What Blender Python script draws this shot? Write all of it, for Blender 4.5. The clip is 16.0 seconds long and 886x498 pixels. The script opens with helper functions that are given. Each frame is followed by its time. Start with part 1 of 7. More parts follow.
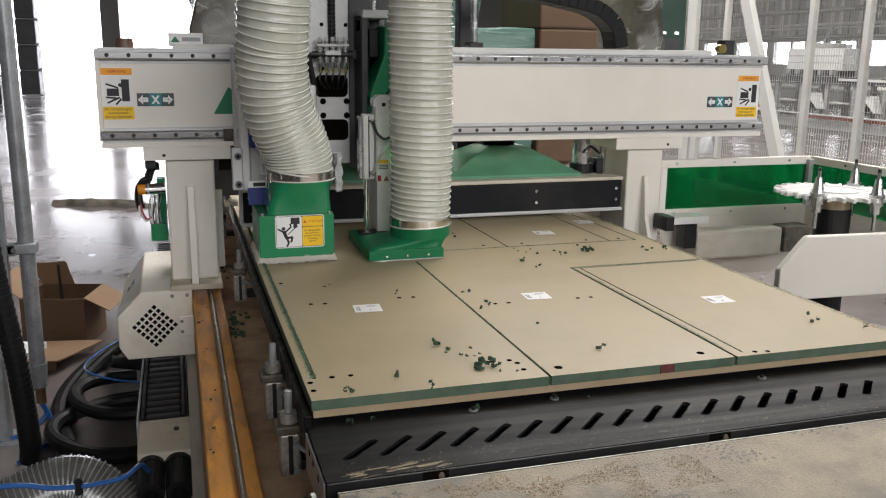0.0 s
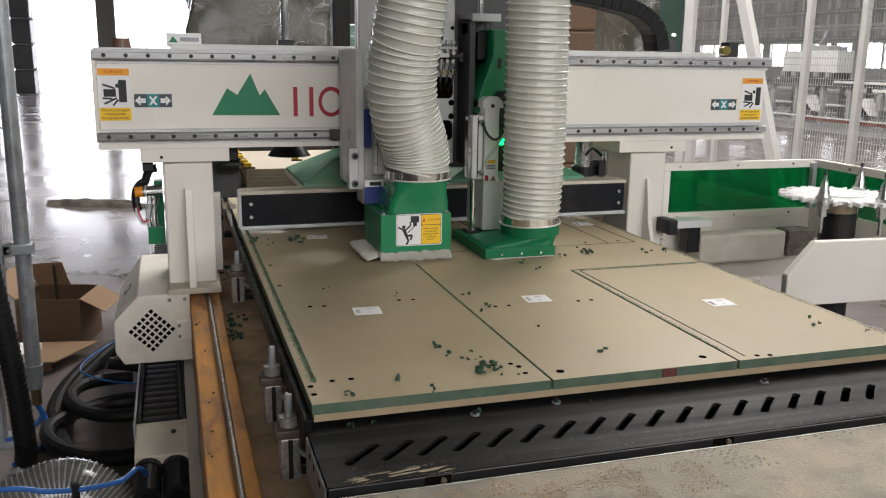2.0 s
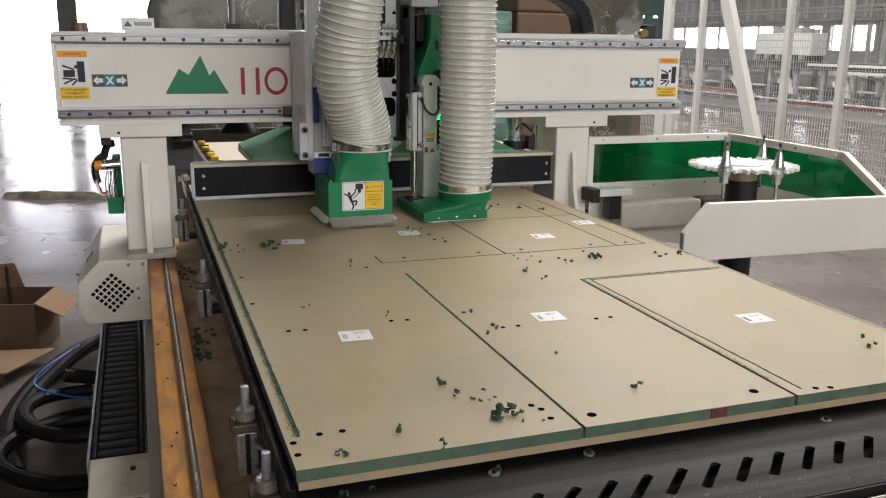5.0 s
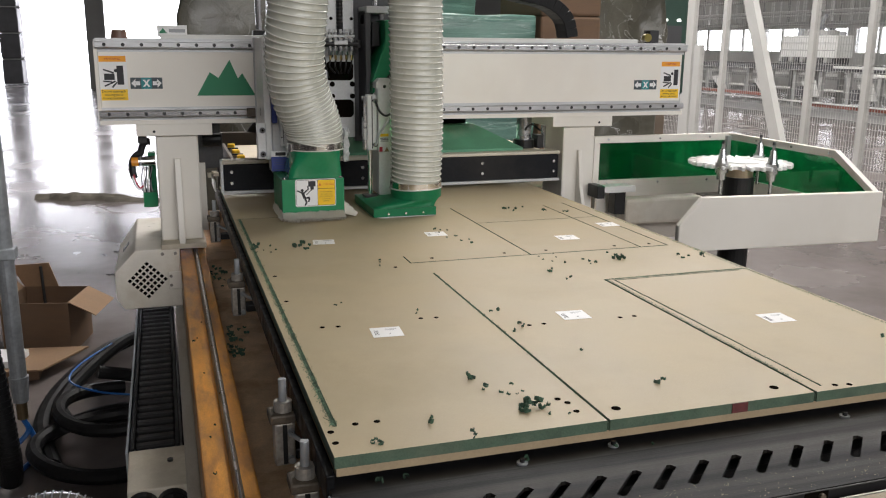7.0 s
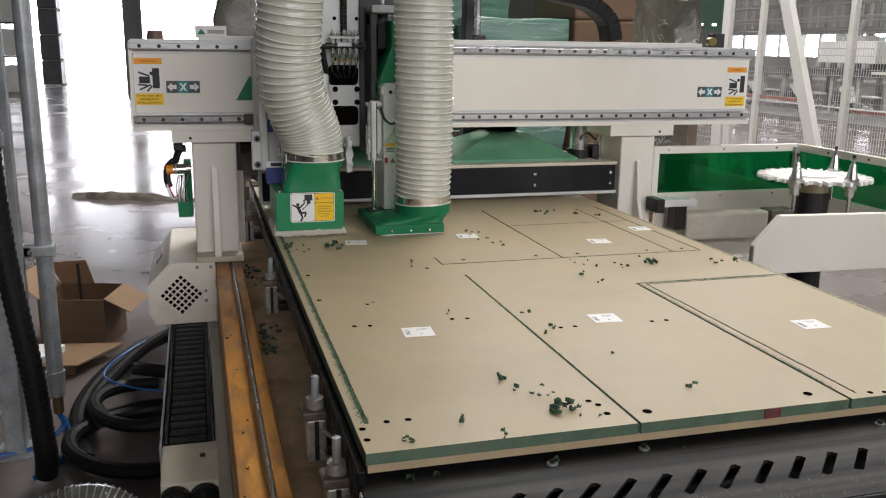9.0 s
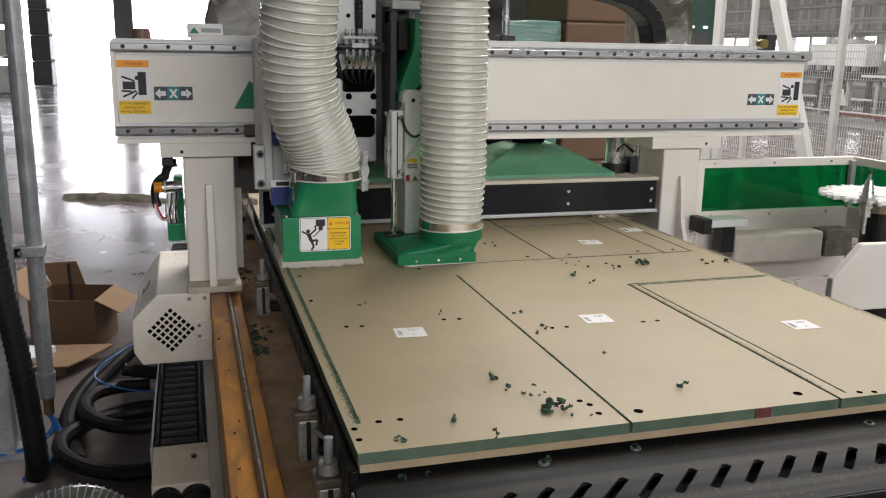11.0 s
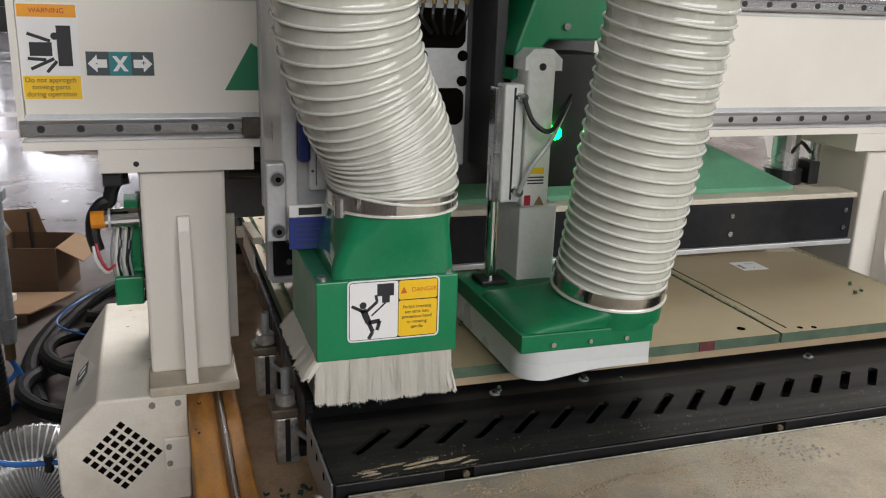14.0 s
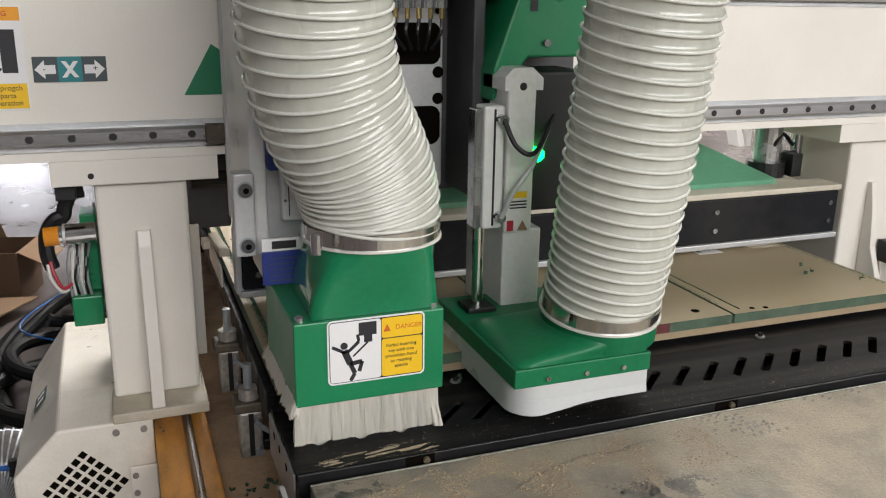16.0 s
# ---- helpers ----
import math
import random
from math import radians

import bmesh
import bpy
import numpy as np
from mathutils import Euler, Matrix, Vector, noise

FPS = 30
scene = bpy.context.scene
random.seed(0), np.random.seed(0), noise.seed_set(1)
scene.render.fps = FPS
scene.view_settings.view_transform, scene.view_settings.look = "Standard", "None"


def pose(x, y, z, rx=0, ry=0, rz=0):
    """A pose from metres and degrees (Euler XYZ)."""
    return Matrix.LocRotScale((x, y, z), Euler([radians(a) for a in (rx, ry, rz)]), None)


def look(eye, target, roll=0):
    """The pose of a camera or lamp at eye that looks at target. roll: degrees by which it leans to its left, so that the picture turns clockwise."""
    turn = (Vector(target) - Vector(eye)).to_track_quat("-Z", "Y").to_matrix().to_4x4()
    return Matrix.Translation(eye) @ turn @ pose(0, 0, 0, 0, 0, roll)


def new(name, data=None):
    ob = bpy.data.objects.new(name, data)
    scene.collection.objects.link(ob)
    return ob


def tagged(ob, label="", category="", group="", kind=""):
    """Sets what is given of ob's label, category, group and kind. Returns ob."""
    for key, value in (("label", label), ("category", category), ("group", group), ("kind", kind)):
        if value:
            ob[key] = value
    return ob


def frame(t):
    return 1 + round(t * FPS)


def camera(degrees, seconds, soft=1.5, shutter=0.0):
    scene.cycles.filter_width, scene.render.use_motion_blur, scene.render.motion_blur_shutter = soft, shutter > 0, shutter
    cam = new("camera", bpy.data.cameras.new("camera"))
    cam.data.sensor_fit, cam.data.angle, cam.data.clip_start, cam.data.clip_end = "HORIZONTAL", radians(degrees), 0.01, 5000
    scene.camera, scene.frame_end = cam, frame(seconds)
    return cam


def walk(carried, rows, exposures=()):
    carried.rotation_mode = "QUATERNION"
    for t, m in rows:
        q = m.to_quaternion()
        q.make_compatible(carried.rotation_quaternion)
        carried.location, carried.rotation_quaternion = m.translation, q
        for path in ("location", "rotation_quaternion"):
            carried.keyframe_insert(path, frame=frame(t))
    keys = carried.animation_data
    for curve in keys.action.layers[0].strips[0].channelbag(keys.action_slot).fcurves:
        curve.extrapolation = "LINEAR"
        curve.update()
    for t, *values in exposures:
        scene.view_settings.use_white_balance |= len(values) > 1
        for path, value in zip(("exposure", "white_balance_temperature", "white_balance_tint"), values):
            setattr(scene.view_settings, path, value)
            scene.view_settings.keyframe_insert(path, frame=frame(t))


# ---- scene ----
cam = camera(54.3, 16.0, 1.15)
PATH = [
    (0, (-0.189, -1.347, 1.431), (0.385, 0.519, 0.995), 0.6),
    (0.5, (-0.189, -1.342, 1.431), (0.374, 0.529, 1.004), 0.6),
    (1, (-0.186, -1.34, 1.43), (0.373, 0.532, 1.003), 0.7),
    (1.5, (-0.188, -1.336, 1.429), (0.379, 0.532, 0.997), 0.9),
    (2, (-0.196, -1.333, 1.432), (0.388, 0.53, 0.998), 0.8),
    (2.5, (-0.209, -1.323, 1.429), (0.405, 0.529, 0.989), 1.1),
    (3, (-0.246, -1.305, 1.433), (0.418, 0.53, 0.995), 1.2),
    (3.5, (-0.259, -1.261, 1.43), (0.465, 0.551, 0.993), 1.2),
    (4, (-0.215, -1.143, 1.43), (0.522, 0.662, 0.984), 1.2),
    (4.5, (-0.164, -1.049, 1.428), (0.521, 0.772, 0.964), 0.8),
    (7, (-0.199, -1.103, 1.436), (0.399, 0.748, 0.974), 0.5),
    (7.5, (-0.207, -1.107, 1.437), (0.373, 0.753, 0.988), 0.8),
    (8, (-0.219, -1.107, 1.434), (0.328, 0.763, 0.984), 1.0),
    (8.5, (-0.213, -1.111, 1.431), (0.315, 0.765, 0.981), 0.8),
    (9, (-0.207, -1.111, 1.433), (0.326, 0.762, 0.978), 0.8),
    (11.5, (-0.208, -1.114, 1.431), (0.347, 0.754, 0.98), 0.9),
    (12, (-0.206, -1.114, 1.431), (0.353, 0.751, 0.973), 0.8),
    (12.5, (-0.212, -1.112, 1.43), (0.359, 0.749, 0.972), 1.1),
    (13, (-0.207, -1.114, 1.428), (0.363, 0.747, 0.969), 1.1),
    (13.5, (-0.204, -1.117, 1.417), (0.389, 0.732, 0.934), 1.3),
    (14, (-0.196, -1.151, 1.409), (0.419, 0.671, 0.859), 1.8),
    (14.5, (-0.189, -1.165, 1.411), (0.453, 0.638, 0.83), 1.7),
    (15, (-0.186, -1.169, 1.413), (0.468, 0.629, 0.831), 1.3),
    (15.5, (-0.178, -1.18, 1.418), (0.48, 0.618, 0.841), 0.9),
    (16, (-0.184, -1.176, 1.409), (0.496, 0.619, 0.849), 0.8),
]
walk(cam, [(t, look(e, a, r)) for t, e, a, r in PATH], [(0, 0.0), (4.7, 0.0), (7.0, -0.06), (9.2, -0.06), (11.3, 0.0), (12.8, 0.0), (13.4, -0.04), (14.0, 0.20), (14.6, 0.38), (16.0, 0.40)])


# ---- world, light ----
FLOOR = -0.10
TOP = 0.87
world = bpy.data.worlds.new("world")
scene.world = world
world.use_nodes = True
wn = world.node_tree.nodes
sky = wn.new("ShaderNodeTexSky")
sky.sky_type, sky.sun_disc = "NISHITA", False
sky.sun_elevation, sky.sun_rotation = radians(35), radians(-20)
wn["Background"].inputs[1].default_value = 0.12
world.node_tree.links.new(sky.outputs[0], wn["Background"].inputs[0])


def area(name, m, sx, sy, watts, color=(1, 1, 1)):
    d = bpy.data.lights.new(name, "AREA")
    d.shape, d.size, d.size_y, d.energy, d.color = "RECTANGLE", sx, sy, watts, color
    ob = new(name, d)
    ob.matrix_world = m
    return ob


SKYLIGHTS = [(3.0, 8.0), (9.0, 8.0)]
for (sx, sy), watts in zip(SKYLIGHTS, (1420, 1300)):
    area("skylight_lamp", pose(sx, sy + 2, 7.2), 1.6, 16, watts, (1.0, 0.955, 0.915))
area("south_window_lamp", pose(4.0, -8.7, 4.7, 75, 0, 0), 13.5, 3.2, 860, (1.0, 0.955, 0.915))


# ---- materials ----
def mat(name, color, rough=0.5, metal=0.0, var=0.12, scale=6.0, bump=0.0, fine=120.0, stain=None, stain_amt=0.0,
        stretch=(1, 1, 1), spec=0.5, trans=0.0, rough_var=0.1, coat=0.0):
    m = bpy.data.materials.new(name)
    m.use_nodes = True
    nt = m.node_tree
    n, l = nt.nodes, nt.links
    b = n["Principled BSDF"]
    b.inputs["Metallic"].default_value = metal
    b.inputs["Specular IOR Level"].default_value = spec
    b.inputs["Coat Weight"].default_value = coat
    if trans:
        b.inputs["Transmission Weight"].default_value = trans
    co = n.new("ShaderNodeTexCoord")
    mp = n.new("ShaderNodeMapping")
    mp.inputs["Scale"].default_value = stretch
    l.new(co.outputs["Object"], mp.inputs[0])
    big = n.new("ShaderNodeTexNoise")
    big.inputs["Scale"].default_value, big.inputs["Detail"].default_value = scale, 6
    l.new(mp.outputs[0], big.inputs[0])
    small = n.new("ShaderNodeTexNoise")
    small.inputs["Scale"].default_value, small.inputs["Detail"].default_value = fine, 3
    l.new(mp.outputs[0], small.inputs[0])
    ramp = n.new("ShaderNodeMapRange")
    ramp.inputs[1].default_value, ramp.inputs[2].default_value = 0.3, 0.7
    ramp.inputs[3].default_value, ramp.inputs[4].default_value = 1 - var, 1 + var
    l.new(big.outputs[0], ramp.inputs[0])
    ramp2 = n.new("ShaderNodeMapRange")
    ramp2.inputs[1].default_value, ramp2.inputs[2].default_value = 0.3, 0.7
    ramp2.inputs[3].default_value, ramp2.inputs[4].default_value = 1 - var * 0.5, 1 + var * 0.5
    l.new(small.outputs[0], ramp2.inputs[0])
    mul = n.new("ShaderNodeMath")
    mul.operation = "MULTIPLY"
    l.new(ramp.outputs[0], mul.inputs[0])
    l.new(ramp2.outputs[0], mul.inputs[1])
    mix = n.new("ShaderNodeMix")
    mix.data_type, mix.blend_type = "RGBA", "MULTIPLY"
    mix.inputs[0].default_value = 1
    mix.inputs[6].default_value = (*color, 1)
    comb = n.new("ShaderNodeCombineColor")
    for k in range(3):
        l.new(mul.outputs[0], comb.inputs[k])
    l.new(comb.outputs[0], mix.inputs[7])
    out = mix.outputs[2]
    if stain:
        st = n.new("ShaderNodeTexNoise")
        st.inputs["Scale"].default_value, st.inputs["Detail"].default_value = scale * 0.6, 9
        st.inputs["Roughness"].default_value = 0.65
        mp2 = n.new("ShaderNodeMapping")
        mp2.inputs["Location"].default_value = (3.1, 7.7, 1.3)
        l.new(mp.outputs[0], mp2.inputs[0])
        l.new(mp2.outputs[0], st.inputs[0])
        sr = n.new("ShaderNodeMapRange")
        sr.inputs[1].default_value, sr.inputs[2].default_value = 0.48, 0.66
        sr.inputs[3].default_value, sr.inputs[4].default_value = 0, stain_amt
        l.new(st.outputs[0], sr.inputs[0])
        mx = n.new("ShaderNodeMix")
        mx.data_type = "RGBA"
        l.new(sr.outputs[0], mx.inputs[0])
        l.new(out, mx.inputs[6])
        mx.inputs[7].default_value = (*stain, 1)
        out = mx.outputs[2]
    l.new(out, b.inputs["Base Color"])
    rr = n.new("ShaderNodeMapRange")
    rr.inputs[1].default_value, rr.inputs[2].default_value = 0.3, 0.7
    rr.inputs[3].default_value, rr.inputs[4].default_value = max(rough - rough_var, 0.03), min(rough + rough_var, 1)
    l.new(big.outputs[0], rr.inputs[0])
    l.new(rr.outputs[0], b.inputs["Roughness"])
    if bump:
        bp = n.new("ShaderNodeBump")
        bp.inputs["Strength"].default_value, bp.inputs["Distance"].default_value = bump, 0.002
        l.new(small.outputs[0], bp.inputs["Height"])
        l.new(bp.outputs[0], b.inputs["Normal"])
    return m


def glow(name, color, strength):
    m = bpy.data.materials.new(name)
    m.use_nodes = True
    b = m.node_tree.nodes["Principled BSDF"]
    b.inputs["Base Color"].default_value = (*color, 1)
    b.inputs["Emission Color"].default_value = (*color, 1)
    b.inputs["Emission Strength"].default_value = strength
    return m


def strand(name, color):
    """Thin translucent bristles that let light pass from one to the next."""
    m = bpy.data.materials.new(name)
    m.use_nodes = True
    n, l = m.node_tree.nodes, m.node_tree.links
    n.remove(n["Principled BSDF"])
    co = n.new("ShaderNodeTexCoord")
    mp = n.new("ShaderNodeMapping")
    mp.inputs["Scale"].default_value = (60, 60, 2)
    l.new(co.outputs["Object"], mp.inputs[0])
    tone = n.new("ShaderNodeTexNoise")
    l.new(mp.outputs[0], tone.inputs[0])
    mx = n.new("ShaderNodeMix")
    mx.data_type = "RGBA"
    l.new(tone.outputs[0], mx.inputs[0])
    mx.inputs[6].default_value, mx.inputs[7].default_value = (*[c * 0.86 for c in color], 1), (*[min(c * 1.1, 1) for c in color], 1)
    d, tr, both = n.new("ShaderNodeBsdfDiffuse"), n.new("ShaderNodeBsdfTranslucent"), n.new("ShaderNodeMixShader")
    l.new(mx.outputs[2], d.inputs[0])
    l.new(mx.outputs[2], tr.inputs[0])
    l.new(d.outputs[0], both.inputs[1])
    l.new(tr.outputs[0], both.inputs[2])
    both.inputs[0].default_value = 0.30
    l.new(both.outputs[0], n["Material Output"].inputs[0])
    return m


def film(name, under, crease_glint, scale, thin, stretch=(1, 1, 1)):
    """Shiny stretch film over goods: the goods' colour shows through, highlights on the creases are painted in as thin
    pale lines.
    """
    m = mat(name, under, 0.30, var=0.30, scale=3, stretch=stretch, spec=0.4, coat=0.12)
    n, l = m.node_tree.nodes, m.node_tree.links
    b = n["Principled BSDF"]
    old = b.inputs["Base Color"].links[0].from_socket
    co = n.new("ShaderNodeTexCoord")
    mp = n.new("ShaderNodeMapping")
    mp.inputs["Scale"].default_value = stretch
    l.new(co.outputs["Object"], mp.inputs[0])
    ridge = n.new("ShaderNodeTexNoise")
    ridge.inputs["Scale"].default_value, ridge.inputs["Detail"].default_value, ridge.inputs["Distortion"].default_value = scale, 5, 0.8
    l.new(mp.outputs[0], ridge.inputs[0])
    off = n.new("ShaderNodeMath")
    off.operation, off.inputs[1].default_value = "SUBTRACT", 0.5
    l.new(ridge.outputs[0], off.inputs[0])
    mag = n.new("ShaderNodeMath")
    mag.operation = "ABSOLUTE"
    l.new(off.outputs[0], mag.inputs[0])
    # painted highlights: pale lines mixed into the colour along the ridges
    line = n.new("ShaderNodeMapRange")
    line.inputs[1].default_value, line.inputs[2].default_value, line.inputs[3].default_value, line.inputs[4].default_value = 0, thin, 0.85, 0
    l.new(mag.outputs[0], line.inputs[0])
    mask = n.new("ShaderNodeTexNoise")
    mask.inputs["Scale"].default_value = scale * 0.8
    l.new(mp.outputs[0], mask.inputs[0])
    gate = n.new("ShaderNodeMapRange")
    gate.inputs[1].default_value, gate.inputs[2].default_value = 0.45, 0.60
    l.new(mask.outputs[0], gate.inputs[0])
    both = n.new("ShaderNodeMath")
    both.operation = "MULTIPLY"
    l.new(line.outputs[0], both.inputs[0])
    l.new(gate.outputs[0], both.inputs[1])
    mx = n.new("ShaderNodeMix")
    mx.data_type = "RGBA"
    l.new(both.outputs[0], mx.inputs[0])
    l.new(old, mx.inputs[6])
    mx.inputs[7].default_value = (*crease_glint, 1)
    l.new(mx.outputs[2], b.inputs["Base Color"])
    bp = n.new("ShaderNodeBump")
    bp.inputs["Strength"].default_value, bp.inputs["Distance"].default_value = 0.6, 0.03
    l.new(ridge.outputs[0], bp.inputs["Height"])
    l.new(bp.outputs[0], b.inputs["Normal"])
    return m


CREAM = mat("cream_paint", (0.82, 0.785, 0.72), 0.42, var=0.04, scale=3, bump=0.08, fine=300, stain=(0.55, 0.48, 0.37), stain_amt=0.14)
DUSTY = mat("dusty_cream_paint", (0.62, 0.57, 0.47), 0.6, var=0.08, scale=9, bump=0.15, fine=200, stain=(0.30, 0.24, 0.15), stain_amt=0.4)
WHITE = mat("white_plastic", (0.84, 0.84, 0.82), 0.4, var=0.04, scale=8)
GREEN = mat("green_powder_paint", (0.008, 0.215, 0.085), 0.36, var=0.08, scale=8, bump=0.08, fine=260, stain=(0.10, 0.26, 0.14), stain_amt=0.35)
GREEN_DK = mat("dusty_green_paint", (0.11, 0.31, 0.19), 0.6, var=0.15, scale=8, bump=0.1, fine=200, stain=(0.30, 0.36, 0.26), stain_amt=0.65)
STEEL = mat("bright_steel", (0.52, 0.52, 0.535), 0.22, 0.9, var=0.10, scale=5, stretch=(0.3, 3, 3), fine=90)
DULL = mat("machined_aluminium", (0.56, 0.57, 0.58), 0.40, 0.30, var=0.10, scale=7, bump=0.06, fine=150, stain=(0.35, 0.34, 0.31), stain_amt=0.25)
PALEALU = mat("pale_aluminium", (0.66, 0.655, 0.63), 0.42, 0.15, var=0.06, scale=7, bump=0.05, fine=150)
WHITEALU = mat("satin_white_aluminium", (0.80, 0.80, 0.79), 0.35, 0.1, var=0.08, scale=7, stain=(0.5, 0.5, 0.5), stain_amt=0.3)
OILY = mat("oily_aluminium", (0.36, 0.34, 0.31), 0.4, 0.4, var=0.25, scale=30, stain=(0.12, 0.09, 0.06), stain_amt=0.7)
RAILST = mat("ground_rail_steel", (0.48, 0.48, 0.49), 0.26, 0.9, var=0.15, scale=3, stretch=(0.2, 3, 3), fine=90)
SCUFF = mat("oily_scuff", (0.30, 0.27, 0.21), 0.7, var=0.4, scale=60)
SOILED = mat("soiled_cream_paint", (0.77, 0.73, 0.65), 0.5, var=0.07, scale=10, bump=0.08, fine=220, stain=(0.50, 0.42, 0.30), stain_amt=0.42)
GRIME = mat("grimy_dark_metal", (0.085, 0.068, 0.052), 0.6, 0.2, var=0.3, scale=40, stain=(0.20, 0.16, 0.11), stain_amt=0.5)
BRASS = mat("brass", (0.6, 0.45, 0.2), 0.3, 0.9)
GALV = mat("galvanised_steel", (0.36, 0.38, 0.40), 0.42, 0.5, var=0.2, scale=14, fine=80)
BLACK = mat("black_plastic", (0.008, 0.008, 0.009), 0.45, var=0.2, scale=20)
RUBBER = mat("black_rubber", (0.007, 0.007, 0.008), 0.55, var=0.2, scale=12, stain=(0.03, 0.027, 0.022), stain_amt=0.25, spec=0.25)
SLATE = mat("dark_bar_coating", (0.010, 0.011, 0.014), 0.6, var=0.2, scale=7, bump=0.08, stain=(0.10, 0.09, 0.075), stain_amt=0.14, spec=0.18)
BEDBLK = mat("worn_black_bed_steel", (0.0064, 0.0067, 0.0076), 0.47, 0.0, var=0.55, scale=9, bump=0.12, fine=160, stretch=(0.16, 4.0, 2), stain=(0.070, 0.061, 0.049), stain_amt=0.26, spec=0.12, rough_var=0.16)
PALEBOARD = mat("raw_panel_edge", (0.46, 0.40, 0.31), 0.75, var=0.12, scale=12, stain=(0.33, 0.28, 0.2), stain_amt=0.4)
MDF = mat("mdf_board", (0.395, 0.323, 0.204), 0.50, var=0.065, scale=5, bump=0.10, fine=420, stain=(0.325, 0.265, 0.160), stain_amt=0.5, spec=0.45, rough_var=0.08)
EDGE = mat("green_board_core", (0.072, 0.115, 0.078), 0.8, var=0.25, scale=22, bump=0.3, fine=300, stain=(0.15, 0.17, 0.12), stain_amt=0.4)
SPOIL = mat("spoilboard", (0.35, 0.27, 0.17), 0.8, var=0.12, scale=14, bump=0.25, fine=260)
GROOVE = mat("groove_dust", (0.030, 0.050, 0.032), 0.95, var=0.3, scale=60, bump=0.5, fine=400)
CHIP = mat("green_chips", (0.036, 0.076, 0.048), 0.85, var=0.5, scale=60, bump=0.5, fine=500)
HOLE = mat("hole_dark", (0.006, 0.005, 0.004), 1.0, var=0.1, spec=0.0)
PAPER = mat("label_paper", (0.82, 0.82, 0.82), 0.6, var=0.02)
INK = mat("print_ink", (0.02, 0.02, 0.025), 0.6, var=0.1)
GREYINK = mat("grey_print", (0.35, 0.36, 0.38), 0.6, var=0.1)
TEAL = mat("teal_print", (0.02, 0.22, 0.24), 0.5, var=0.05)
SLATEINK = mat("slate_print", (0.05, 0.07, 0.08), 0.5, var=0.05)
YELLOW = mat("yellow_print", (0.90, 0.56, 0.015), 0.5, var=0.05)
ORANGE = mat("orange_print", (0.85, 0.36, 0.02), 0.5, var=0.05)
RED = mat("red_print", (0.42, 0.02, 0.04), 0.5, var=0.05)
DANGERINK = mat("danger_orange", (0.62, 0.13, 0.02), 0.5, var=0.05)
LOGO = mat("logo_green", (0.01, 0.20, 0.09), 0.5, var=0.05)
BLUE = mat("blue_label", (0.02, 0.04, 0.22), 0.4, var=0.1)
BLUEHOSE = mat("blue_air_hose", (0.02, 0.12, 0.40), 0.35, var=0.1)
RAILOR = mat("orange_greased_rail", (0.72, 0.33, 0.06), 0.5, var=0.22, scale=10, bump=0.15, fine=180, stain=(0.33, 0.16, 0.055), stain_amt=0.85, stretch=(3, 0.8, 1))
SHELF = mat("dusty_bed_paint", (0.62, 0.44, 0.28), 0.8, var=0.2, scale=14, bump=0.4, fine=240, stain=(0.27, 0.155, 0.075), stain_amt=0.6)
BELT = mat("dusty_grey_belt", (0.335, 0.288, 0.220), 0.7, var=0.22, scale=9, bump=0.7, fine=260, stain=(0.17, 0.168, 0.158), stain_amt=0.8)
SAWDUST = mat("sawdust", (0.42, 0.325, 0.215), 0.95, var=0.2, scale=60, bump=0.6, fine=500)
CONC = mat("polished_concrete", (0.160, 0.138, 0.132), 0.22, var=0.14, scale=0.9, bump=0.10, fine=10, stain=(0.10, 0.085, 0.078), stain_amt=0.5, rough_var=0.10, spec=0.5)
# wall and roof greys set low to cut bounce light and deepen shadows
WALLM = mat("hall_wall_low_bounce", (0.16, 0.16, 0.155), 0.8, var=0.08, scale=0.5)
CEILM = mat("hall_roof_low_bounce", (0.10, 0.10, 0.10), 0.7, var=0.06, scale=0.6)
CARD = mat("brown_cardboard", (0.155, 0.095, 0.058), 0.8, var=0.10, scale=8, bump=0.12, fine=160, stretch=(1, 1, 4))
CARDIN = mat("cardboard_flap", (0.27, 0.17, 0.10), 0.8, var=0.10, scale=8)
HOSE = mat("milky_hose_film", (0.510, 0.517, 0.458), 0.24, var=0.10, scale=7, bump=0.35, fine=60, stain=(0.43, 0.43, 0.365), stain_amt=0.45, stretch=(1, 1, 0.5), coat=0.5)
CHROME = mat("polished_clamp_steel", (0.72, 0.71, 0.69), 0.12, 1.0, var=0.08, scale=9, rough_var=0.05)
NECKGRN = mat("glossy_green_neck", (0.010, 0.20, 0.085), 0.16, var=0.12, scale=6, stain=(0.03, 0.26, 0.12), stain_amt=0.4, coat=0.4)
BOOT = mat("matte_green_boot", (0.008, 0.165, 0.066), 0.42, var=0.15, scale=8, bump=0.15, fine=120, stain=(0.012, 0.12, 0.055), stain_amt=0.6, spec=0.3)
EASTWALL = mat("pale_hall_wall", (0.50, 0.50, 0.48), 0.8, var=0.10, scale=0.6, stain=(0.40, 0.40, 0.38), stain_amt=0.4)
RIB = mat("hose_rib", (0.70, 0.705, 0.65), 0.22, var=0.08, scale=9, coat=0.5)
BRISTLE = strand("nylon_bristle", (0.80, 0.775, 0.70))
PANE = mat("green_acrylic", (0.006, 0.255, 0.070), 0.05, var=0.10, scale=3, trans=0.9, rough_var=0.02)
MILKY = mat("milky_plastic", (0.60, 0.62, 0.615), 0.30, var=0.04, scale=5)
FENCE = mat("white_fence_paint", (0.56, 0.555, 0.53), 0.5, var=0.05, scale=3)
WIRE = mat("fence_wire_paint", (0.46, 0.46, 0.44), 0.5, var=0.05, scale=3)
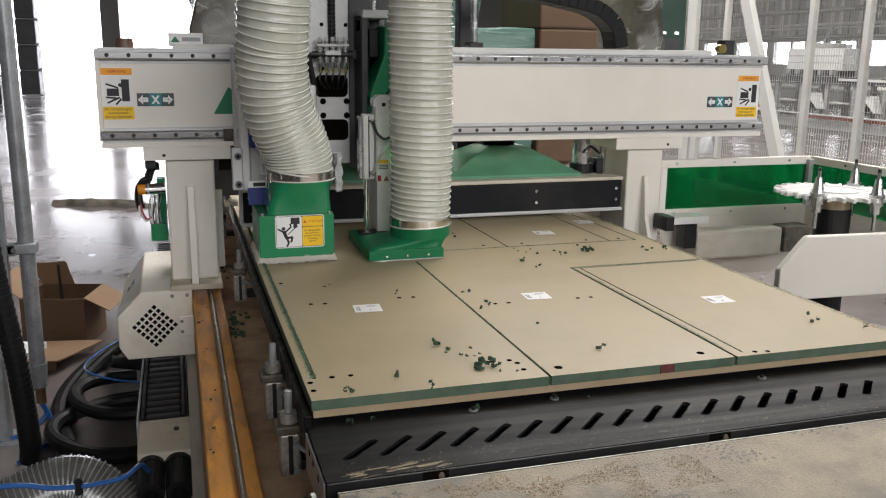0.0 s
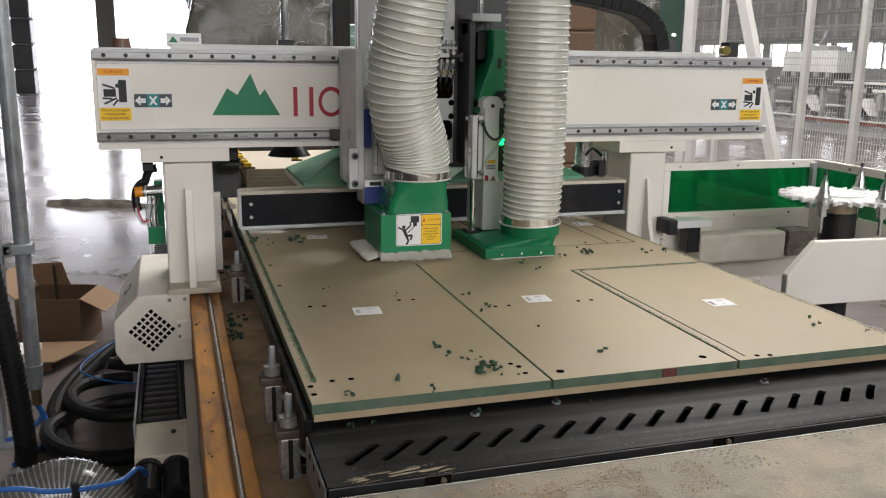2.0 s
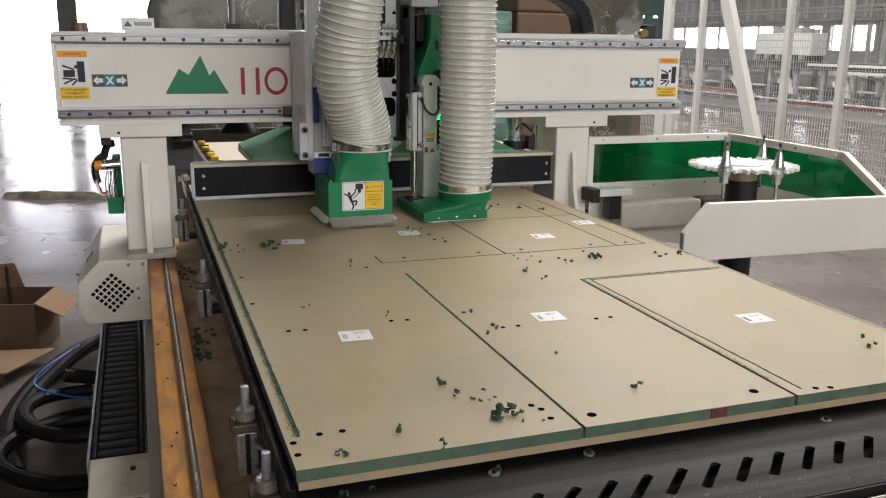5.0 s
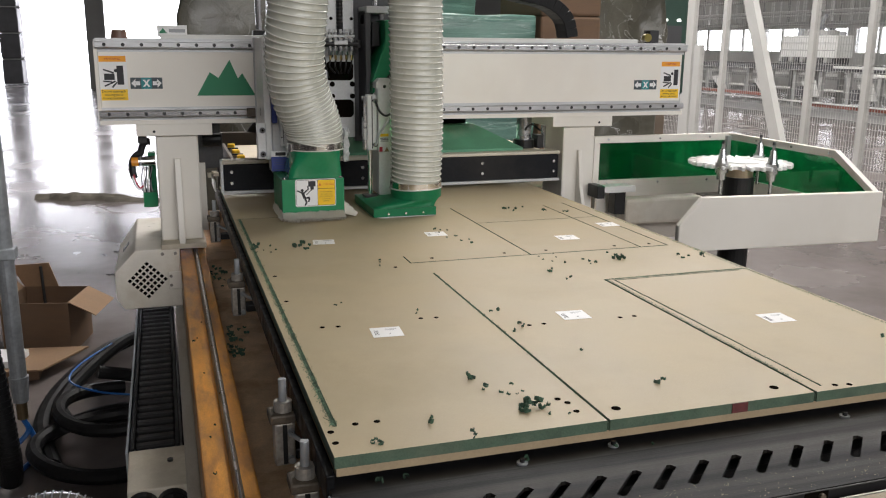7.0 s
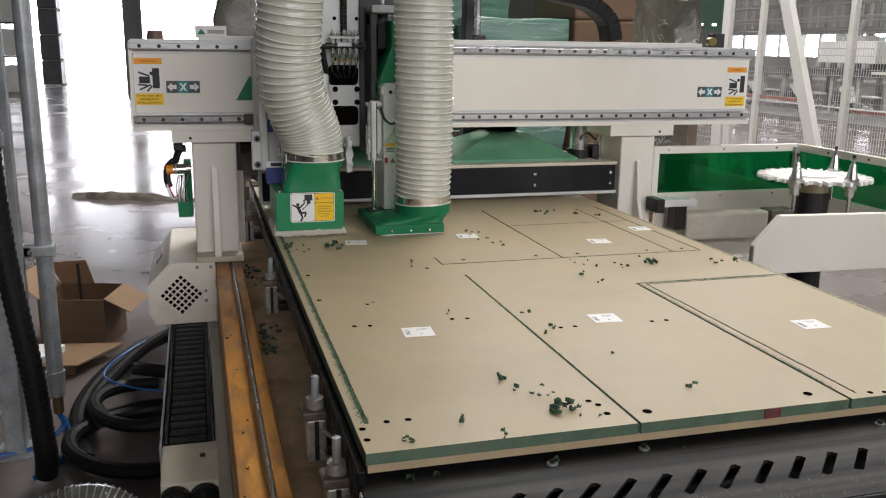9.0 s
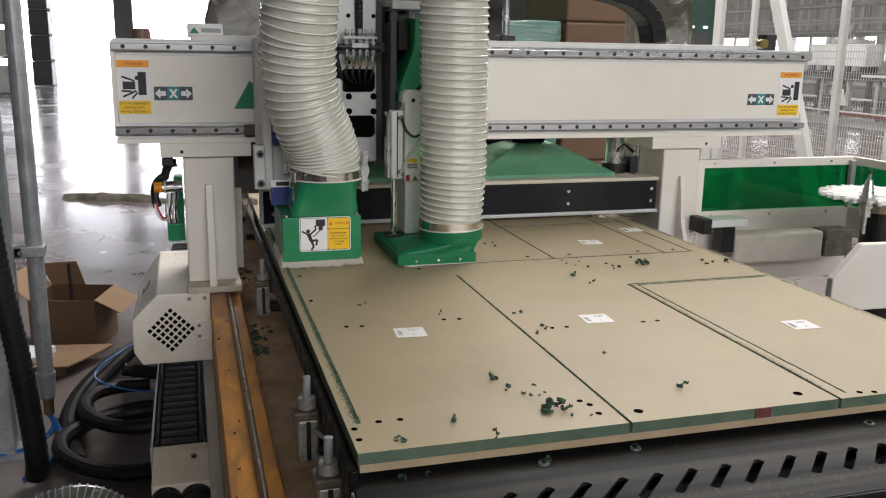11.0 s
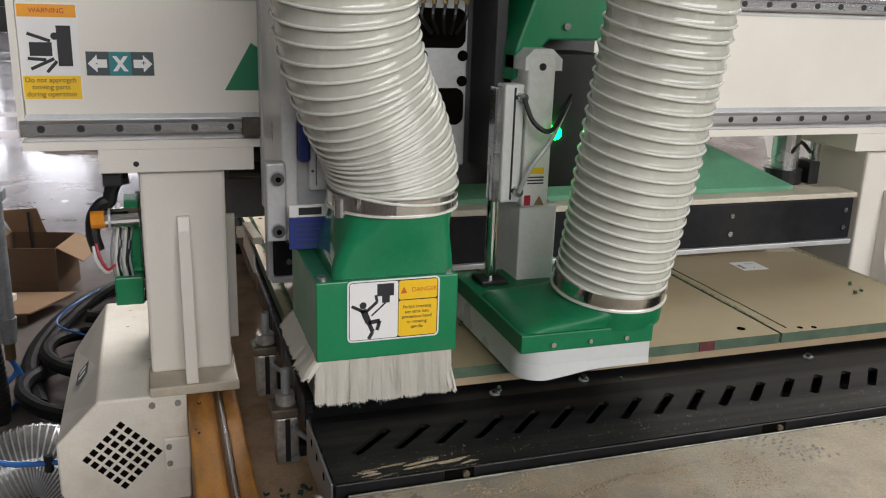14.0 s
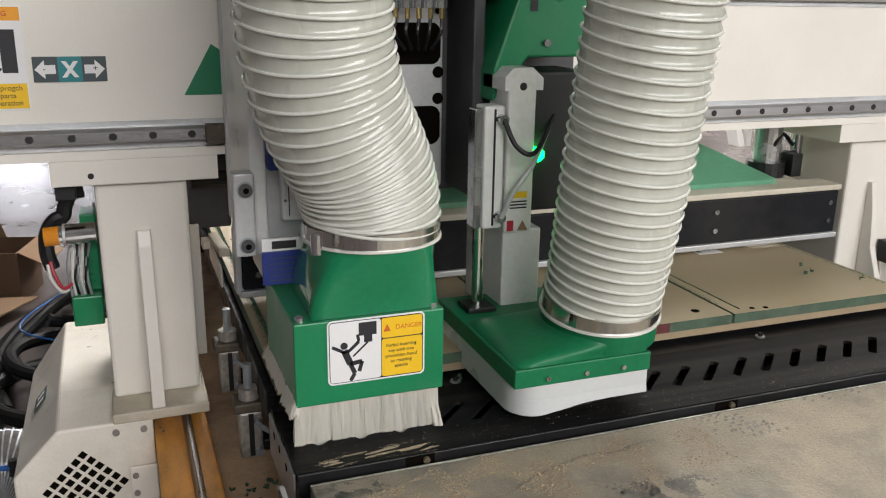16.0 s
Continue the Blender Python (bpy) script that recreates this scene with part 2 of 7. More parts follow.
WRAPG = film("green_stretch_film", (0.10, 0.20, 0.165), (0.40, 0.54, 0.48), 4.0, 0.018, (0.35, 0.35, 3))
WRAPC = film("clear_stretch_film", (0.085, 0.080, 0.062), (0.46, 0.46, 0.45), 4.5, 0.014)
DARKGRN = mat("dark_green_machine", (0.025, 0.06, 0.045), 0.4, var=0.2, scale=3)
FARGREY = mat("far_machine_grey", (0.32, 0.32, 0.31), 0.5, var=0.2, scale=2)
FARWHITE = mat("far_machine_white", (0.66, 0.66, 0.64), 0.5, var=0.1, scale=2)
FARRED = mat("far_red_rail", (0.30, 0.09, 0.06), 0.6, var=0.2, scale=3)
FARDARK = mat("far_dark_steel", (0.06, 0.06, 0.065), 0.5, var=0.2, scale=3)
AMBER = mat("amber_beacon", (0.75, 0.28, 0.02), 0.15, var=0.1)
DAYLIGHT = glow("daylight_outside", (0.93, 0.925, 1.0), 7.0)
LED = glow("green_led", (0.0, 1.0, 0.07), 13.0)


# ---- mesh helpers ----
def thing(name, label, category, group="", kind="", at=(0, 0, 0)):
    ob = new(name)
    ob.empty_display_size = 0.1
    ob.location = at
    return tagged(ob, label, category, group, kind)


def link(name, bm, material, parent=None, label="", smooth=False):
    me = bpy.data.meshes.new(name)
    bmesh.ops.recalc_face_normals(bm, faces=bm.faces)
    bm.to_mesh(me)
    bm.free()
    if smooth:
        for p in me.polygons:
            p.use_smooth = True
    for m in (material if isinstance(material, (list, tuple)) else [material]):
        me.materials.append(m)
    ob = new(name, me)
    if parent:
        ob.parent = parent
    return tagged(ob, label)


part = link


def again(ob, m):
    """Another object on the same mesh, with the same parent."""
    o = new(ob.name.split(".")[0], ob.data)
    o.parent = ob.parent
    o.matrix_local = m
    for k in ("label", "category", "group", "kind"):
        if k in ob:
            o[k] = ob[k]
    return o


def box(x0, x1, y0, y1, z0, z1, bev=0.0, bm=None, seg=2):
    own = bmesh.new()
    bmesh.ops.create_cube(own, size=1)
    for v in own.verts:
        v.co = Vector(((x0 + x1) / 2 + v.co.x * (x1 - x0), (y0 + y1) / 2 + v.co.y * (y1 - y0), (z0 + z1) / 2 + v.co.z * (z1 - z0)))
    if bev:
        bmesh.ops.bevel(own, geom=own.edges[:], offset=bev, segments=seg, affect="EDGES", profile=0.5)
    return join(bm, own)


def join(bm, own, index=0):
    for f in own.faces:
        f.material_index = f.material_index or index
    if bm is None:
        return own
    me = bpy.data.meshes.new("t")
    own.to_mesh(me)
    own.free()
    bm.from_mesh(me)
    bpy.data.meshes.remove(me)
    return bm


def rod(a, b, r, r2=None, n=16, bm=None, caps=True):
    a, b = Vector(a), Vector(b)
    own = bmesh.new()
    bmesh.ops.create_cone(own, cap_ends=caps, segments=n, radius1=r, radius2=r if r2 is None else r2, depth=(b - a).length)
    q = Vector((0, 0, 1)).rotation_difference((b - a).normalized())
    bmesh.ops.transform(own, matrix=Matrix.Translation((a + b) / 2) @ q.to_matrix().to_4x4(), verts=own.verts)
    return join(bm, own)


def prism(points, axis, lo, hi, bev=0.0, bm=None):
    """A polygon of 2D points, pushed along an axis from lo to hi."""
    own = bmesh.new()

    def co(p, h):
        return {"x": (h, p[0], p[1]), "y": (p[0], h, p[1]), "z": (p[0], p[1], h)}[axis]

    a = [own.verts.new(co(p, lo)) for p in points]
    b = [own.verts.new(co(p, hi)) for p in points]
    own.faces.new(a)
    own.faces.new(b[::-1])
    for i in range(len(points)):
        j = (i + 1) % len(points)
        own.faces.new((a[i], b[i], b[j], a[j]))
    bmesh.ops.recalc_face_normals(own, faces=own.faces)
    if bev:
        bmesh.ops.bevel(own, geom=own.edges[:], offset=bev, segments=2, affect="EDGES", profile=0.5)
    return join(bm, own)


def spline(points, n):
    """Points along a Catmull-Rom line through the given ones."""
    p = [Vector(q) for q in points]
    p = [2 * p[0] - p[1]] + p + [2 * p[-1] - p[-2]]
    out = []
    for i in range(n + 1):
        u = i / n * (len(p) - 3)
        k = min(int(u), len(p) - 4)
        f = u - k
        a, b, c, d = p[k:k + 4]
        out.append(0.5 * (2 * b + (c - a) * f + (2 * a - 5 * b + 4 * c - d) * f * f + (3 * b - a - 3 * c + d) * f ** 3))
    return out


def tube(points, r, n=12, bm=None, radii=None):
    """A round tube along points."""
    own = bmesh.new()
    rings = []
    up = Vector((0.3, 1, 0.2)).normalized()
    for i, p in enumerate(points):
        d = (points[min(i + 1, len(points) - 1)] - points[max(i - 1, 0)]).normalized()
        s = d.cross(up).normalized()
        up = s.cross(d).normalized()
        rad = radii[i] if radii else r
        rings.append([own.verts.new(p + rad * (math.cos(2 * math.pi * k / n) * s + math.sin(2 * math.pi * k / n) * up)) for k in range(n)])
    for a, b in zip(rings, rings[1:]):
        for k in range(n):
            own.faces.new((a[k], a[(k + 1) % n], b[(k + 1) % n], b[k]))
    own.faces.new(rings[0][::-1])
    own.faces.new(rings[-1])
    return join(bm, own)


def slab(x_cuts, y_cuts, z0, z1, empty):
    """A board on a grid of cuts, open through its depth where empty(x, y) is true. Top faces take slot 0, side faces slot 1."""
    bm = bmesh.new()
    xs, ys = sorted(set(x_cuts)), sorted(set(y_cuts))
    solid = {(i, j): not empty((xs[i] + xs[i + 1]) / 2, (ys[j] + ys[j + 1]) / 2) for i in range(len(xs) - 1) for j in range(len(ys) - 1)}

    def quad(c, k):
        f = bm.faces.new([bm.verts.new(q) for q in c])
        f.material_index = k

    for (i, j), full in solid.items():
        if not full:
            continue
        a, b, c, d = xs[i], xs[i + 1], ys[j], ys[j + 1]
        quad([(a, c, z1), (b, c, z1), (b, d, z1), (a, d, z1)], 0)
        quad([(a, d, z0), (b, d, z0), (b, c, z0), (a, c, z0)], 1)
        if not solid.get((i, j - 1)):
            quad([(a, c, z0), (b, c, z0), (b, c, z1), (a, c, z1)], 1)
        if not solid.get((i, j + 1)):
            quad([(b, d, z0), (a, d, z0), (a, d, z1), (b, d, z1)], 1)
        if not solid.get((i - 1, j)):
            quad([(a, d, z0), (a, c, z0), (a, c, z1), (a, d, z1)], 1)
        if not solid.get((i + 1, j)):
            quad([(b, c, z0), (b, d, z0), (b, d, z1), (b, c, z1)], 1)
    return bm


def text(name, words, size, m, material, parent, depth=0.0006):
    cu = bpy.data.curves.new(name, "FONT")
    cu.body, cu.size, cu.align_x, cu.align_y, cu.extrude = words, size, "CENTER", "CENTER", depth
    tmp = bpy.data.objects.new("t", cu)
    scene.collection.objects.link(tmp)
    me = bpy.data.meshes.new_from_object(tmp.evaluated_get(bpy.context.evaluated_depsgraph_get()))
    bpy.data.objects.remove(tmp)
    me.materials.clear()
    me.materials.append(material)
    me.transform(m)
    ob = new(name, me)
    ob.parent = parent
    return ob


FACE = Matrix.Rotation(radians(90), 4, "X")      # lays lettering on a wall that faces -y


def facing(x, y, z):
    return Matrix.Translation((x, y, z)) @ FACE


# ---- the hall ----
def hall():
    NY, EX = 36.0, 22.0
    bm = box(-12, EX, -9, NY, FLOOR - 0.3, FLOOR)
    tagged(link("floor", bm, CONC), "worn polished concrete hall floor", "floor", kind="structure")
    tagged(link("ground", box(-30, 45, NY, 60, FLOOR - 0.3, FLOOR - 0.01), CONC), "pale concrete yard outside the door", "yard", kind="structure")

    def wall_with(name, axis, at, thick, lo, hi, holes, label):
        b = slab([lo, hi] + [h[k] for h in holes for k in (0, 1)], [FLOOR, 7.4] + [h[k] for h in holes for k in (2, 3)], 0, thick,
                 lambda u, v: any(h[0] < u < h[1] and h[2] < v < h[3] for h in holes))
        m = {"y": Matrix(((1, 0, 0, 0), (0, 0, 1, at), (0, 1, 0, 0), (0, 0, 0, 1))), "x": Matrix(((0, 0, 1, at), (1, 0, 0, 0), (0, 1, 0, 0), (0, 0, 0, 1)))}[axis]
        bmesh.ops.transform(b, matrix=m, verts=b.verts)
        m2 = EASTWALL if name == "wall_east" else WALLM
        return tagged(link(name, b, [m2, m2]), label, "wall", kind="structure")

    panes = [17.0] + [20.95 + 2.35 * k for k in range(5)]
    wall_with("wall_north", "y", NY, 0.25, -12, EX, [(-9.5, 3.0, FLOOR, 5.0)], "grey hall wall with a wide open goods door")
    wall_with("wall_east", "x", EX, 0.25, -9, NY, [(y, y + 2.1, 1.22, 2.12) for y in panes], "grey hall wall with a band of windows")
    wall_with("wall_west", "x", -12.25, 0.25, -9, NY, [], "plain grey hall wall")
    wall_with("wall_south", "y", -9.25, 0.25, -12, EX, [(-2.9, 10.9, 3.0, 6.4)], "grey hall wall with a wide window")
    cut = [(x - 0.9, x + 0.9, 1.8, 18.2) for x, y in SKYLIGHTS]
    b = slab([-12, EX] + [c[k] for c in cut for k in (0, 1)], [-9, NY, 1.8, 18.2], 7.4, 7.6, lambda x, y: any(c[0] < x < c[1] and c[2] < y < c[3] for c in cut))
    tagged(link("ceiling", b, [CEILM, CEILM]), "sheet metal hall roof with skylight strips", "ceiling", kind="structure")
    tagged(link("backdrop", box(-20, 14, 44, 44.1, FLOOR - 0.01, 9), DAYLIGHT), "bright daylight outside the goods door", "daylight", kind="structure")
    tagged(link("backdrop_east", box(26, 26.1, 10, 40, FLOOR, 5), DAYLIGHT), "bright daylight outside the windows", "daylight", kind="structure")
    for k, y in enumerate(panes):
        b = box(EX + 0.02, EX + 0.1, y, y + 2.1, 1.22, 1.27)
        for u in (0.0, 0.98, 2.02):
            box(EX + 0.02, EX + 0.1, y + u, y + u + 0.08, 1.27, 2.07, bm=b)
        box(EX + 0.02, EX + 0.1, y, y + 2.1, 2.07, 2.12, bm=b)
        tagged(link("window_%d" % (k + 1), b, FENCE), "white framed hall window with daylight behind", "window", kind="structure")
    b = box(-2.40, -2.28, 30.0, 30.15, FLOOR, 7.4)
    box(-1.94, -1.82, 30.0, 30.15, FLOOR, 7.4, bm=b)
    box(-2.28, -1.94, 30.05, 30.10, FLOOR, 7.4, bm=b)
    for z in (1.1, 1.95, 2.8, 3.6):
        box(-2.28, -1.94, 30.0, 30.05, z, z + 0.08, bm=b)
    tagged(link("column", b, WALLM), "latticed grey steel hall column", "column", kind="structure")


hall()


# ---- the router bed ----
def bed():
    t = thing("router_bed", "black steel bed of a board router with worn slotted front plate", "machine bed")
    # slotted front plate: solid strips before and behind, bars between the diagonal slots
    PZ, PF, PB, S0, S1 = 0.835, -0.220, -0.042, -0.158, -0.097
    bm = box(-0.012, 1.30, PF, S0, PZ - 0.006, PZ)
    box(-0.012, 1.30, S1, PB, PZ - 0.006, PZ, bm=bm)
    pitch, wide, run = 0.0566, 0.020, 0.0625
    xs = [0.0155 + pitch * k for k in range(22)]
    for k in range(len(xs) + 1):
        l0 = xs[k - 1] + wide if k else -0.012
        r0 = xs[k] if k < len(xs) else 1.30
        l1 = l0 + run if k else -0.012
        r1 = r0 + run if k < len(xs) else 1.30
        prism([(l0, S0), (min(r0, 1.30), S0), (min(r1, 1.30), S1), (min(l1, 1.30), S1)], "z", PZ - 0.006, PZ, bm=bm)
    for x in xs:   # eased slot ends
        prism([(x, S0), (x + 0.013, S0), (x + 0.008, S0 + 0.008)], "z", PZ - 0.006, PZ, bm=bm)
        c = x + run + wide
        if c < 1.30:
            prism([(c, S1), (c - 0.013, S1), (c - 0.008, S1 - 0.008)], "z", PZ - 0.006, PZ, bm=bm)
    part("slotted_plate", bm, BEDBLK, t, "worn black plate with diagonal slots")
    part("rear_step", box(-0.010, 1.30, PB + 0.001, 0.028, 0.800, 0.828, 0.001), BLACK, t, "dark sunken strip between plate and board")
    part("front_lip", box(-0.012, 1.30, PF - 0.0035, PF - 0.0005, 0.760, PZ - 0.001, 0.001), BLACK, t, "black folded lip of the plate")
    part("front_beam", box(0.001, 1.29, -0.200, -0.060, 0.616, 0.79, 0.004), BLACK, t)
    end = part("plate_end", box(-0.016, -0.0125, PF + 0.01, -0.03, 0.765, 0.829, 0.001), GALV, t, "pale end bracket of the plate")
    for y in (-0.075, -0.115, -0.165):
        part("end_hole", rod((-0.0165, y, 0.815), (-0.0161, y, 0.815), 0.006, n=10), HOLE, end)
    part("bed_beam", box(0.060, 1.29, -0.118, 2.9, 0.616, 0.788, 0.004), BLACK, t)
    part("side_rim", box(-0.014, -0.002, -0.01, 2.55, 0.803, 0.848, 0.002), BEDBLK, t, "worn black steel rim of the bed")
    part("rim_far", box(1.250, 1.28, 0.02, 2.55, 0.800, 0.850, 0.003), BEDBLK, t)
    part("under_plate", box(0.0, 1.25, 0.03, 2.55, 0.79, 0.8375), BEDBLK, t)
    b = part("lip_bolt", rod((0, PF - 0.0036, 0), (0, PF - 0.009, 0), 0.0048, n=8), GRIME, t, "grimy steel bolt")
    for x in (0.157, 0.643, 1.13):
        part("bolt_recess", box(x - 0.028, x + 0.012, PF - 0.0044, PF - 0.0036, 0.8195, 0.8335), HOLE, t)
    b.location = (0.157, 0, 0.8265)
    for x in (0.643, 1.13):
        again(b, Matrix.Translation((x, 0, 0.8265)))
    for x, y in ((0.278, -0.013), (0.866, -0.016), (0.437, 0.0)):
        nut = part("vacuum_nut", rod((x, y - 0.006, 0.8285), (x, y - 0.006, 0.8315), 0.0085, n=14), GALV, t, "small dull washer")
        part("nut_stud", rod((x, y - 0.006, 0.8316), (x, y - 0.006, 0.837), 0.004, n=8), BLACK, nut)
    # lower side beam with the orange greased guide rail
    part("side_beam", box(-0.1695, 0.12, -0.6, 3.3, FLOOR + 0.02, 0.615, 0.004), SHELF, t, "dusty painted steel side beam")
    part("rail_base", box(-0.170, -0.078, -0.6, 3.3, 0.615, 0.672, 0.004), RAILOR, t, "orange greased rail base")
    part("guide_rail", prism([(-0.122, 0.672), (-0.106, 0.672), (-0.107, 0.686), (-0.110, 0.692), (-0.118, 0.692), (-0.121, 0.686)], "y", -0.6, 3.3), mat("greasy_rail", (0.16, 0.12, 0.09), 0.35, 0.5, var=0.3, scale=20), t, "greasy steel guide rail")
    part("rail_top", box(-0.1155, -0.1125, -0.6, 3.3, 0.6915, 0.6926), STEEL, t, "polished running line of the rail")
    part("rail_wall", box(-0.200, -0.1700, -0.6, 3.3, FLOOR + 0.02, 0.455, 0.003), mat("scuffed_cream_strip", (0.50, 0.47, 0.41), 0.5, var=0.1, scale=6, stain=(0.25, 0.2, 0.14), stain_amt=0.5, stretch=(2, 0.6, 2)), t)
    # cable chain tray
    part("chain_tray", box(-0.335, -0.205, 1.02, 3.3, 0.34, 0.36), GALV, t)
    part("tray_wall", box(-0.341, -0.335, 1.02, 3.3, 0.34, 0.435), GALV, t, "pale tray wall")
    lk = part("chain_link", box(-0.048, 0.048, -0.013, 0.013, 0, 0.024, 0.004), RUBBER, t, "black plastic cable chain link")
    lk.location = (-0.270, 1.06, 0.412)
    for k in range(1, 50):
        again(lk, Matrix.Translation((-0.270, 1.06 + 0.048 * k, 0.412)))
    part("chain_floor", box(-0.322, -0.218, 1.03, 3.2, 0.361, 0.405), RUBBER, t)
    part("chain_side", box(-0.330, -0.320, 1.03, 3.2, 0.362, 0.440, 0.002), RUBBER, t)
    part("chain_side", box(-0.220, -0.210, 1.03, 3.2, 0.362, 0.440, 0.002), RUBBER, t)
    bm = prism([(0.845, 0.420), (1.02, 0.44), (1.02, 0.22), (0.845, 0.22)], "x", -0.333, -0.192, 0.004)
    part("junction_box", bm, DUSTY, t, "dusty cream junction box with two plugs")
    part("box_screw", rod((-0.235, 0.955, 0.432), (-0.235, 0.955, 0.438), 0.007, n=10), BLACK, t)
    for x in (-0.300, -0.232):
        part("plug", rod((x, 0.845, 0.384), (x, 0.725, 0.362), 0.033, n=20), BLACK, t)
        part("plug_lip", rod((x, 0.8445, 0.384), (x, 0.828, 0.381), 0.036, n=20), BLACK, t)
        part("plug_cable", tube(spline([(x, 0.73, 0.362), (x, 0.62, 0.31), (x - 0.01, 0.5, 0.2), (x - 0.02, 0.45, 0.0)], 12), 0.02, 10), RUBBER, t)
    return t


bed()


def positioner(x, y, h):
    t = thing("stop_cylinder", "pneumatic stop cylinder with steel pin on the bed side", "cylinder", "stop cylinders along the bed", at=(x, y, 0))
    z = h - 0.076
    part("barrel", box(-0.018, 0.018, -0.018, 0.018, z - 0.080, z, 0.004), OILY, t, "oily aluminium barrel")
    part("collar", box(-0.026, 0.019, -0.024, 0.024, z + 0.0005, z + 0.018, 0.004), GRIME, t)
    part("cap", rod((0, 0, z + 0.018), (0, 0, z + 0.036), 0.016, n=16), OILY, t)
    part("pin", rod((0, 0, z + 0.034), (0, 0, h), 0.0070, n=14), GALV, t, "dull steel pin")
    for dz in (-0.066, -0.016):
        part("fitting", rod((0.010, -0.018, z + dz), (0.010, -0.030, z + dz), 0.006, n=8), GALV, t)
    part("air_hose", tube(spline([(0.010, -0.028, z - 0.016), (0.012, -0.045, z - 0.012), (0.030, -0.060, z - 0.020), (0.070, -0.062, z - 0.030)], 10), 0.0042, 8), GALV, t, "pale air hose")
    part("barrel_groove", box(-0.004, 0.004, -0.0186, -0.0182, z - 0.076, z - 0.002), BLACK, t)
    part("bracket", box(0.018, 0.060 - x, -0.020, 0.020, z - 0.070, z - 0.050, 0.003), BLACK, t)
    return t


for x, y, h in ((-0.027, 0.100, 0.853), (-0.031, 0.320, 0.868), (-0.034, 1.22, 0.866), (-0.040, 2.15, 0.866)):
    positioner(x, y, h)


# ---- boards on the bed ----
def board():
    t = thing("spoilboard", "bare spoilboard under the cut panel", "board")
    part("core", box(0.003, 1.236, 0.003, 2.44, 0.838, 0.8515), SPOIL, t)
    s = thing("cut_panel", "beige-faced green-core board with milled cut lines", "board")
    W, D = 1.238, 2.44
    # grooves: x0, x1, y0, y1
    cuts = [(0.4275, 0.4330, -1, 0.918), (0.8175, 0.8235, -1, 0.745), (0.8235, W + 1, 0.740, 0.745), (0.839, 1.205, 0.730, 0.734),
            (0.400, 1.182, 1.032, 1.037), (0.400, 0.404, 1.037, 1.11), (0.746, 0.751, 1.037, 1.75), (1.178, 1.182, 1.037, 1.75), (1.090, 1.094, 1.037, 1.72),
            (0.746, 1.178, 1.478, 1.482), (0.0165, 0.0235, 0.10, 1.75), (0.0235, 0.40, 1.746, 1.750)]
    # the inner line runs slightly aslant
    cuts += [(0.8465 - 0.0016 * k, 0.8505 - 0.0016 * k, 0.02 + 0.142 * k, 0.02 + 0.142 * (k + 1)) for k in range(5)]
    bm = slab([0, W] + [min(max(c[k], 0), W) for c in cuts for k in (0, 1)], [0, D] + [min(max(c[k], 0), D) for c in cuts for k in (2, 3)],
              0.852, TOP, lambda x, y: any(c[0] < x < c[1] and c[2] < y < c[3] for c in cuts))
    part("panel", bm, [MDF, EDGE], s)
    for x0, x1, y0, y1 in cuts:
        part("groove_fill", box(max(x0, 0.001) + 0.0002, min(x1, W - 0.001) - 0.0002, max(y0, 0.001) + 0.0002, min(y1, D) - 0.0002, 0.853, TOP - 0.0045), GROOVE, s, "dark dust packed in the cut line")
    part("patch", box(0.655, 0.685, -0.0016, 0.0, 0.853, 0.8695), mat("rust_mark", (0.12, 0.03, 0.03), 0.8, var=0.3, scale=80), s, "dark red painted mark on the edge")
    # drilled holes, set in as short dark sleeves
    h = part("drill_hole", rod((0, 0, -0.010), (0, 0, 0.0006), 0.0052, n=14), HOLE, s)
    spots = [(0.051, 0.099), (0.085, 0.099), (0.463, 0.037), (0.765, 0.037), (0.010, 0.082), (0.010, 0.044), (0.357, 0.099), (0.389, 0.098), (0.398, 0.080), (0.397, 0.045),
             (0.084, 0.571), (0.116, 0.567), (0.294, 0.572), (0.327, 0.568), (0.497, 0.465), (0.530, 0.465), (0.705, 0.459), (0.739, 0.459), (0.874, 0.016), (0.900, 0.011),
             (0.472, 1.071), (0.683, 1.071), (0.809, 1.071), (1.024, 1.067), (1.136, 1.064), (0.352, 1.003), (0.041, 0.997), (0.039, 0.774)]
    h.location = (*spots[0], TOP)
    for k, (x, y) in enumerate(spots[1:]):
        again(h, Matrix.Translation((x, y, TOP)) @ Matrix.Diagonal((*([1.5] * 2 if k in (1, 2) else [1.0] * 2), 1, 1)))
    # paper labels
    for k, (x, y, a) in enumerate([(0.174, 0.536, 4), (0.587, 0.533, 4), (0.996, 0.392, 2), (0.543, 1.389, 3), (0.911, 1.236, 4), (0.198, 1.374, 8), (1.123, 1.378, 2)]):
        l = thing("paper_label", "white printed paper label stuck on the board", "label", "labels on the board", at=(x, y, TOP + 0.0003))
        l.rotation_euler = (0, 0, radians(-a))
        part("sheet", box(0, 0.062, 0, -0.058, 0, 0.0006), PAPER, l)
        for j in range(4):
            part("print_bar", box(0.006 + 0.0024 * j, 0.0070 + 0.0024 * j, -0.046, -0.018, 0.0006, 0.0009), GREYINK if j % 2 else INK, l)
        part("print_bar", box(0.034, 0.037, -0.044, -0.041, 0.0006, 0.0009), INK, l)
        part("print_bar", box(0.030, 0.054, -0.013, -0.0115, 0.0006, 0.0009), GREYINK, l)
        part("print_bar", box(0.030, 0.047, -0.019, -0.0178, 0.0006, 0.0009), GREYINK, l)


board()


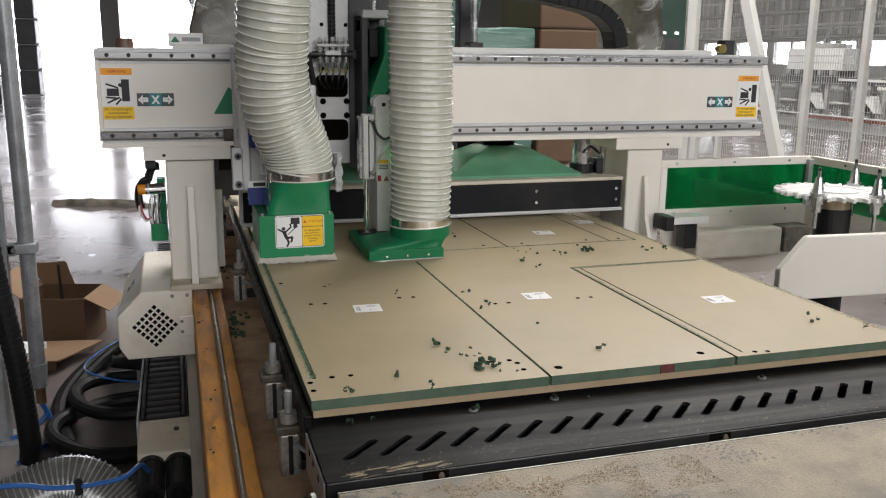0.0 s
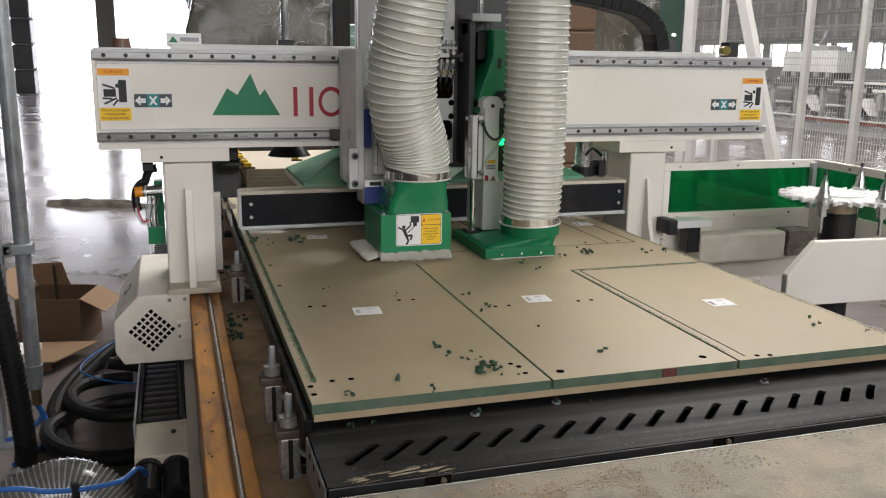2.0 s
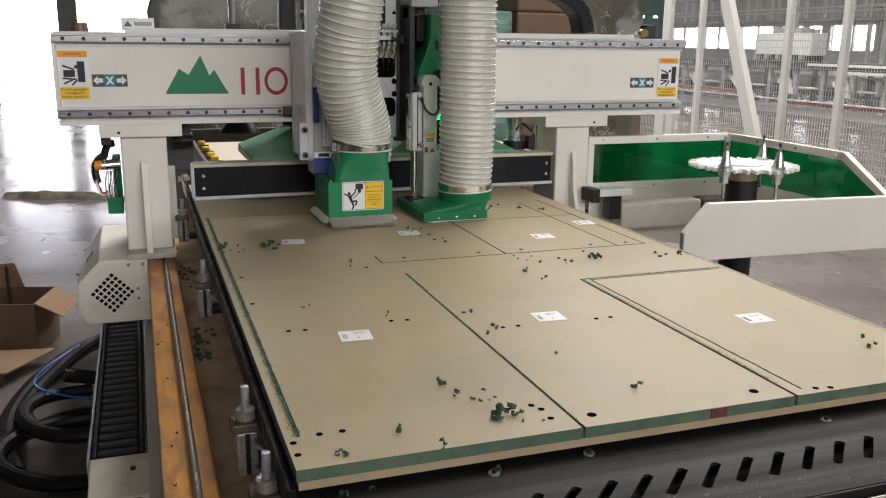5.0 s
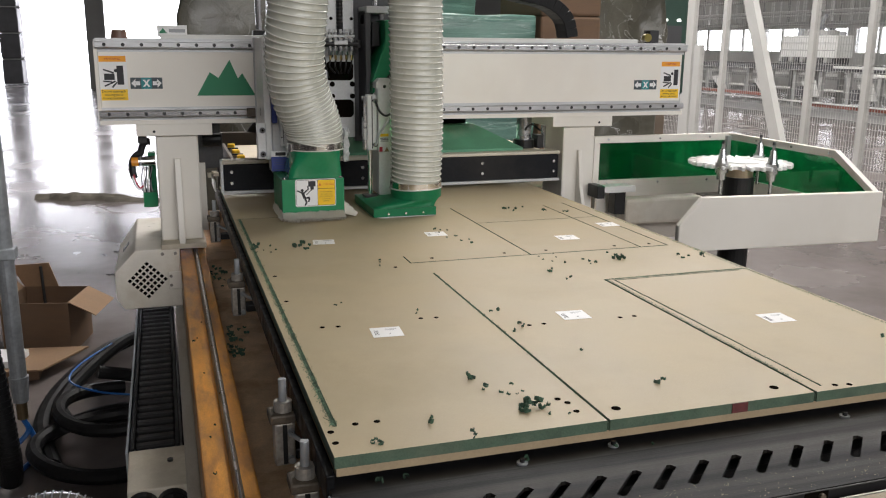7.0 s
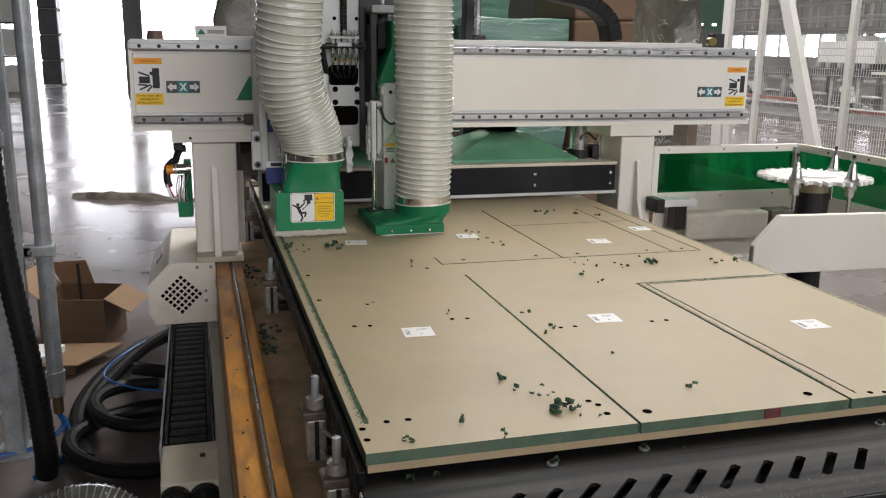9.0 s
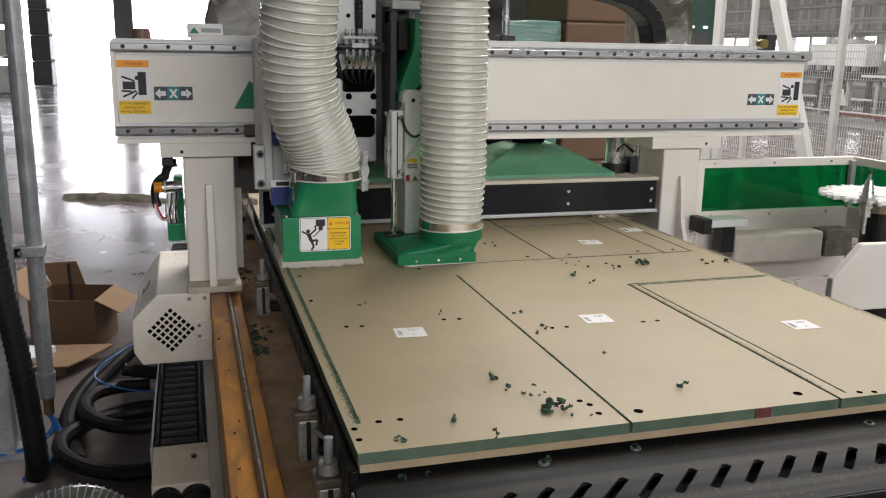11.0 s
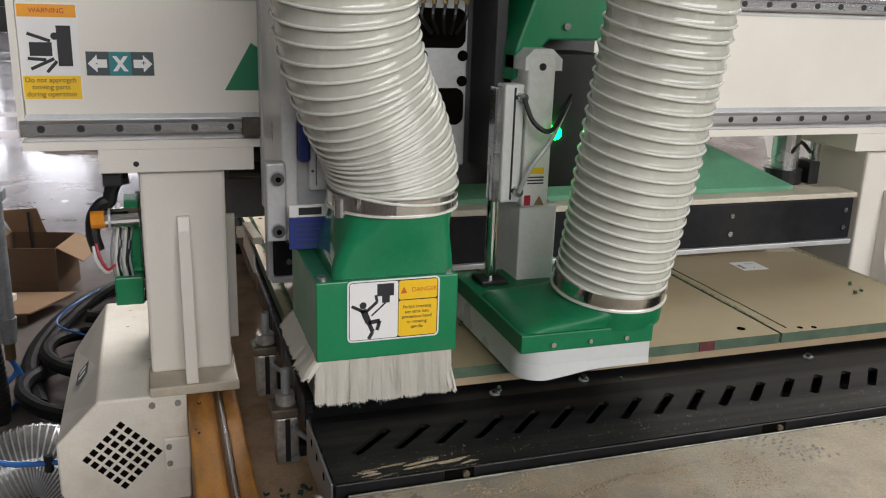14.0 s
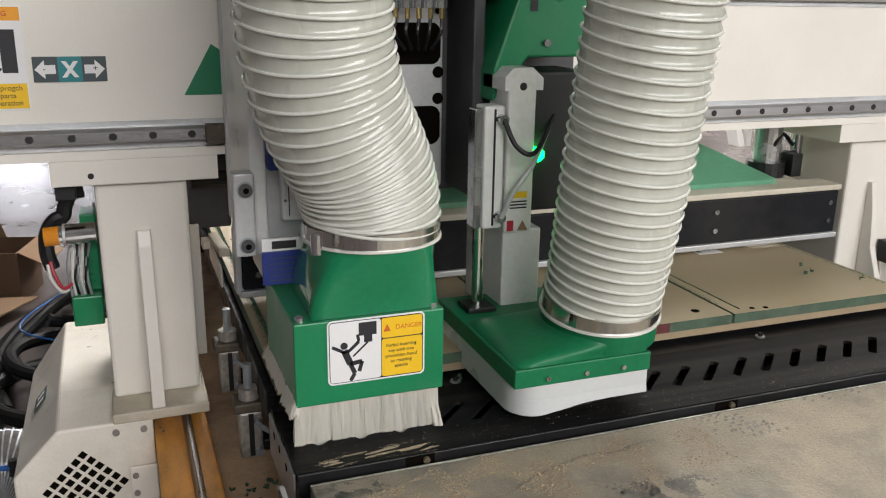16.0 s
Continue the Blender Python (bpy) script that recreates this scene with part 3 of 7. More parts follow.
def chip_shape(rng, size):
    """A curled shaving of green core."""
    bm = bmesh.new()
    n = 7
    turn, r = rng.uniform(2.5, 5), size * rng.uniform(0.35, 0.6)
    w = size * rng.uniform(0.25, 0.5)
    prev = None
    for i in range(n):
        a = turn * i / (n - 1)
        p = Vector((r * math.cos(a) * (1 - 0.08 * i), r * math.sin(a) * (1 - 0.08 * i), rng.uniform(0, size * 0.2)))
        pair = [bm.verts.new(p), bm.verts.new(p + Vector((rng.uniform(-.2, .2) * w, rng.uniform(-.2, .2) * w, w)))]
        pair += [bm.verts.new(p * 0.8 + Vector((0, 0, w))), bm.verts.new(p * 0.8)]
        if prev:
            for k in range(4):
                bm.faces.new((prev[k], prev[(k + 1) % 4], pair[(k + 1) % 4], pair[k]))
        prev = pair
    return bm


def chips():
    rng = random.Random(11)
    def heap(name, label, spots):
        bm = bmesh.new()
        for x, y, z, s in spots:
            c = chip_shape(rng, s)
            m = Matrix.Translation((x, y, z)) @ Matrix.Rotation(rng.uniform(0, 6.28), 4, "Z") @ Matrix.Rotation(rng.uniform(-0.5, 0.5), 4, "X")
            bmesh.ops.transform(c, matrix=m, verts=c.verts)
            bm = join(bm, c)
        return tagged(link(name, bm, CHIP), label, "wood chips", kind="stuff")

    near = []
    for cx, cy, n, spread, s in ((0.325, 0.072, 15, 0.008, 0.016), (0.325, 0.139, 5, 0.009, 0.011), (0.275, 0.213, 5, 0.008, 0.012), (0.287, 0.168, 3, 0.005, 0.010), (0.162, 0.065, 3, 0.004, 0.011), (0.065, 0.025, 4, 0.005, 0.013),
                                 (0.206, 0.004, 3, 0.003, 0.012), (0.581, 0.101, 3, 0.004, 0.013), (0.534, 0.299, 1, 0.003, 0.009), (0.483, 0.461, 4, 0.007, 0.012), (0.447, 0.432, 2, 0.004, 0.010), (0.455, 0.575, 2, 0.005, 0.011), (0.296, 0.613, 2, 0.005, 0.010),
                                 (0.958, 0.930, 10, 0.009, 0.016), (0.858, 0.920, 2, 0.006, 0.012), (0.869, 0.887, 2, 0.006, 0.012), (0.723, 0.843, 3, 0.006, 0.012), (0.733, 0.774, 2, 0.006, 0.012), (1.124, 0.886, 3, 0.012, 0.012), (1.202, 0.882, 2, 0.006, 0.011),
                                 (0.319, 1.041, 3, 0.008, 0.011), (0.145, 0.713, 2, 0.006, 0.009), (0.033, 1.320, 9, 0.018, 0.015), (0.050, 1.290, 6, 0.02, 0.012), (0.149, 1.280, 8, 0.016, 0.016), (0.963, 1.690, 8, 0.022, 0.016), (1.075, 1.644, 5, 0.03, 0.014),
                                 (0.603, 1.296, 3, 0.012, 0.012), (0.636, 1.211, 3, 0.012, 0.011), (0.619, 1.400, 4, 0.02, 0.011), (0.800, 0.95, 6, 0.05, 0.009), (1.126, 0.158, 3, 0.010, 0.012), (1.20, 0.10, 4, 0.02, 0.006), (0.345, 0.060, 5, 0.016, 0.009)):
        for k in range(n):
            near.append((cx + rng.gauss(0, spread), cy + rng.gauss(0, spread), TOP + (0.004 * (k % 3) if spread < 0.02 else 0), s * rng.uniform(0.6, 1.2)))
    heap("board_chips", "curled green wood chips scattered on the board", near)
    heap("bed_chips", "green wood chips fallen on the bed beam", [(-0.045 + rng.gauss(0, 0.016), rng.choice((1.15, 1.22, 1.30, 1.36, 1.95, 2.05)) + rng.gauss(0, 0.035), 0.616, rng.uniform(0.010, 0.020)) for k in range(64)] + [(rng.uniform(-0.07, 0.03), rng.uniform(-0.22, 0.14), 0.616, rng.uniform(0.006, 0.014)) for k in range(60)] + [(rng.uniform(-0.165, -0.13), rng.uniform(0.2, 1.3), 0.673, rng.uniform(0.005, 0.010)) for k in range(9)])
    bm = bmesh.new()
    for k in range(9000):
        f = rng.random()
        x = 0.03 + 0.14 * f + rng.gauss(0, 0.008)
        y = -0.212 + 0.012 * math.sin(f * 3) + rng.gauss(0, 0.0045) + 0.004 * math.sin(f * 31)
        if rng.random() < 0.12:
            x, y = rng.uniform(0.0, 1.2), rng.uniform(-0.215, -0.16)
        if noise.noise(Vector((x * 26 + 30 * y, y * 190 - x * 20, 4.0))) < 0.05:
            continue
        s = rng.uniform(0.0003, 0.0010)
        c = [bm.verts.new((x + s * math.cos(q + k), y + s * math.sin(q + k), 0.8352)) for q in (0, 2.1, 4.2)]
        c.append(bm.verts.new((x, y, 0.8352 + s * 0.6)))
        for i, j, m in ((0, 1, 3), (1, 2, 3), (2, 0, 3)):
            bm.faces.new((c[i], c[j], c[m]))
    tagged(link("plate_dust", bm, mat("pale_plate_dust", (0.40, 0.34, 0.24), 0.95, var=0.2, scale=60)), "pale sawdust on the front plate", "sawdust", kind="stuff")
    heap("plate_chips", "few green chips on the front plate", [(x, y, 0.8285, s) for x, y, s in ((0.06, -0.015, 0.014), (0.10, -0.01, 0.010), (0.285, -0.010, 0.018), (0.44, -0.012, 0.014), (0.50, -0.02, 0.009))])
    # milled dust lying in and beside the cut lines
    bm = bmesh.new()
    lines = [((0.0155, 0.10), (0.0155, 1.75), 0.0022), ((0.0165, 0.10), (0.0165, 1.75), 0.0022), ((0.018, 0.10), (0.018, 1.75), 0.0025), ((0.0195, 0.10), (0.0195, 1.6), 0.0025), ((0.021, 0.10), (0.021, 1.2), 0.0025), ((0.0165, 0.10), (0.0165, 1.75), 0.0040), ((0.84, 0.7425), (1.22, 0.7425), 0.004), ((1.228, 0.05), (1.228, 1.6), 0.003), ((1.231, 0.05), (1.231, 1.6), 0.003), ((1.229, 0.3), (1.229, 1.0), 0.004), ((0.826, 0.05), (0.826, 0.74), 0.002), ((0.84, 0.739), (1.22, 0.739), 0.002), ((0.43, 0.02), (0.43, 0.9), 0.0015), ((0.826, 0.05), (0.826, 0.74), 0.0030), ((0.823, 0.10), (0.823, 0.74), 0.0022), ((0.850, 0.02), (0.843, 0.73), 0.0022), ((0.84, 0.7425), (1.22, 0.7425), 0.0055), ((0.83, 0.7435), (1.20, 0.7435), 0.003), ((0.43, 0.3), (0.43, 0.9), 0.0028)]
    for (a, b, w) in lines:
        n = int(math.dist(a, b) / 0.0020)
        for k in range(n):
            f = (k + rng.random()) / n
            x, y = a[0] + (b[0] - a[0]) * f + rng.gauss(0, w), a[1] + (b[1] - a[1]) * f + rng.gauss(0, w)
            s = rng.uniform(0.0005, 0.0019)
            c = [bm.verts.new((x + s * math.cos(q + f * 50) * rng.uniform(.6, 1.2), y + s * math.sin(q + f * 50), TOP + 0.0002)) for q in (0, 2.1, 4.2)]
            c.append(bm.verts.new((x, y, TOP + s * 0.7)))
            for i, j, m in ((0, 1, 3), (1, 2, 3), (2, 0, 3)):
                bm.faces.new((c[i], c[j], c[m]))
    tagged(link("milling_dust", bm, mat("fine_green_dust", (0.10, 0.165, 0.105), 0.95, var=0.5, scale=40, fine=300)), "green milling dust along the cut lines", "dust", kind="stuff")


chips()


def outfeed():
    t = thing("outfeed_conveyor", "grey outfeed belt covered with trodden sawdust", "conveyor")
    part("belt", box(0.0, 2.6, -2.2, -0.242, 0.800, 0.828, 0.003), BELT, t)
    part("belt_edge", box(0.0, 2.6, -0.2415, -0.2385, 0.800, 0.8282, 0.0005), OILY, t, "worn pale edge of the belt")
    part("belt_frame", box(-0.030, -0.005, -2.2, -0.255, 0.70, 0.822, 0.003), BLACK, t)
    part("belt_bracket", prism([(-0.262, 0.74), (-0.215, 0.815), (-0.235, 0.826), (-0.34, 0.822), (-0.36, 0.74)], "x", -0.036, -0.032), BLACK, t, "black side guide")
    part("bracket_edge", prism([(-0.215, 0.8155), (-0.235, 0.8265), (-0.34, 0.8225), (-0.34, 0.8260), (-0.234, 0.8300), (-0.212, 0.8185)], "x", -0.037, -0.031), DULL, t, "bare metal edge")
    part("roller", rod((0.0, -0.262, 0.778), (2.6, -0.262, 0.778), 0.019, n=18), STEEL, t)
    part("stand", box(0.0, 2.5, -2.1, -0.4, FLOOR, 0.78), BLACK, t)
    rng = random.Random(8)
    bm = bmesh.new()
    for k in range(15000):
        x, y = rng.uniform(0.0, 1.6), -0.25 - rng.random() ** 1.6 * 0.9
        s = rng.uniform(0.0004, 0.0013)
        if rng.random() < 0.62:
            x = 0.05 + 0.50 * rng.random()
            y = -0.262 - 0.16 * rng.random() * (0.35 + x) - 0.02 * math.sin(x * 23)
            if noise.noise(Vector((x * 16, y * 22, 2.0))) < 0.02:
                continue
            s = rng.uniform(0.0004, 0.0013) * (2.4 if rng.random() < 0.05 else 1)
        if y > -0.246:
            continue
        c = [bm.verts.new((x + s * math.cos(q + k), y + s * math.sin(q + k) * 0.7, 0.8282)) for q in (0, 2.1, 4.2)]
        c.append(bm.verts.new((x, y, 0.8282 + s * 0.9)))
        for i, j, m in ((0, 1, 3), (1, 2, 3), (2, 0, 3)):
            bm.faces.new((c[i], c[j], c[m]))
    tagged(link("sawdust_crumbs", bm, SAWDUST), "pale sawdust crumbs on the belt", "sawdust", kind="stuff")
    # tread marks, bare patches and a drawn line in the sawdust
    BARE = [(0.030, -0.268, 0.022, 0.008, 1500), (0.410, -0.392, 0.030, 0.014, 2200), (0.30, -0.46, 0.06, 0.03, 1500)]
    TRAIL = [(0.200, -0.350, 0), (0.256, -0.320, 0), (0.308, -0.301, 0), (0.360, -0.287, 0), (0.400, -0.292, 0), (0.432, -0.284, 0), (0.471, -0.281, 0)]
    bm = bmesh.new()
    for cx, cy, rows, cols, tilt in ((0.588, -0.275, 6, 6, 0.55), (0.628, -0.305, 5, 4, 1.0), (0.815, -0.258, 7, 2, 0.5)):
        for i in range(rows):
            for j in range(cols):
                if rng.random() < 0.30:
                    continue
                x, y = cx + 0.0150 * (i - rows / 2) + 0.006 * j + rng.uniform(-0.002, 0.002), cy - 0.0095 * (j - cols / 2) + rng.uniform(-0.002, 0.002)
                L, w = rng.uniform(0.0045, 0.0075), rng.uniform(0.0020, 0.0030)
                a = tilt + rng.uniform(-0.2, 0.2)
                ring = [(L * math.cos(q) * rng.uniform(0.8, 1.1), w * math.sin(q) * rng.uniform(0.7, 1.2)) for q in np.linspace(0, 2 * math.pi, 9)[:-1]]
                if y < -0.247:
                    bm.faces.new([bm.verts.new((x + u * math.cos(a) - v * math.sin(a), y + u * math.sin(a) + v * math.cos(a), 0.8283)) for u, v in ring])
    for cx, cy, sx, sy, n in BARE:
        for k in range(n):
            x, y, r = cx + rng.gauss(0, sx), cy + rng.gauss(0, sy), rng.uniform(0.0008, 0.0030)
            if y < -0.247 and x > 0.004 and noise.noise(Vector((x * 40, y * 40, 7.0))) > -0.12:
                bm.faces.new([bm.verts.new((x + r * math.cos(q) * rng.uniform(0.5, 1.3), y + r * math.sin(q) * rng.uniform(0.5, 1.3), 0.8283 + 0.00002 * (k % 7))) for q in (0, 1.2, 2.4, 3.6, 4.9)])
    for p in spline(TRAIL, 420):
        for k in range(2):
            x, y, r = p.x + rng.gauss(0, 0.0018), p.y + rng.gauss(0, 0.0014), rng.uniform(0.0004, 0.0012)
            if y < -0.247 and rng.random() < 0.25 + 0.5 * abs(math.sin(p.x * 31)):
                bm.faces.new([bm.verts.new((x + r * math.cos(q) * rng.uniform(0.6, 1.3), y + r * math.sin(q) * rng.uniform(0.6, 1.3), 0.8284)) for q in (0, 1.2, 2.4, 3.6, 4.9)])
    tagged(link("tread_marks", bm, mat("bare_belt", (0.20, 0.185, 0.16), 0.7, var=0.3, scale=40)), "dark tread marks in the sawdust on the belt", "marks", kind="stuff")


outfeed()


# ---- the gantry (its origin: front of the feet, machine x and z) ----
def warning_sign(parent, x, y, z, flip=1):
    """Crush warning: pictogram with an orange head and a yellow text field. x, z: upper edge's left end."""
    w, h = 0.092, 0.156
    sg = part("warning_sign", box(x, x + w, y - 0.0012, y, z - h, z, 0.0004), PAPER, parent, "warning sign with crush pictogram")
    f = y - 0.0012
    part("sign_head", box(x + 0.002, x + w - 0.002, f - 0.0006, f, z - 0.022, z - 0.002), ORANGE, sg)
    part("sign_field", box(x + 0.002, x + w - 0.002, f - 0.0006, f, z - h + 0.002, z - h + 0.040), YELLOW, sg)
    bm = box(x + 0.058, x + 0.080, f - 0.0008, f, z - 0.100, z - 0.035) if flip > 0 else box(x + 0.064, x + 0.084, f - 0.0008, f, z - 0.100, z - 0.035)
    box(x + 0.016, x + 0.050, f - 0.0008, f, z - 0.084, z - 0.062, bm=bm)
    for (a, b) in (((0.014, 0.048), (0.048, 0.060)), ((0.012, 0.088), (0.040, 0.090)), ((0.016, 0.105), (0.052, 0.088)), ((0.040, 0.110), (0.056, 0.092))):
        dx, dz = b[0] - a[0], b[1] - a[1]
        L = math.hypot(dx, dz)
        nx, nz = -dz / L * 0.0026, dx / L * 0.0026
        prism([(x + a[0] + nx, z - a[1] - nz), (x + b[0] + nx, z - b[1] - nz), (x + b[0] - nx, z - b[1] + nz), (x + a[0] - nx, z - a[1] + nz)], "y", f - 0.0008, f, bm=bm)
    rod((x + 0.055, f - 0.0009, z - 0.052), (x + 0.055, f, z - 0.052), 0.006, n=12, bm=bm)
    part("pictogram", bm, INK, sg)
    for k, words in enumerate(("Do not approgch", "moving parts", "during operation")):
        text("sign_line", words, 0.0112, facing(x + w / 2 - 0.002, f - 0.0007, z - h + 0.033 - 0.0115 * k), INK, sg, 0.0003)
    text("sign_word", "WARNING", 0.011, facing(x + w / 2, f - 0.0007, z - 0.012), RED, sg, 0.0003)
    return sg


def axis_sign(parent, x, y, z, mirror=False):
    sg = part("axis_sign", box(x, x + 0.107, y - 0.0012, y, z - 0.039, z), SLATEINK, parent, "axis sign with X between two arrows")
    f = y - 0.0012
    part("middle", box(x + 0.036, x + 0.071, f - 0.0004, f, z - 0.039, z), TEAL, sg)
    for s, c in ((1, x + 0.018), (-1, x + 0.089)):
        pts = [(-0.0155, 0), (-0.001, 0.0145), (-0.001, 0.0068), (0.0145, 0.0068), (0.0145, -0.0068), (-0.001, -0.0068), (-0.001, -0.0145)]
        part("arrow", prism([(c + s * u, z - 0.0195 + v) for u, v in pts], "y", f - 0.0008, f), PAPER, sg)
    for s in (1, -1):
        part("letter_stroke", prism([(x + 0.0535 - s * 0.0125, z - 0.007), (x + 0.0535 - s * 0.0055, z - 0.007), (x + 0.0535 + s * 0.0125, z - 0.032), (x + 0.0535 + s * 0.0055, z - 0.032)], "y", f - (0.0008 if s > 0 else 0.0011), f - 0.0004), PAPER, sg)
    text("sign_mark", "+", 0.014, facing(x + 0.0905, f - 0.0012, z - 0.0185), INK, sg, 0.0003)
    text("sign_mark", "-", 0.014, facing(x + 0.0165, f - 0.0012, z - 0.0185), INK, sg, 0.0003)
    return sg


def gantry():
    t = thing("router_gantry", "cream painted router gantry beam on two columns with steel rails", "gantry")
    F = 0.060                                     # front face of the beam
    bm = box(-0.400, 1.912, F, F + 0.26, 1.165, 1.432, 0.004)
    part("beam", bm, CREAM, t)
    part("beam_foot", prism([(F - 0.018, 1.150), (F + 0.26, 1.150), (F + 0.26, 1.1645), (F - 0.018, 1.1645)], "x", -0.408, 1.918), CREAM, t)
    part("beam_cap", box(-0.19, 1.70, F + 0.008, F + 0.2, 1.4415, 1.460, 0.003), PALEALU, t, "pale cover plate on the beam")
    part("top_ledge", box(-0.410, 1.925, F - 0.020, F + 0.21, 1.4325, 1.441, 0.001), RAILST, t)
    part("end_plate", box(-0.412, -0.4005, F - 0.01, F + 0.26, 1.17, 1.432), CREAM, t)
    for z in (1.424, 1.187):
        r = part("guide_rail", prism([(F - 0.002, z - 0.013), (F - 0.016, z - 0.013), (F - 0.022, z - 0.008), (F - 0.022, z + 0.008), (F - 0.016, z + 0.013), (F - 0.002, z + 0.013)], "x", -0.408, 1.920), RAILST, t, "bright steel guide rail")
        part("rail_seat", box(-0.405, 1.917, F - 0.0025, F - 0.0005, z - 0.024, z + 0.022), DULL, t)
        b = part("rail_bolt", rod((0, 0.004, 0), (0, -0.0012, 0), 0.0062, n=12), BLACK, t)
        b.location = (-0.376, F - 0.0222, z)
        for k in range(1, 38):
            again(b, Matrix.Translation((-0.376 + 0.0610 * k, F - 0.0222, z)))
    # columns
    for (x0, x1, fx0, fx1, s) in ((-0.230, -0.083, -0.292, -0.032, 1), (1.375, 1.519, 1.316, 1.586, -1)):
        part("column", box(x0, x1, F + 0.004, F + 0.20, 0.722, 1.108, 0.006), CREAM, t)
        part("column_head", box(fx0, fx1, F - 0.0165, F + 0.22, 1.1085, 1.1495, 0.0015), CREAM, t)
        part("head_hole", rod((fx0 + 0.06 if s > 0 else fx1 - 0.06, F - 0.0160, 1.124), (fx0 + 0.06 if s > 0 else fx1 - 0.06, F - 0.0172, 1.124), 0.005, n=10), BLACK, t)
        part("foot_plate", box(x0 - 0.005, x1 + 0.008, -0.002, F + 0.22, 0.702, 0.721, 0.003), DUSTY, t, "dusty foot plate")
    # gusset ribs
    part("rib", prism([(0.0, 0.7215), (F + 0.0036, 0.7215), (F + 0.0036, 1.025), (F - 0.008, 1.025), (F - 0.016, 1.0)], "x", -0.170, -0.148, 0.002), CREAM, t)
    part("rib", prism([(-0.01, 0.76), (F + 0.0036, 0.76), (F + 0.0036, 1.01), (F - 0.008, 1.01), (F - 0.02, 0.95), (F - 0.03, 0.86)], "x", 1.440, 1.456, 0.002), CREAM, t)
    # motor cover with a diamond of square holes
    front = [(-0.171, 0.489), (-0.171, 0.705), (-0.324, 0.705), (-0.398, 0.629), (-0.398, 0.530), (-0.374, 0.489)]
    bm = bmesh.new()
    rings = [[bm.verts.new((x, y, z + (rise if z > 0.7 else 0.0))) for x, z in front] for y, rise in ((0.0, 0.0), (0.12, 0.018), (0.45, 0.031))]
    for p, q in zip(rings, rings[1:]):
        for k in range(6):
            bm.faces.new((p[k], p[(k + 1) % 6], q[(k + 1) % 6], q[k]))
    bm.faces.new(rings[0][::-1])
    bm.faces.new(rings[-1])
    bmesh.ops.recalc_face_normals(bm, faces=bm.faces)
    bmesh.ops.bevel(bm, geom=[e for e in bm.edges if e.calc_face_angle(0) > 0.3], offset=0.004, segments=2, affect="EDGES", profile=0.5)
    cv = part("motor_cover", bm, SOILED, t, "soiled cream motor cover with perforated diamond")
    hole = part("vent_hole", box(-0.0058, 0.0058, -0.0006, 0.004, -0.0058, 0.0058), HOLE, cv)
    first = True
    for i in range(6):
        for j in range(6):
            m = Matrix.Translation((-0.288 + (i - j) * 0.0122, -0.0002, 0.594 + (i + j - 5) * 0.0122)) @ Matrix.Rotation(radians(45), 4, "Y")
            if first:
                hole.matrix_local, first = m, False
            else:
                again(hole, m)
    rng = random.Random(21)
    for px, py, n in ((-0.296, 0.395, 3), (-0.270, 0.340, 4), (-0.235, 0.12, 1)):
        for k in range(n):
            x, y, r = px + rng.gauss(0, 0.007), py + rng.gauss(0, 0.012), rng.uniform(0.004, 0.009)
            z = 0.722 + (y - 0.12) / 0.33 * 0.013
            part("scuff", prism([(x + r * math.cos(q) * rng.uniform(0.5, 1.3), y + r * 1.6 * math.sin(q) * rng.uniform(0.5, 1.3)) for q in (0, 0.9, 1.8, 2.7, 3.6, 4.5, 5.4)], "z", z - 0.001, z + 0.0006), SCUFF, cv)
    part("latch_plate", box(-0.216, -0.170, -0.010, -0.003, 0.556, 0.622, 0.003), CREAM, cv)
    for z in (0.600, 0.634):
        part("screw", rod((-0.207, -0.009, z - 0.028), (-0.207, -0.013, z - 0.028), 0.0055, n=10), OILY, cv)
    for x in (-0.232, -0.187):
        part("screw", rod((x, 0.0, 0.688), (x, -0.004, 0.688), 0.006, n=10), OILY, cv)
    mp = part("maker_plate", box(-0.018, 0.018, -0.030, 0.030, 0.0005, 0.0015), SLATEINK, cv, "small dark plate with pale bars")
    mp.matrix_local = Matrix.Translation((-0.3620, 0.200, 0.6780)) @ Matrix.Rotation(radians(-51.5), 4, "Y")
    for k in (-1, 1):
        part("plate_bar", box(-0.010, 0.010, 0.013 * k - 0.006, 0.013 * k + 0.006, 0.0016, 0.002), PAPER, mp)
    # left end equipment: beacon, cable fan
    part("beacon", rod((-0.318, 0.125, 1.008), (-0.294, 0.125, 1.009), 0.0165, n=20), AMBER, t, "amber signal lamp")
    part("beacon_base", rod((-0.294, 0.125, 1.009), (-0.2355, 0.125, 1.011), 0.018, n=20), CHROME, t, "polished lamp base")
    part("beacon_ring", rod((-0.288, 0.125, 1.009), (-0.284, 0.125, 1.009), 0.0195, n=20), DULL, t)
    part("terminal_box", box(-0.286, -0.2355, 0.13, 0.22, 0.838, 0.893, 0.003), GREEN, t, "green terminal box")
    part("terminal_back", box(-0.262, -0.2355, 0.16, 0.22, 0.8935, 1.035, 0.003), GREEN, t)
    for k in range(7):
        x = -0.284 + 0.0052 * k
        part("cable", tube(spline([(x, 0.142 + 0.004 * (k % 3), 0.89), (x - 0.004 + 0.002 * (k % 2), 0.135, 0.925), (x + 0.003 * (k % 3) - 0.003, 0.14, 0.955), (x + 0.004, 0.155, 0.985)], 12), 0.0026, 7), (GALV, PALEALU, BLACK)[k % 3], t)
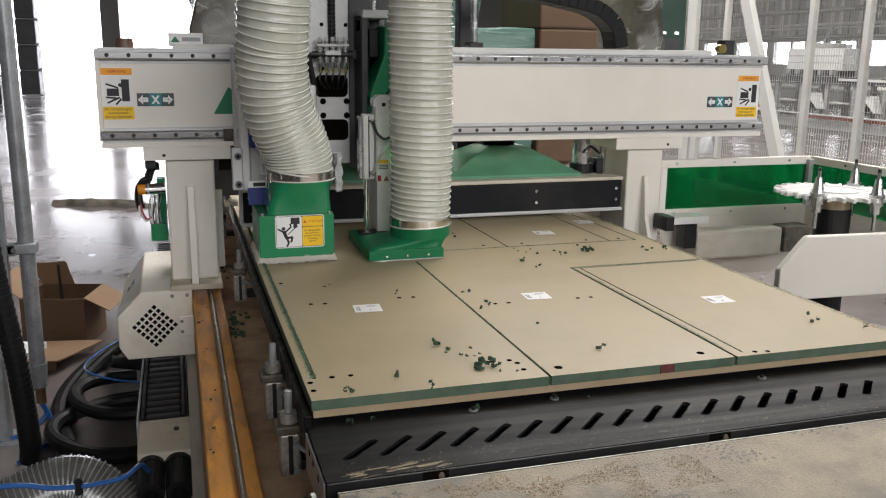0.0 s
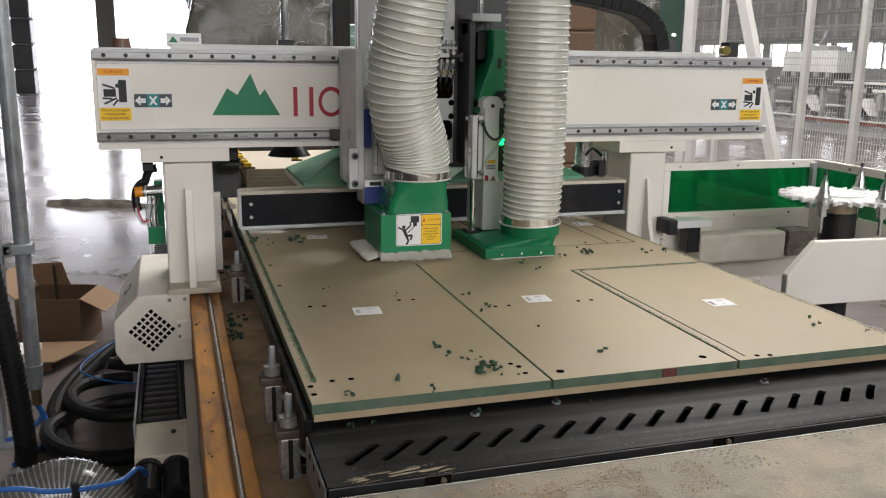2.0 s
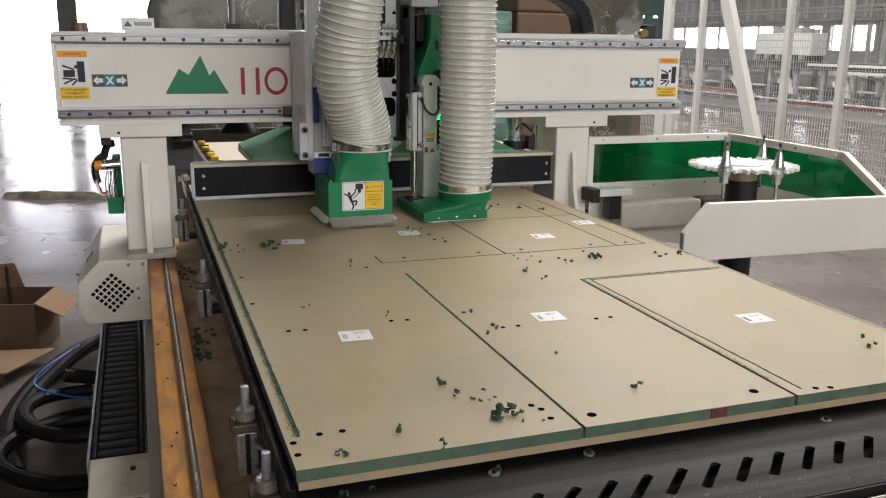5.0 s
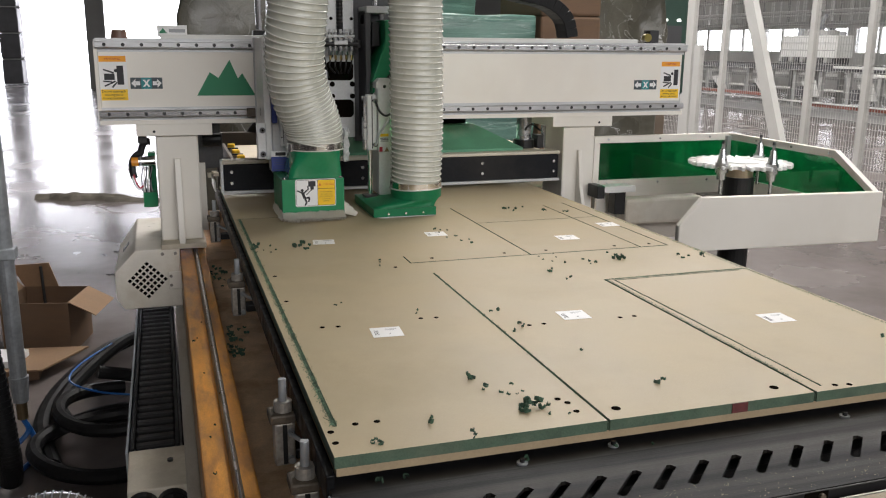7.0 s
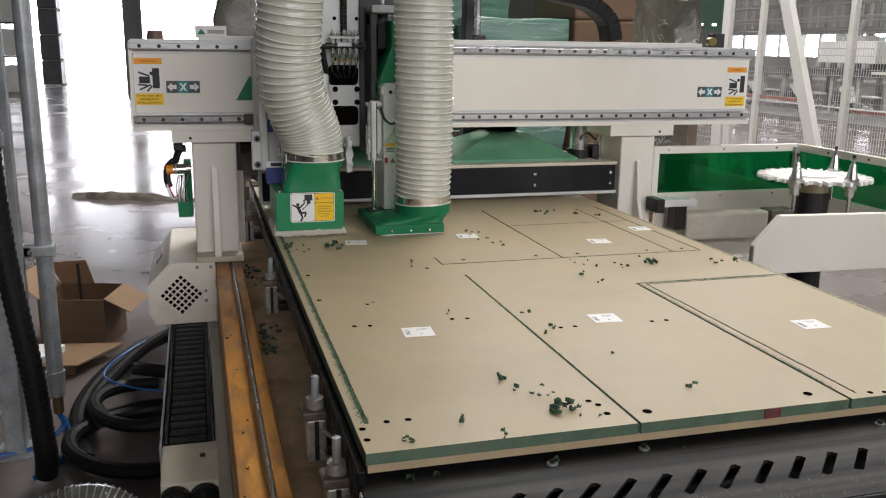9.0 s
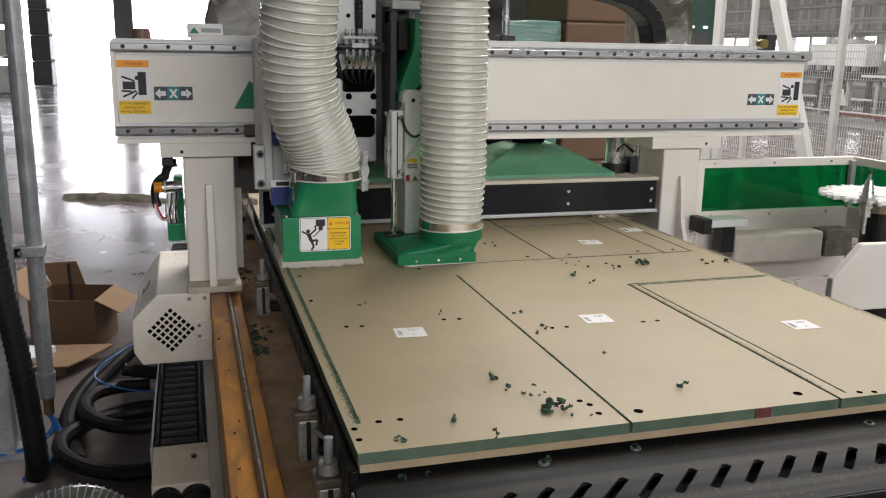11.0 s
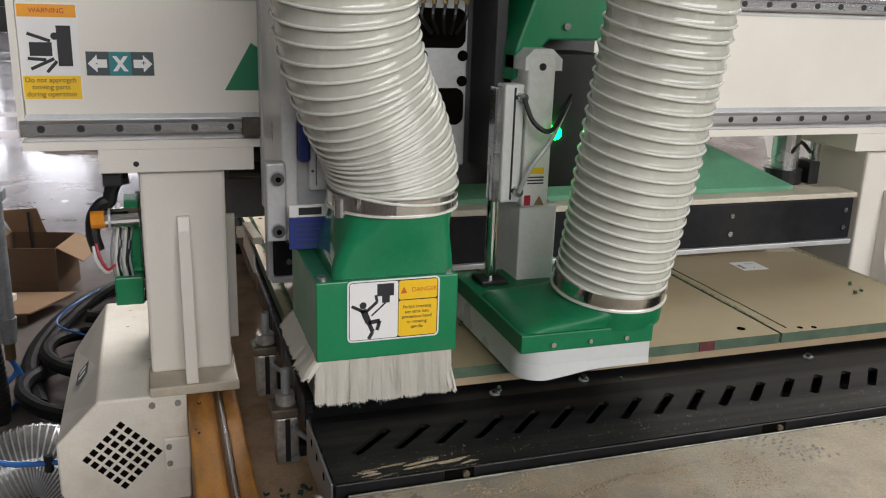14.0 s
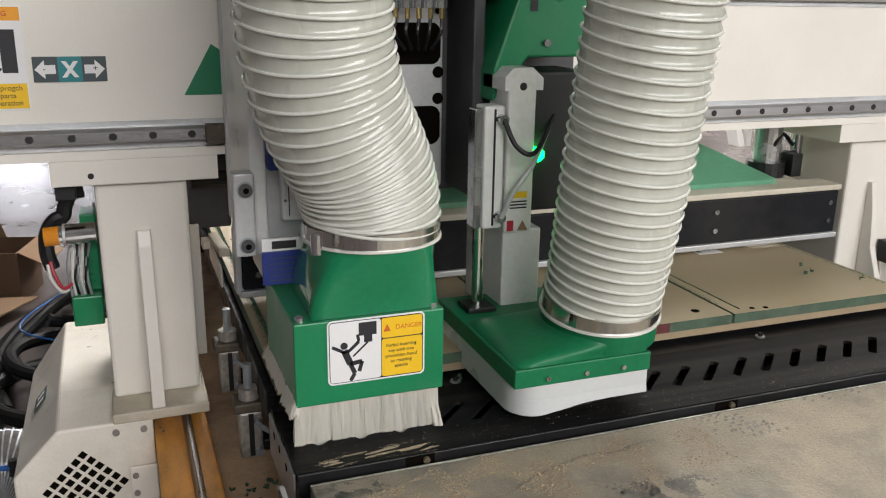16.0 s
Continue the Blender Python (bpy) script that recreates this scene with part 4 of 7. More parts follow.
    part("cable", tube(spline([(-0.286, 0.14, 0.91), (-0.300, 0.135, 0.905), (-0.315, 0.135, 0.93), (-0.318, 0.14, 0.955)], 14), 0.0035, 7), PALEALU, t)
    part("cable", tube(spline([(-0.280, 0.138, 0.92), (-0.296, 0.13, 0.912), (-0.308, 0.13, 0.935), (-0.314, 0.138, 0.96)], 14), 0.0030, 7), RED, t)
    part("cable_loop", tube(spline([(-0.250, 0.16, 1.078), (-0.270, 0.158, 1.074), (-0.282, 0.156, 1.052), (-0.286, 0.156, 1.036), (-0.300, 0.156, 1.030), (-0.315, 0.155, 1.008), (-0.318, 0.15, 0.975), (-0.312, 0.15, 0.945)], 40), 0.013, 10), BLACK, t)
    part("limit_switch", box(-0.290, -0.258, 0.07, 0.10, 1.080, 1.104, 0.002), BLACK, t)
    part("junction", box(-0.034, 0.000, 0.12, 0.16, 1.108, 1.146, 0.003), BLACK, t)
    # drive housing and gusset behind the column
    part("drive_housing", box(-0.086, 0.020, 0.345, 0.40, 0.945, 1.085, 0.004), FARDARK, t, "dark grey drive housing")
    part("drive_motor", rod((-0.060, 0.30, 1.066), (0.012, 0.30, 1.066), 0.026, n=18), BLACK, t, "black drive motor")
    part("drive_screw", rod((-0.066, 0.286, 1.092), (-0.058, 0.286, 1.092), 0.004, n=8), STEEL, t)
    part("rear_gusset", box(-0.0825, -0.056, 0.215, 0.228, 0.722, 0.986, 0.002), CREAM, t, "cream gusset plate")
    # signs, logo, lettering
    warning_sign(t, -0.400, F - 0.0004, 1.388)
    warning_sign(t, 1.812, F - 0.0004, 1.373, -1)
    axis_sign(t, -0.300, F - 0.0004, 1.312)
    axis_sign(t, 1.688, F - 0.0004, 1.295)
    part("mountain_mark", prism([(-0.077, 1.248), (0.129, 1.247), (0.084, 1.327), (0.068, 1.308), (0.041, 1.374), (0.000, 1.310), (-0.030, 1.330)][::-1], "y", F - 0.0012, F - 0.0002), LOGO, t, "green three-peak mark")
    for x in (0.171, 0.221):
        part("beam_mark", box(x, x + 0.013, F - 0.0012, F - 0.0002, 1.243, 1.334), RED, t, "red painted mark")
    bm = bmesh.new()
    ring = [[bm.verts.new((0.290 + r * 0.9 * math.cos(a), y, 1.2885 + r * 1.06 * math.sin(a))) for a in np.linspace(0, 2 * math.pi, 40)[:-1]] for r, y in ((0.0445, F - 0.0012), (0.0325, F - 0.0012), (0.0325, F - 0.0002), (0.0445, F - 0.0002))]
    for p, q in ((0, 1), (1, 2), (2, 3), (3, 0)):
        for k in range(39):
            bm.faces.new((ring[p][k], ring[p][(k + 1) % 39], ring[q][(k + 1) % 39], ring[q][k]))
    part("beam_mark", bm, RED, t, "red painted ring")
    plate = part("name_board", box(-0.200, -0.098, F + 0.04, F + 0.046, 1.452, 1.492, 0.001), PAPER, t, "small white name board")
    part("board_mark", prism([(-0.194, 1.464), (-0.166, 1.464), (-0.180, 1.482)], "y", F + 0.0392, F + 0.04), LOGO, plate)
    part("board_bar", box(-0.160, -0.105, F + 0.0392, F + 0.04, 1.467, 1.479), GREYINK, plate)
    # rods that carry the dust bar, on the beam
    for x in (0.157, 0.795):
        part("lift_rod", rod((x, F + 0.06, 1.45), (x, F + 0.06, 2.1), 0.012, n=14), STEEL, t)
        part("rod_seat", box(x - 0.025, x + 0.025, F + 0.03, F + 0.09, 1.4525, 1.478, 0.004), BLACK, t)
    part("end_wheel", rod((1.772, F + 0.05, 1.468), (1.772, F + 0.075, 1.468), 0.017, n=20), mat("dark_brass_wheel", (0.20, 0.16, 0.04), 0.35, 0.5), t)
    part("end_switch", box(1.785, 1.83, F + 0.06, F + 0.11, 1.4415, 1.50, 0.003), BLACK, t)
    part("left_knob", rod((-0.33, F + 0.1, 1.4325), (-0.33, F + 0.1, 1.475), 0.030, 0.024, n=18), mat("brown_knob", (0.13, 0.07, 0.05), 0.4), t)
    return t


GANTRY = gantry()


def dust_bar():
    t = thing("dust_bar", "dark dust sweeping bar with green suction hoods behind", "sweeper")
    part("bar", box(0.002, 1.357, 0.065, 0.085, 0.897, 0.995, 0.003), SLATE, t, "dark slate bar")
    part("top_board", box(-0.004, 1.362, 0.062, 0.135, 0.996, 1.009, 0.003), DUSTY, t, "dusty cream top strip")
    part("hood_frame", box(0.203, 1.30, 0.1355, 0.57, 0.990, 1.0085, 0.003), DUSTY, t)
    part("lower_rail", box(-0.004, 1.362, 0.060, 0.10, 0.884, 0.896, 0.002), DULL, t)
    part("cheek", box(-0.010, 0.001, 0.066, 0.10, 0.89, 1.01, 0.002), DULL, t)
    part("end_flap", prism([(0.13, 0.958), (0.34, 0.936), (0.34, 0.925), (0.13, 0.944)], "x", -0.030, -0.0115, 0.001), DUSTY, t, "dusty cream end flap")
    part("flap_plate", box(-0.0300, -0.0262, 0.13, 0.33, 0.885, 0.9245, 0.001), DULL, t)
    part("flap_clip", box(-0.046, -0.0305, 0.29, 0.32, 0.915, 0.934, 0.002), DUSTY, t)
    for x in (0.03, 0.525, 1.02, 1.335):
        for z in (0.925, 0.967):
            part("bar_screw", rod((x, 0.065, z), (x, 0.0615, z), 0.006, n=10), STEEL, t)
    for x0, xa, x1 in ((0.205, 0.45, 0.690), (0.705, 0.985, 1.215)):
        bm = bmesh.new()
        lo = [bm.verts.new(c) for c in ((x0, 0.11, 1.0095), (x1, 0.11, 1.0095), (x1, 0.56, 1.0095), (x0, 0.56, 1.0095))]
        mid = [bm.verts.new(c) for c in ((x0, 0.11, 1.02), (x1, 0.11, 1.02), (x1, 0.56, 1.02), (x0, 0.56, 1.02))]
        hi = [bm.verts.new(c) for c in ((xa - 0.075, 0.28, 1.105), (xa + 0.075, 0.28, 1.105), (xa + 0.075, 0.42, 1.105), (xa - 0.075, 0.42, 1.105))]
        for a, b in ((lo, mid), (mid, hi)):
            for k in range(4):
                bm.faces.new((a[k], a[(k + 1) % 4], b[(k + 1) % 4], b[k]))
        bm.faces.new(hi)
        part("suction_hood", bm, GREEN_DK, t, "dusty green suction hood")
        pts = spline([(xa, 0.35, 1.105), (xa, 0.38, 1.155), (xa + 0.01, 0.50, 1.185), (xa + 0.02, 0.66, 1.155), (xa + 0.02, 0.745, 1.05), (xa + 0.02, 0.755, 0.955)], 70)
        part("hood_hose", tube(pts, 0.058, 16, radii=[0.058 + (0.004 if k % 2 else 0) for k in range(71)]), RUBBER, t, "dark ribbed hose")
    part("funnel", rod((0.192, 0.36, 1.087), (0.192, 0.36, 1.125), 0.075, 0.046, n=28), BLACK, t, "black funnel under the beam")
    part("funnel_stem", rod((0.192, 0.36, 1.125), (0.192, 0.36, 1.42), 0.046, n=20), BLACK, t)
    for x in (0.405, 0.888):
        part("lift_column", box(x - 0.032, x + 0.032, 0.47, 0.53, 1.009, 2.3, 0.006), BLACK, t, "black lift column")
    for x in (1.255, 1.345):
        part("lift_cylinder", rod((x, 0.20, 1.0095), (x, 0.20, 1.30), 0.032 if x < 1.3 else 0.011, n=18), STEEL, t)
    part("cylinder_seat", rod((1.255, 0.20, 1.01), (1.255, 0.20, 1.045), 0.045, n=18), BLACK, t)
    part("air_block", box(1.300, 1.330, 0.16, 0.22, 1.0095, 1.065, 0.003), BLACK, t)
    part("air_tube", tube(spline([(1.26, 0.2, 1.055), (1.25, 0.17, 1.09), (1.28, 0.18, 1.11), (1.33, 0.2, 1.08)], 12), 0.005, 6), BLACK, t)
    return t


DUSTBAR = dust_bar()


# ---- carriage with spindle and drill head ----
def carriage():
    t = thing("spindle_carriage", "machined aluminium carriage plates on the gantry beam", "carriage")
    u = thing("spindle_slide", "brushed aluminium spindle slide with slots and valve block", "slide")
    d = thing("drill_unit", "drill unit with green bracket, actuator and air cylinder", "drill unit")
    part("back_plate", box(0.030, 0.60, 0.012, 0.032, 1.10, 2.4, 0.003), DULL, t)
    part("back_flange", box(-0.022, 0.0295, 0.012, 0.032, 1.045, 1.452, 0.003), DULL, t)
    part("green_stop", box(0.0065, 0.030, -0.10, -0.03, 1.33, 1.405, 0.003), GREEN, t, "small green stop block")
    part("spindle_plate", box(0.02, 0.325, -0.075, -0.045, 1.10, 2.4, 0.004), DULL, u, "brushed aluminium mounting plate")
    part("plate_block", box(0.03, 0.30, -0.045, 0.011, 1.14, 1.6), BLACK, u)
    part("side_plate", box(-0.018, 0.006, -0.215, 0.010, 1.045, 1.452, 0.003), WHITEALU, t, "pale side plate")
    part("side_bracket", box(-0.046, -0.016, -0.245, -0.2155, 1.052, 1.172, 0.003), DULL, t)
    # added block that darkens the lower rail next to the carriage
    part("rail_dark_block", box(-0.052, -0.0185, 0.018, 0.037, 1.172, 1.204, 0.002), GRIME, t, "dark block added over the rail beside the carriage")
    part("blue_cover", box(0.0065, 0.024, -0.23, -0.10, 1.17, 1.28, 0.004), BLUE, t)
    for z in (1.075, 1.155):
        bolt = part("bracket_bolt", rod((-0.029, -0.2455, z - 0.006), (-0.029, -0.254, z - 0.006), 0.0092, n=20), FARDARK, t, "black socket screw")
        part("bolt_socket", rod((-0.029, -0.2542, z - 0.006), (-0.029, -0.2546, z - 0.006), 0.0045, n=6), HOLE, bolt)
        part("bolt_washer", rod((-0.029, -0.2452, z - 0.006), (-0.029, -0.2462, z - 0.006), 0.0118, n=20), GALV, bolt)
    # slots and screws of the spindle plate
    for z0, z1 in ((1.305, 1.371), (1.173, 1.237)):
        part("slot", prism([(0.232, z0), (0.308, z0), (0.315, z0 + 0.004), (0.320, z0 + 0.012), (0.320, z1 - 0.012), (0.315, z1 - 0.004), (0.308, z1), (0.232, z1), (0.225, z1 - 0.004), (0.221, z1 - 0.012), (0.221, z0 + 0.012), (0.225, z0 + 0.004)], "y", -0.0765, -0.0752), HOLE, u)
    for x in (0.243, 0.316):
        for z in (1.249, 1.292, 1.39, 1.45, 1.52):
            part("plate_screw", rod((x, -0.075, z), (x, -0.077, z), 0.0095 if z < 1.3 else 0.006, n=12), HOLE, u)
    pts = [Vector((0.272, -0.085, z)) for z in np.arange(1.44, 1.88, 0.006)]
    part("ball_screw", tube(pts, 0.011, 12, radii=[0.0105 + 0.002 * (k % 2) for k in range(len(pts))]), BLACK, t, "dark ball screw")
    # valve manifold
    for k in range(5):
        x = 0.231 + 0.0190 * k
        part("valve", rod((x, -0.115, 1.408), (x, -0.115, 1.472), 0.0075, n=12), STEEL, u)
        part("valve_cap", rod((x, -0.115, 1.472), (x, -0.115, 1.483), 0.0062, n=10), DULL, u)
        part("valve_nut", rod((x, -0.115, 1.394), (x, -0.115, 1.408), 0.0084, n=6), STEEL, u)
        part("brass_fitting", rod((x, -0.115, 1.378), (x, -0.115, 1.394), 0.0045, n=8), BRASS, u)
        part("valve_line", tube(spline([(x, -0.115, 1.378), (x - 0.004, -0.12, 1.355), (x + 0.02 - 0.008 * k, -0.10, 1.330)], 8), 0.003, 6), BLACK, u)
    part("manifold", box(0.220, 0.318, -0.1235, -0.107, 1.426, 1.436, 0.002), DULL, u)
    part("manifold", box(0.220, 0.318, -0.1235, -0.107, 1.455, 1.463, 0.002), DULL, u)
    part("manifold_block", box(0.244, 0.292, -0.126, -0.1215, 1.430, 1.444, 0.002), DULL, u)
    part("manifold_end", rod((0.330, -0.115, 1.432), (0.206, -0.115, 1.432), 0.010, n=12), BLACK, u)
    part("end_knob", rod((0.332, -0.115, 1.420), (0.332, -0.115, 1.446), 0.010, n=12), BLACK, u)
    part("feed_line", tube(spline([(0.210, -0.115, 1.432), (0.190, -0.12, 1.425), (0.180, -0.13, 1.36), (0.200, -0.13, 1.28)], 14), 0.006, 8), BLACK, u)
    part("cable_strap", tube(spline([(0.194, -0.13, 1.428), (0.196, -0.14, 1.40), (0.203, -0.145, 1.36), (0.212, -0.14, 1.315)], 12), 0.0095, 10), RUBBER, u, "short thick black cable")
    bm = box(0.272, 0.292, -0.125, -0.085, 1.02, 1.135)
    bmesh.ops.subdivide_edges(bm, edges=bm.edges[:], cuts=7, use_grid_fill=True)
    for v in bm.verts:
        v.co += Vector((noise.noise(v.co * 45), noise.noise(v.co * 45 + Vector((5, 0, 0))), noise.noise(v.co * 45 + Vector((0, 5, 0))))) * 0.010
    part("clear_bag", bm, mat("white_crumpled_film", (0.70, 0.71, 0.70), 0.2, var=0.2, scale=30, coat=0.6), u, "crumpled pale film")
    # air cylinder with its rod, actuator with label, lamp
    part("cylinder", box(0.334, 0.368, -0.235, -0.195, 1.070, 1.262, 0.004), WHITEALU, d, "aluminium air cylinder")
    part("cylinder_cheek", box(0.321, 0.3335, -0.23, -0.20, 1.070, 1.258, 0.003), STEEL, d)
    part("cylinder_groove", box(0.349, 0.3525, -0.2356, -0.2352, 1.075, 1.257), BLACK, d)
    for z in (1.242, 1.090):
        part("air_fitting", rod((0.360, -0.235, z), (0.360, -0.250, z), 0.008, n=10), STEEL, d)
    part("air_line", tube(spline([(0.360, -0.248, 1.242), (0.372, -0.268, 1.205), (0.400, -0.275, 1.195), (0.448, -0.24, 1.245)], 16), 0.004, 7), BLACK, d)
    part("air_line", tube(spline([(0.360, -0.248, 1.090), (0.374, -0.262, 1.135), (0.404, -0.262, 1.175), (0.455, -0.22, 1.235)], 16), 0.004, 7), DULL, d)
    act = part("actuator", box(0.372, 0.420, -0.235, -0.16, 1.0605, 1.314, 0.005), WHITEALU, d, "pale actuator with warning labels")
    part("actuator_hole", rod((0.396, -0.235, 1.290), (0.396, -0.2358, 1.290), 0.006, n=12), BLACK, act)
    part("actuator_head", prism([(0.366, 1.284), (0.430, 1.284), (0.430, 1.302), (0.412, 1.318), (0.38, 1.318), (0.366, 1.304)], "y", -0.2345, -0.15), WHITEALU, act)
    part("caution_label", box(0.379, 0.409, -0.2362, -0.2352, 1.117, 1.127), YELLOW, act)
    for k in range(3):
        part("label_bar", box(0.380, 0.409, -0.236, -0.2352, 1.100 + 0.005 * k, 1.1022 + 0.005 * k), INK, act)
    part("warn_mark", prism([(0.394, 1.064), (0.412, 1.064), (0.403, 1.080)], "y", -0.2362, -0.2352), CARDIN, act)
    part("stop_mark", box(0.376, 0.387, -0.2362, -0.2352, 1.064, 1.081), RED, act)
    part("drill_motor", box(0.379, 0.447, -0.2155, -0.06, 0.906, 1.060, 0.003), WHITEALU, d, "pale drill motor")
    part("green_bracket", prism([(0.366, 1.262), (0.366, 1.312), (0.408, 1.43), (0.410, 1.44), (0.410, 1.515), (0.56, 1.515), (0.56, 1.33), (0.425, 1.33)], "y", -0.19, -0.05, 0.004), GREEN, d, "green head bracket")
    part("bracket_slot", prism([(0.425, 1.40), (0.437, 1.40), (0.437, 1.43), (0.425, 1.43)], "y", -0.1915, -0.1902), BLACK, d)
    part("bracket_screw", rod((0.455, -0.19, 1.352), (0.455, -0.195, 1.352), 0.006, n=10), STEEL, d)
    part("sensor_box", box(0.422, 0.52, -0.22, -0.10, 1.09, 1.310, 0.004), BLACK, d)
    part("lamp", rod((0.4275, -0.221, 1.183), (0.4275, -0.231, 1.183), 0.0115, n=16), LED, d, "glowing green lamp")
    # head plate of the drill unit
    part("drill_plate", box(0.335, 0.60, -0.02, 0.011, 1.08, 1.9, 0.003), FARDARK, t)
    # dark colour stands in for the shadow between spindle plate and drill
    part("drill_column", box(0.352, 0.372, -0.14, -0.02, 1.10, 1.55, 0.003), FARDARK, d, "drill column coloured dark for the shade on it")
    part("end_clamp", box(0.352, 0.445, -0.16, -0.03, 1.538, 1.562, 0.003), DULL, t)
    part("clamp_foot", box(0.352, 0.378, -0.12, -0.06, 1.50, 1.5375, 0.003), STEEL, t)
    part("clamp_column", rod((0.392, -0.12, 1.562), (0.392, -0.12, 2.3), 0.010, n=12), STEEL, t)
    part("clamp_column", rod((0.415, -0.12, 1.516), (0.415, -0.12, 1.538), 0.012, n=12), STEEL, t)
    part("black_block", box(0.374, 0.4015, -0.15, -0.06, 1.425, 1.508, 0.003), BLACK, d)
    return t, u, d


CARRIAGE, SLIDE, DRILL_UNIT = carriage()


def spindle_hood():
    t = thing("spindle_hood", "green dust hood with danger sign and nylon brush skirt", "dust hood")
    x0, x1, y0, y1, z0, z1 = 0.008, 0.212, -0.390, -0.175, 0.882, 0.998
    bm = box(x0, x1, y0, y1, z0, z1, 0.002)
    part("hood_box", bm, GREEN, t)
    # tapered neck, square at the foot and round at the ring
    bm = bmesh.new()
    c, r, n = Vector((0.132, -0.318, 1.104)), 0.089, 48
    rings = []
    for k in range(9):
        f = k / 8
        e = f * f * (3 - 2 * f)
        ring = []
        for i in range(n):
            a = 2 * math.pi * i / n
            u, v = math.cos(a), math.sin(a)
            m = max(abs(u), abs(v))
            sq = Vector((0.119 + 0.086 * u / m, -0.290 + 0.092 * v / m, z1 + 0.0005))
            rd = Vector((c.x + r * u, c.y + r * v, c.z))
            p = sq.lerp(rd, e)
            p.z = sq.z + (rd.z - sq.z) * f
            ring.append(bm.verts.new(p))
        rings.append(ring)
    for a, b in zip(rings, rings[1:]):
        for i in range(n):
            bm.faces.new((a[i], a[(i + 1) % n], b[(i + 1) % n], b[i]))
    part("neck", bm, NECKGRN, t, smooth=True)
    part("clamp_ring", rod((c.x, c.y, 1.092), (c.x, c.y, 1.112), 0.0935, n=96), CHROME, t, "bright steel hose clamp")
    part("hose_lip", rod((c.x, c.y, 1.0885), (c.x, c.y, 1.0918), 0.0955, n=64), RIB, t, "pale end of the hose")
    part("clamp_screw", rod((0.040, -0.392, 1.090), (0.040, -0.392, 1.115), 0.007, n=10), STEEL, t)
    for x in (0.018, 0.200):
        for y in (-0.378, -0.19):
            part("hood_screw", rod((x, y, z1), (x, y, z1 + 0.006), 0.006, n=10), STEEL, t)
    # danger sign
    f = y0 - 0.0012
    sx, sz, w, h = 0.051, 0.998, 0.133, 0.090
    def rounded(u0, u1, v0, v1, r):
        return [(cx + r * math.cos(radians(q)), cz + r * math.sin(radians(q))) for cx, cz, first in ((u1 - r, v1 - r, 0), (u0 + r, v1 - r, 90), (u0 + r, v0 + r, 180), (u1 - r, v0 + r, 270)) for q in range(first, first + 91, 15)]

    sg = part("danger_sign", prism(rounded(sx, sx + w, sz - h, sz, 0.007), "y", f, y0 - 0.0001), PAPER, t, "danger sign with falling figure pictogram")
    part("danger_margin", prism(rounded(sx + 0.0022, sx + w - 0.0022, sz - h + 0.0022, sz - 0.0022, 0.0055), "y", f - 0.0002, f), INK, sg)
    part("danger_paper", prism(rounded(sx + 0.0032, sx + 0.0722, sz - h + 0.0032, sz - 0.0032, 0.004), "y", f - 0.0004, f - 0.0002), PAPER, sg)
    part("danger_head", prism(rounded(sx + 0.0732, sx + w - 0.0036, sz - 0.0315, sz - 0.0036, 0.003), "y", f - 0.0005, f - 0.0002), YELLOW, sg)
    part("danger_field", prism(rounded(sx + 0.0732, sx + w - 0.0036, sz - h + 0.0036, sz - 0.0330, 0.003), "y", f - 0.0005, f - 0.0002), YELLOW, sg)
    text("danger_word", "DANGER", 0.0092, facing(sx + 0.1105, f - 0.0006, sz - 0.018), DANGERINK, sg, 0.0003)
    part("danger_mark", prism([(sx + 0.0755, sz - 0.0225), (sx + 0.0855, sz - 0.0225), (sx + 0.0805, sz - 0.0125)], "y", f - 0.0008, f), DANGERINK, sg)
    for k, words in enumerate(("Forbid inserting", "any stick into", "protection hood", "or rotating", "spindle")):
        text("danger_line", words, 0.0066, facing(sx + 0.100, f - 0.0006, sz - 0.043 - 0.0075 * k), INK, sg, 0.0003)
    bm = box(sx + 0.042, sx + 0.066, f - 0.0008, f, sz - 0.024, sz - 0.006)
    box(sx + 0.049, sx + 0.060, f - 0.0008, f, sz - 0.034, sz - 0.024, bm=bm)
    rod((sx + 0.022, f - 0.0009, sz - 0.036), (sx + 0.022, f, sz - 0.036), 0.005, n=12, bm=bm)
    for a, b, g in (((0.022, 0.042), (0.030, 0.062), 0.0045), ((0.024, 0.046), (0.006, 0.036), 0.0022), ((0.026, 0.046), (0.042, 0.032), 0.0022), ((0.042, 0.032), (0.040, 0.022), 0.002),
                    ((0.030, 0.062), (0.046, 0.060), 0.003), ((0.046, 0.060), (0.042, 0.074), 0.0026), ((0.030, 0.062), (0.036, 0.076), 0.003), ((0.036, 0.076), (0.030, 0.086), 0.0026),
                    ((0.034, 0.052), (0.054, 0.034), 0.0012)):
        dx, dz = b[0] - a[0], b[1] - a[1]
        L = math.hypot(dx, dz)
        nx, nz = -dz / L * g, dx / L * g
        prism([(sx + a[0] + nx, sz - a[1] - nz), (sx + b[0] + nx, sz - b[1] - nz), (sx + b[0] - nx, sz - b[1] + nz), (sx + a[0] - nx, sz - a[1] + nz)], "y", f - 0.0008, f, bm=bm)
    part("danger_figure", bm, INK, sg)
    # spindle motor behind, with its blue maker's plate
    part("spindle_motor", box(0.004, 0.205, -0.173, -0.078, 0.99, 1.34, 0.008), DULL, t, "grey spindle motor")
    part("motor_panel", box(0.034, 0.110, -0.196, -0.1735, 1.084, 1.30, 0.003), WHITEALU, t, "pale motor panel")
    part("panel_seam", box(0.0435, 0.0450, -0.1968, -0.1960, 1.092, 1.295), INK, t)
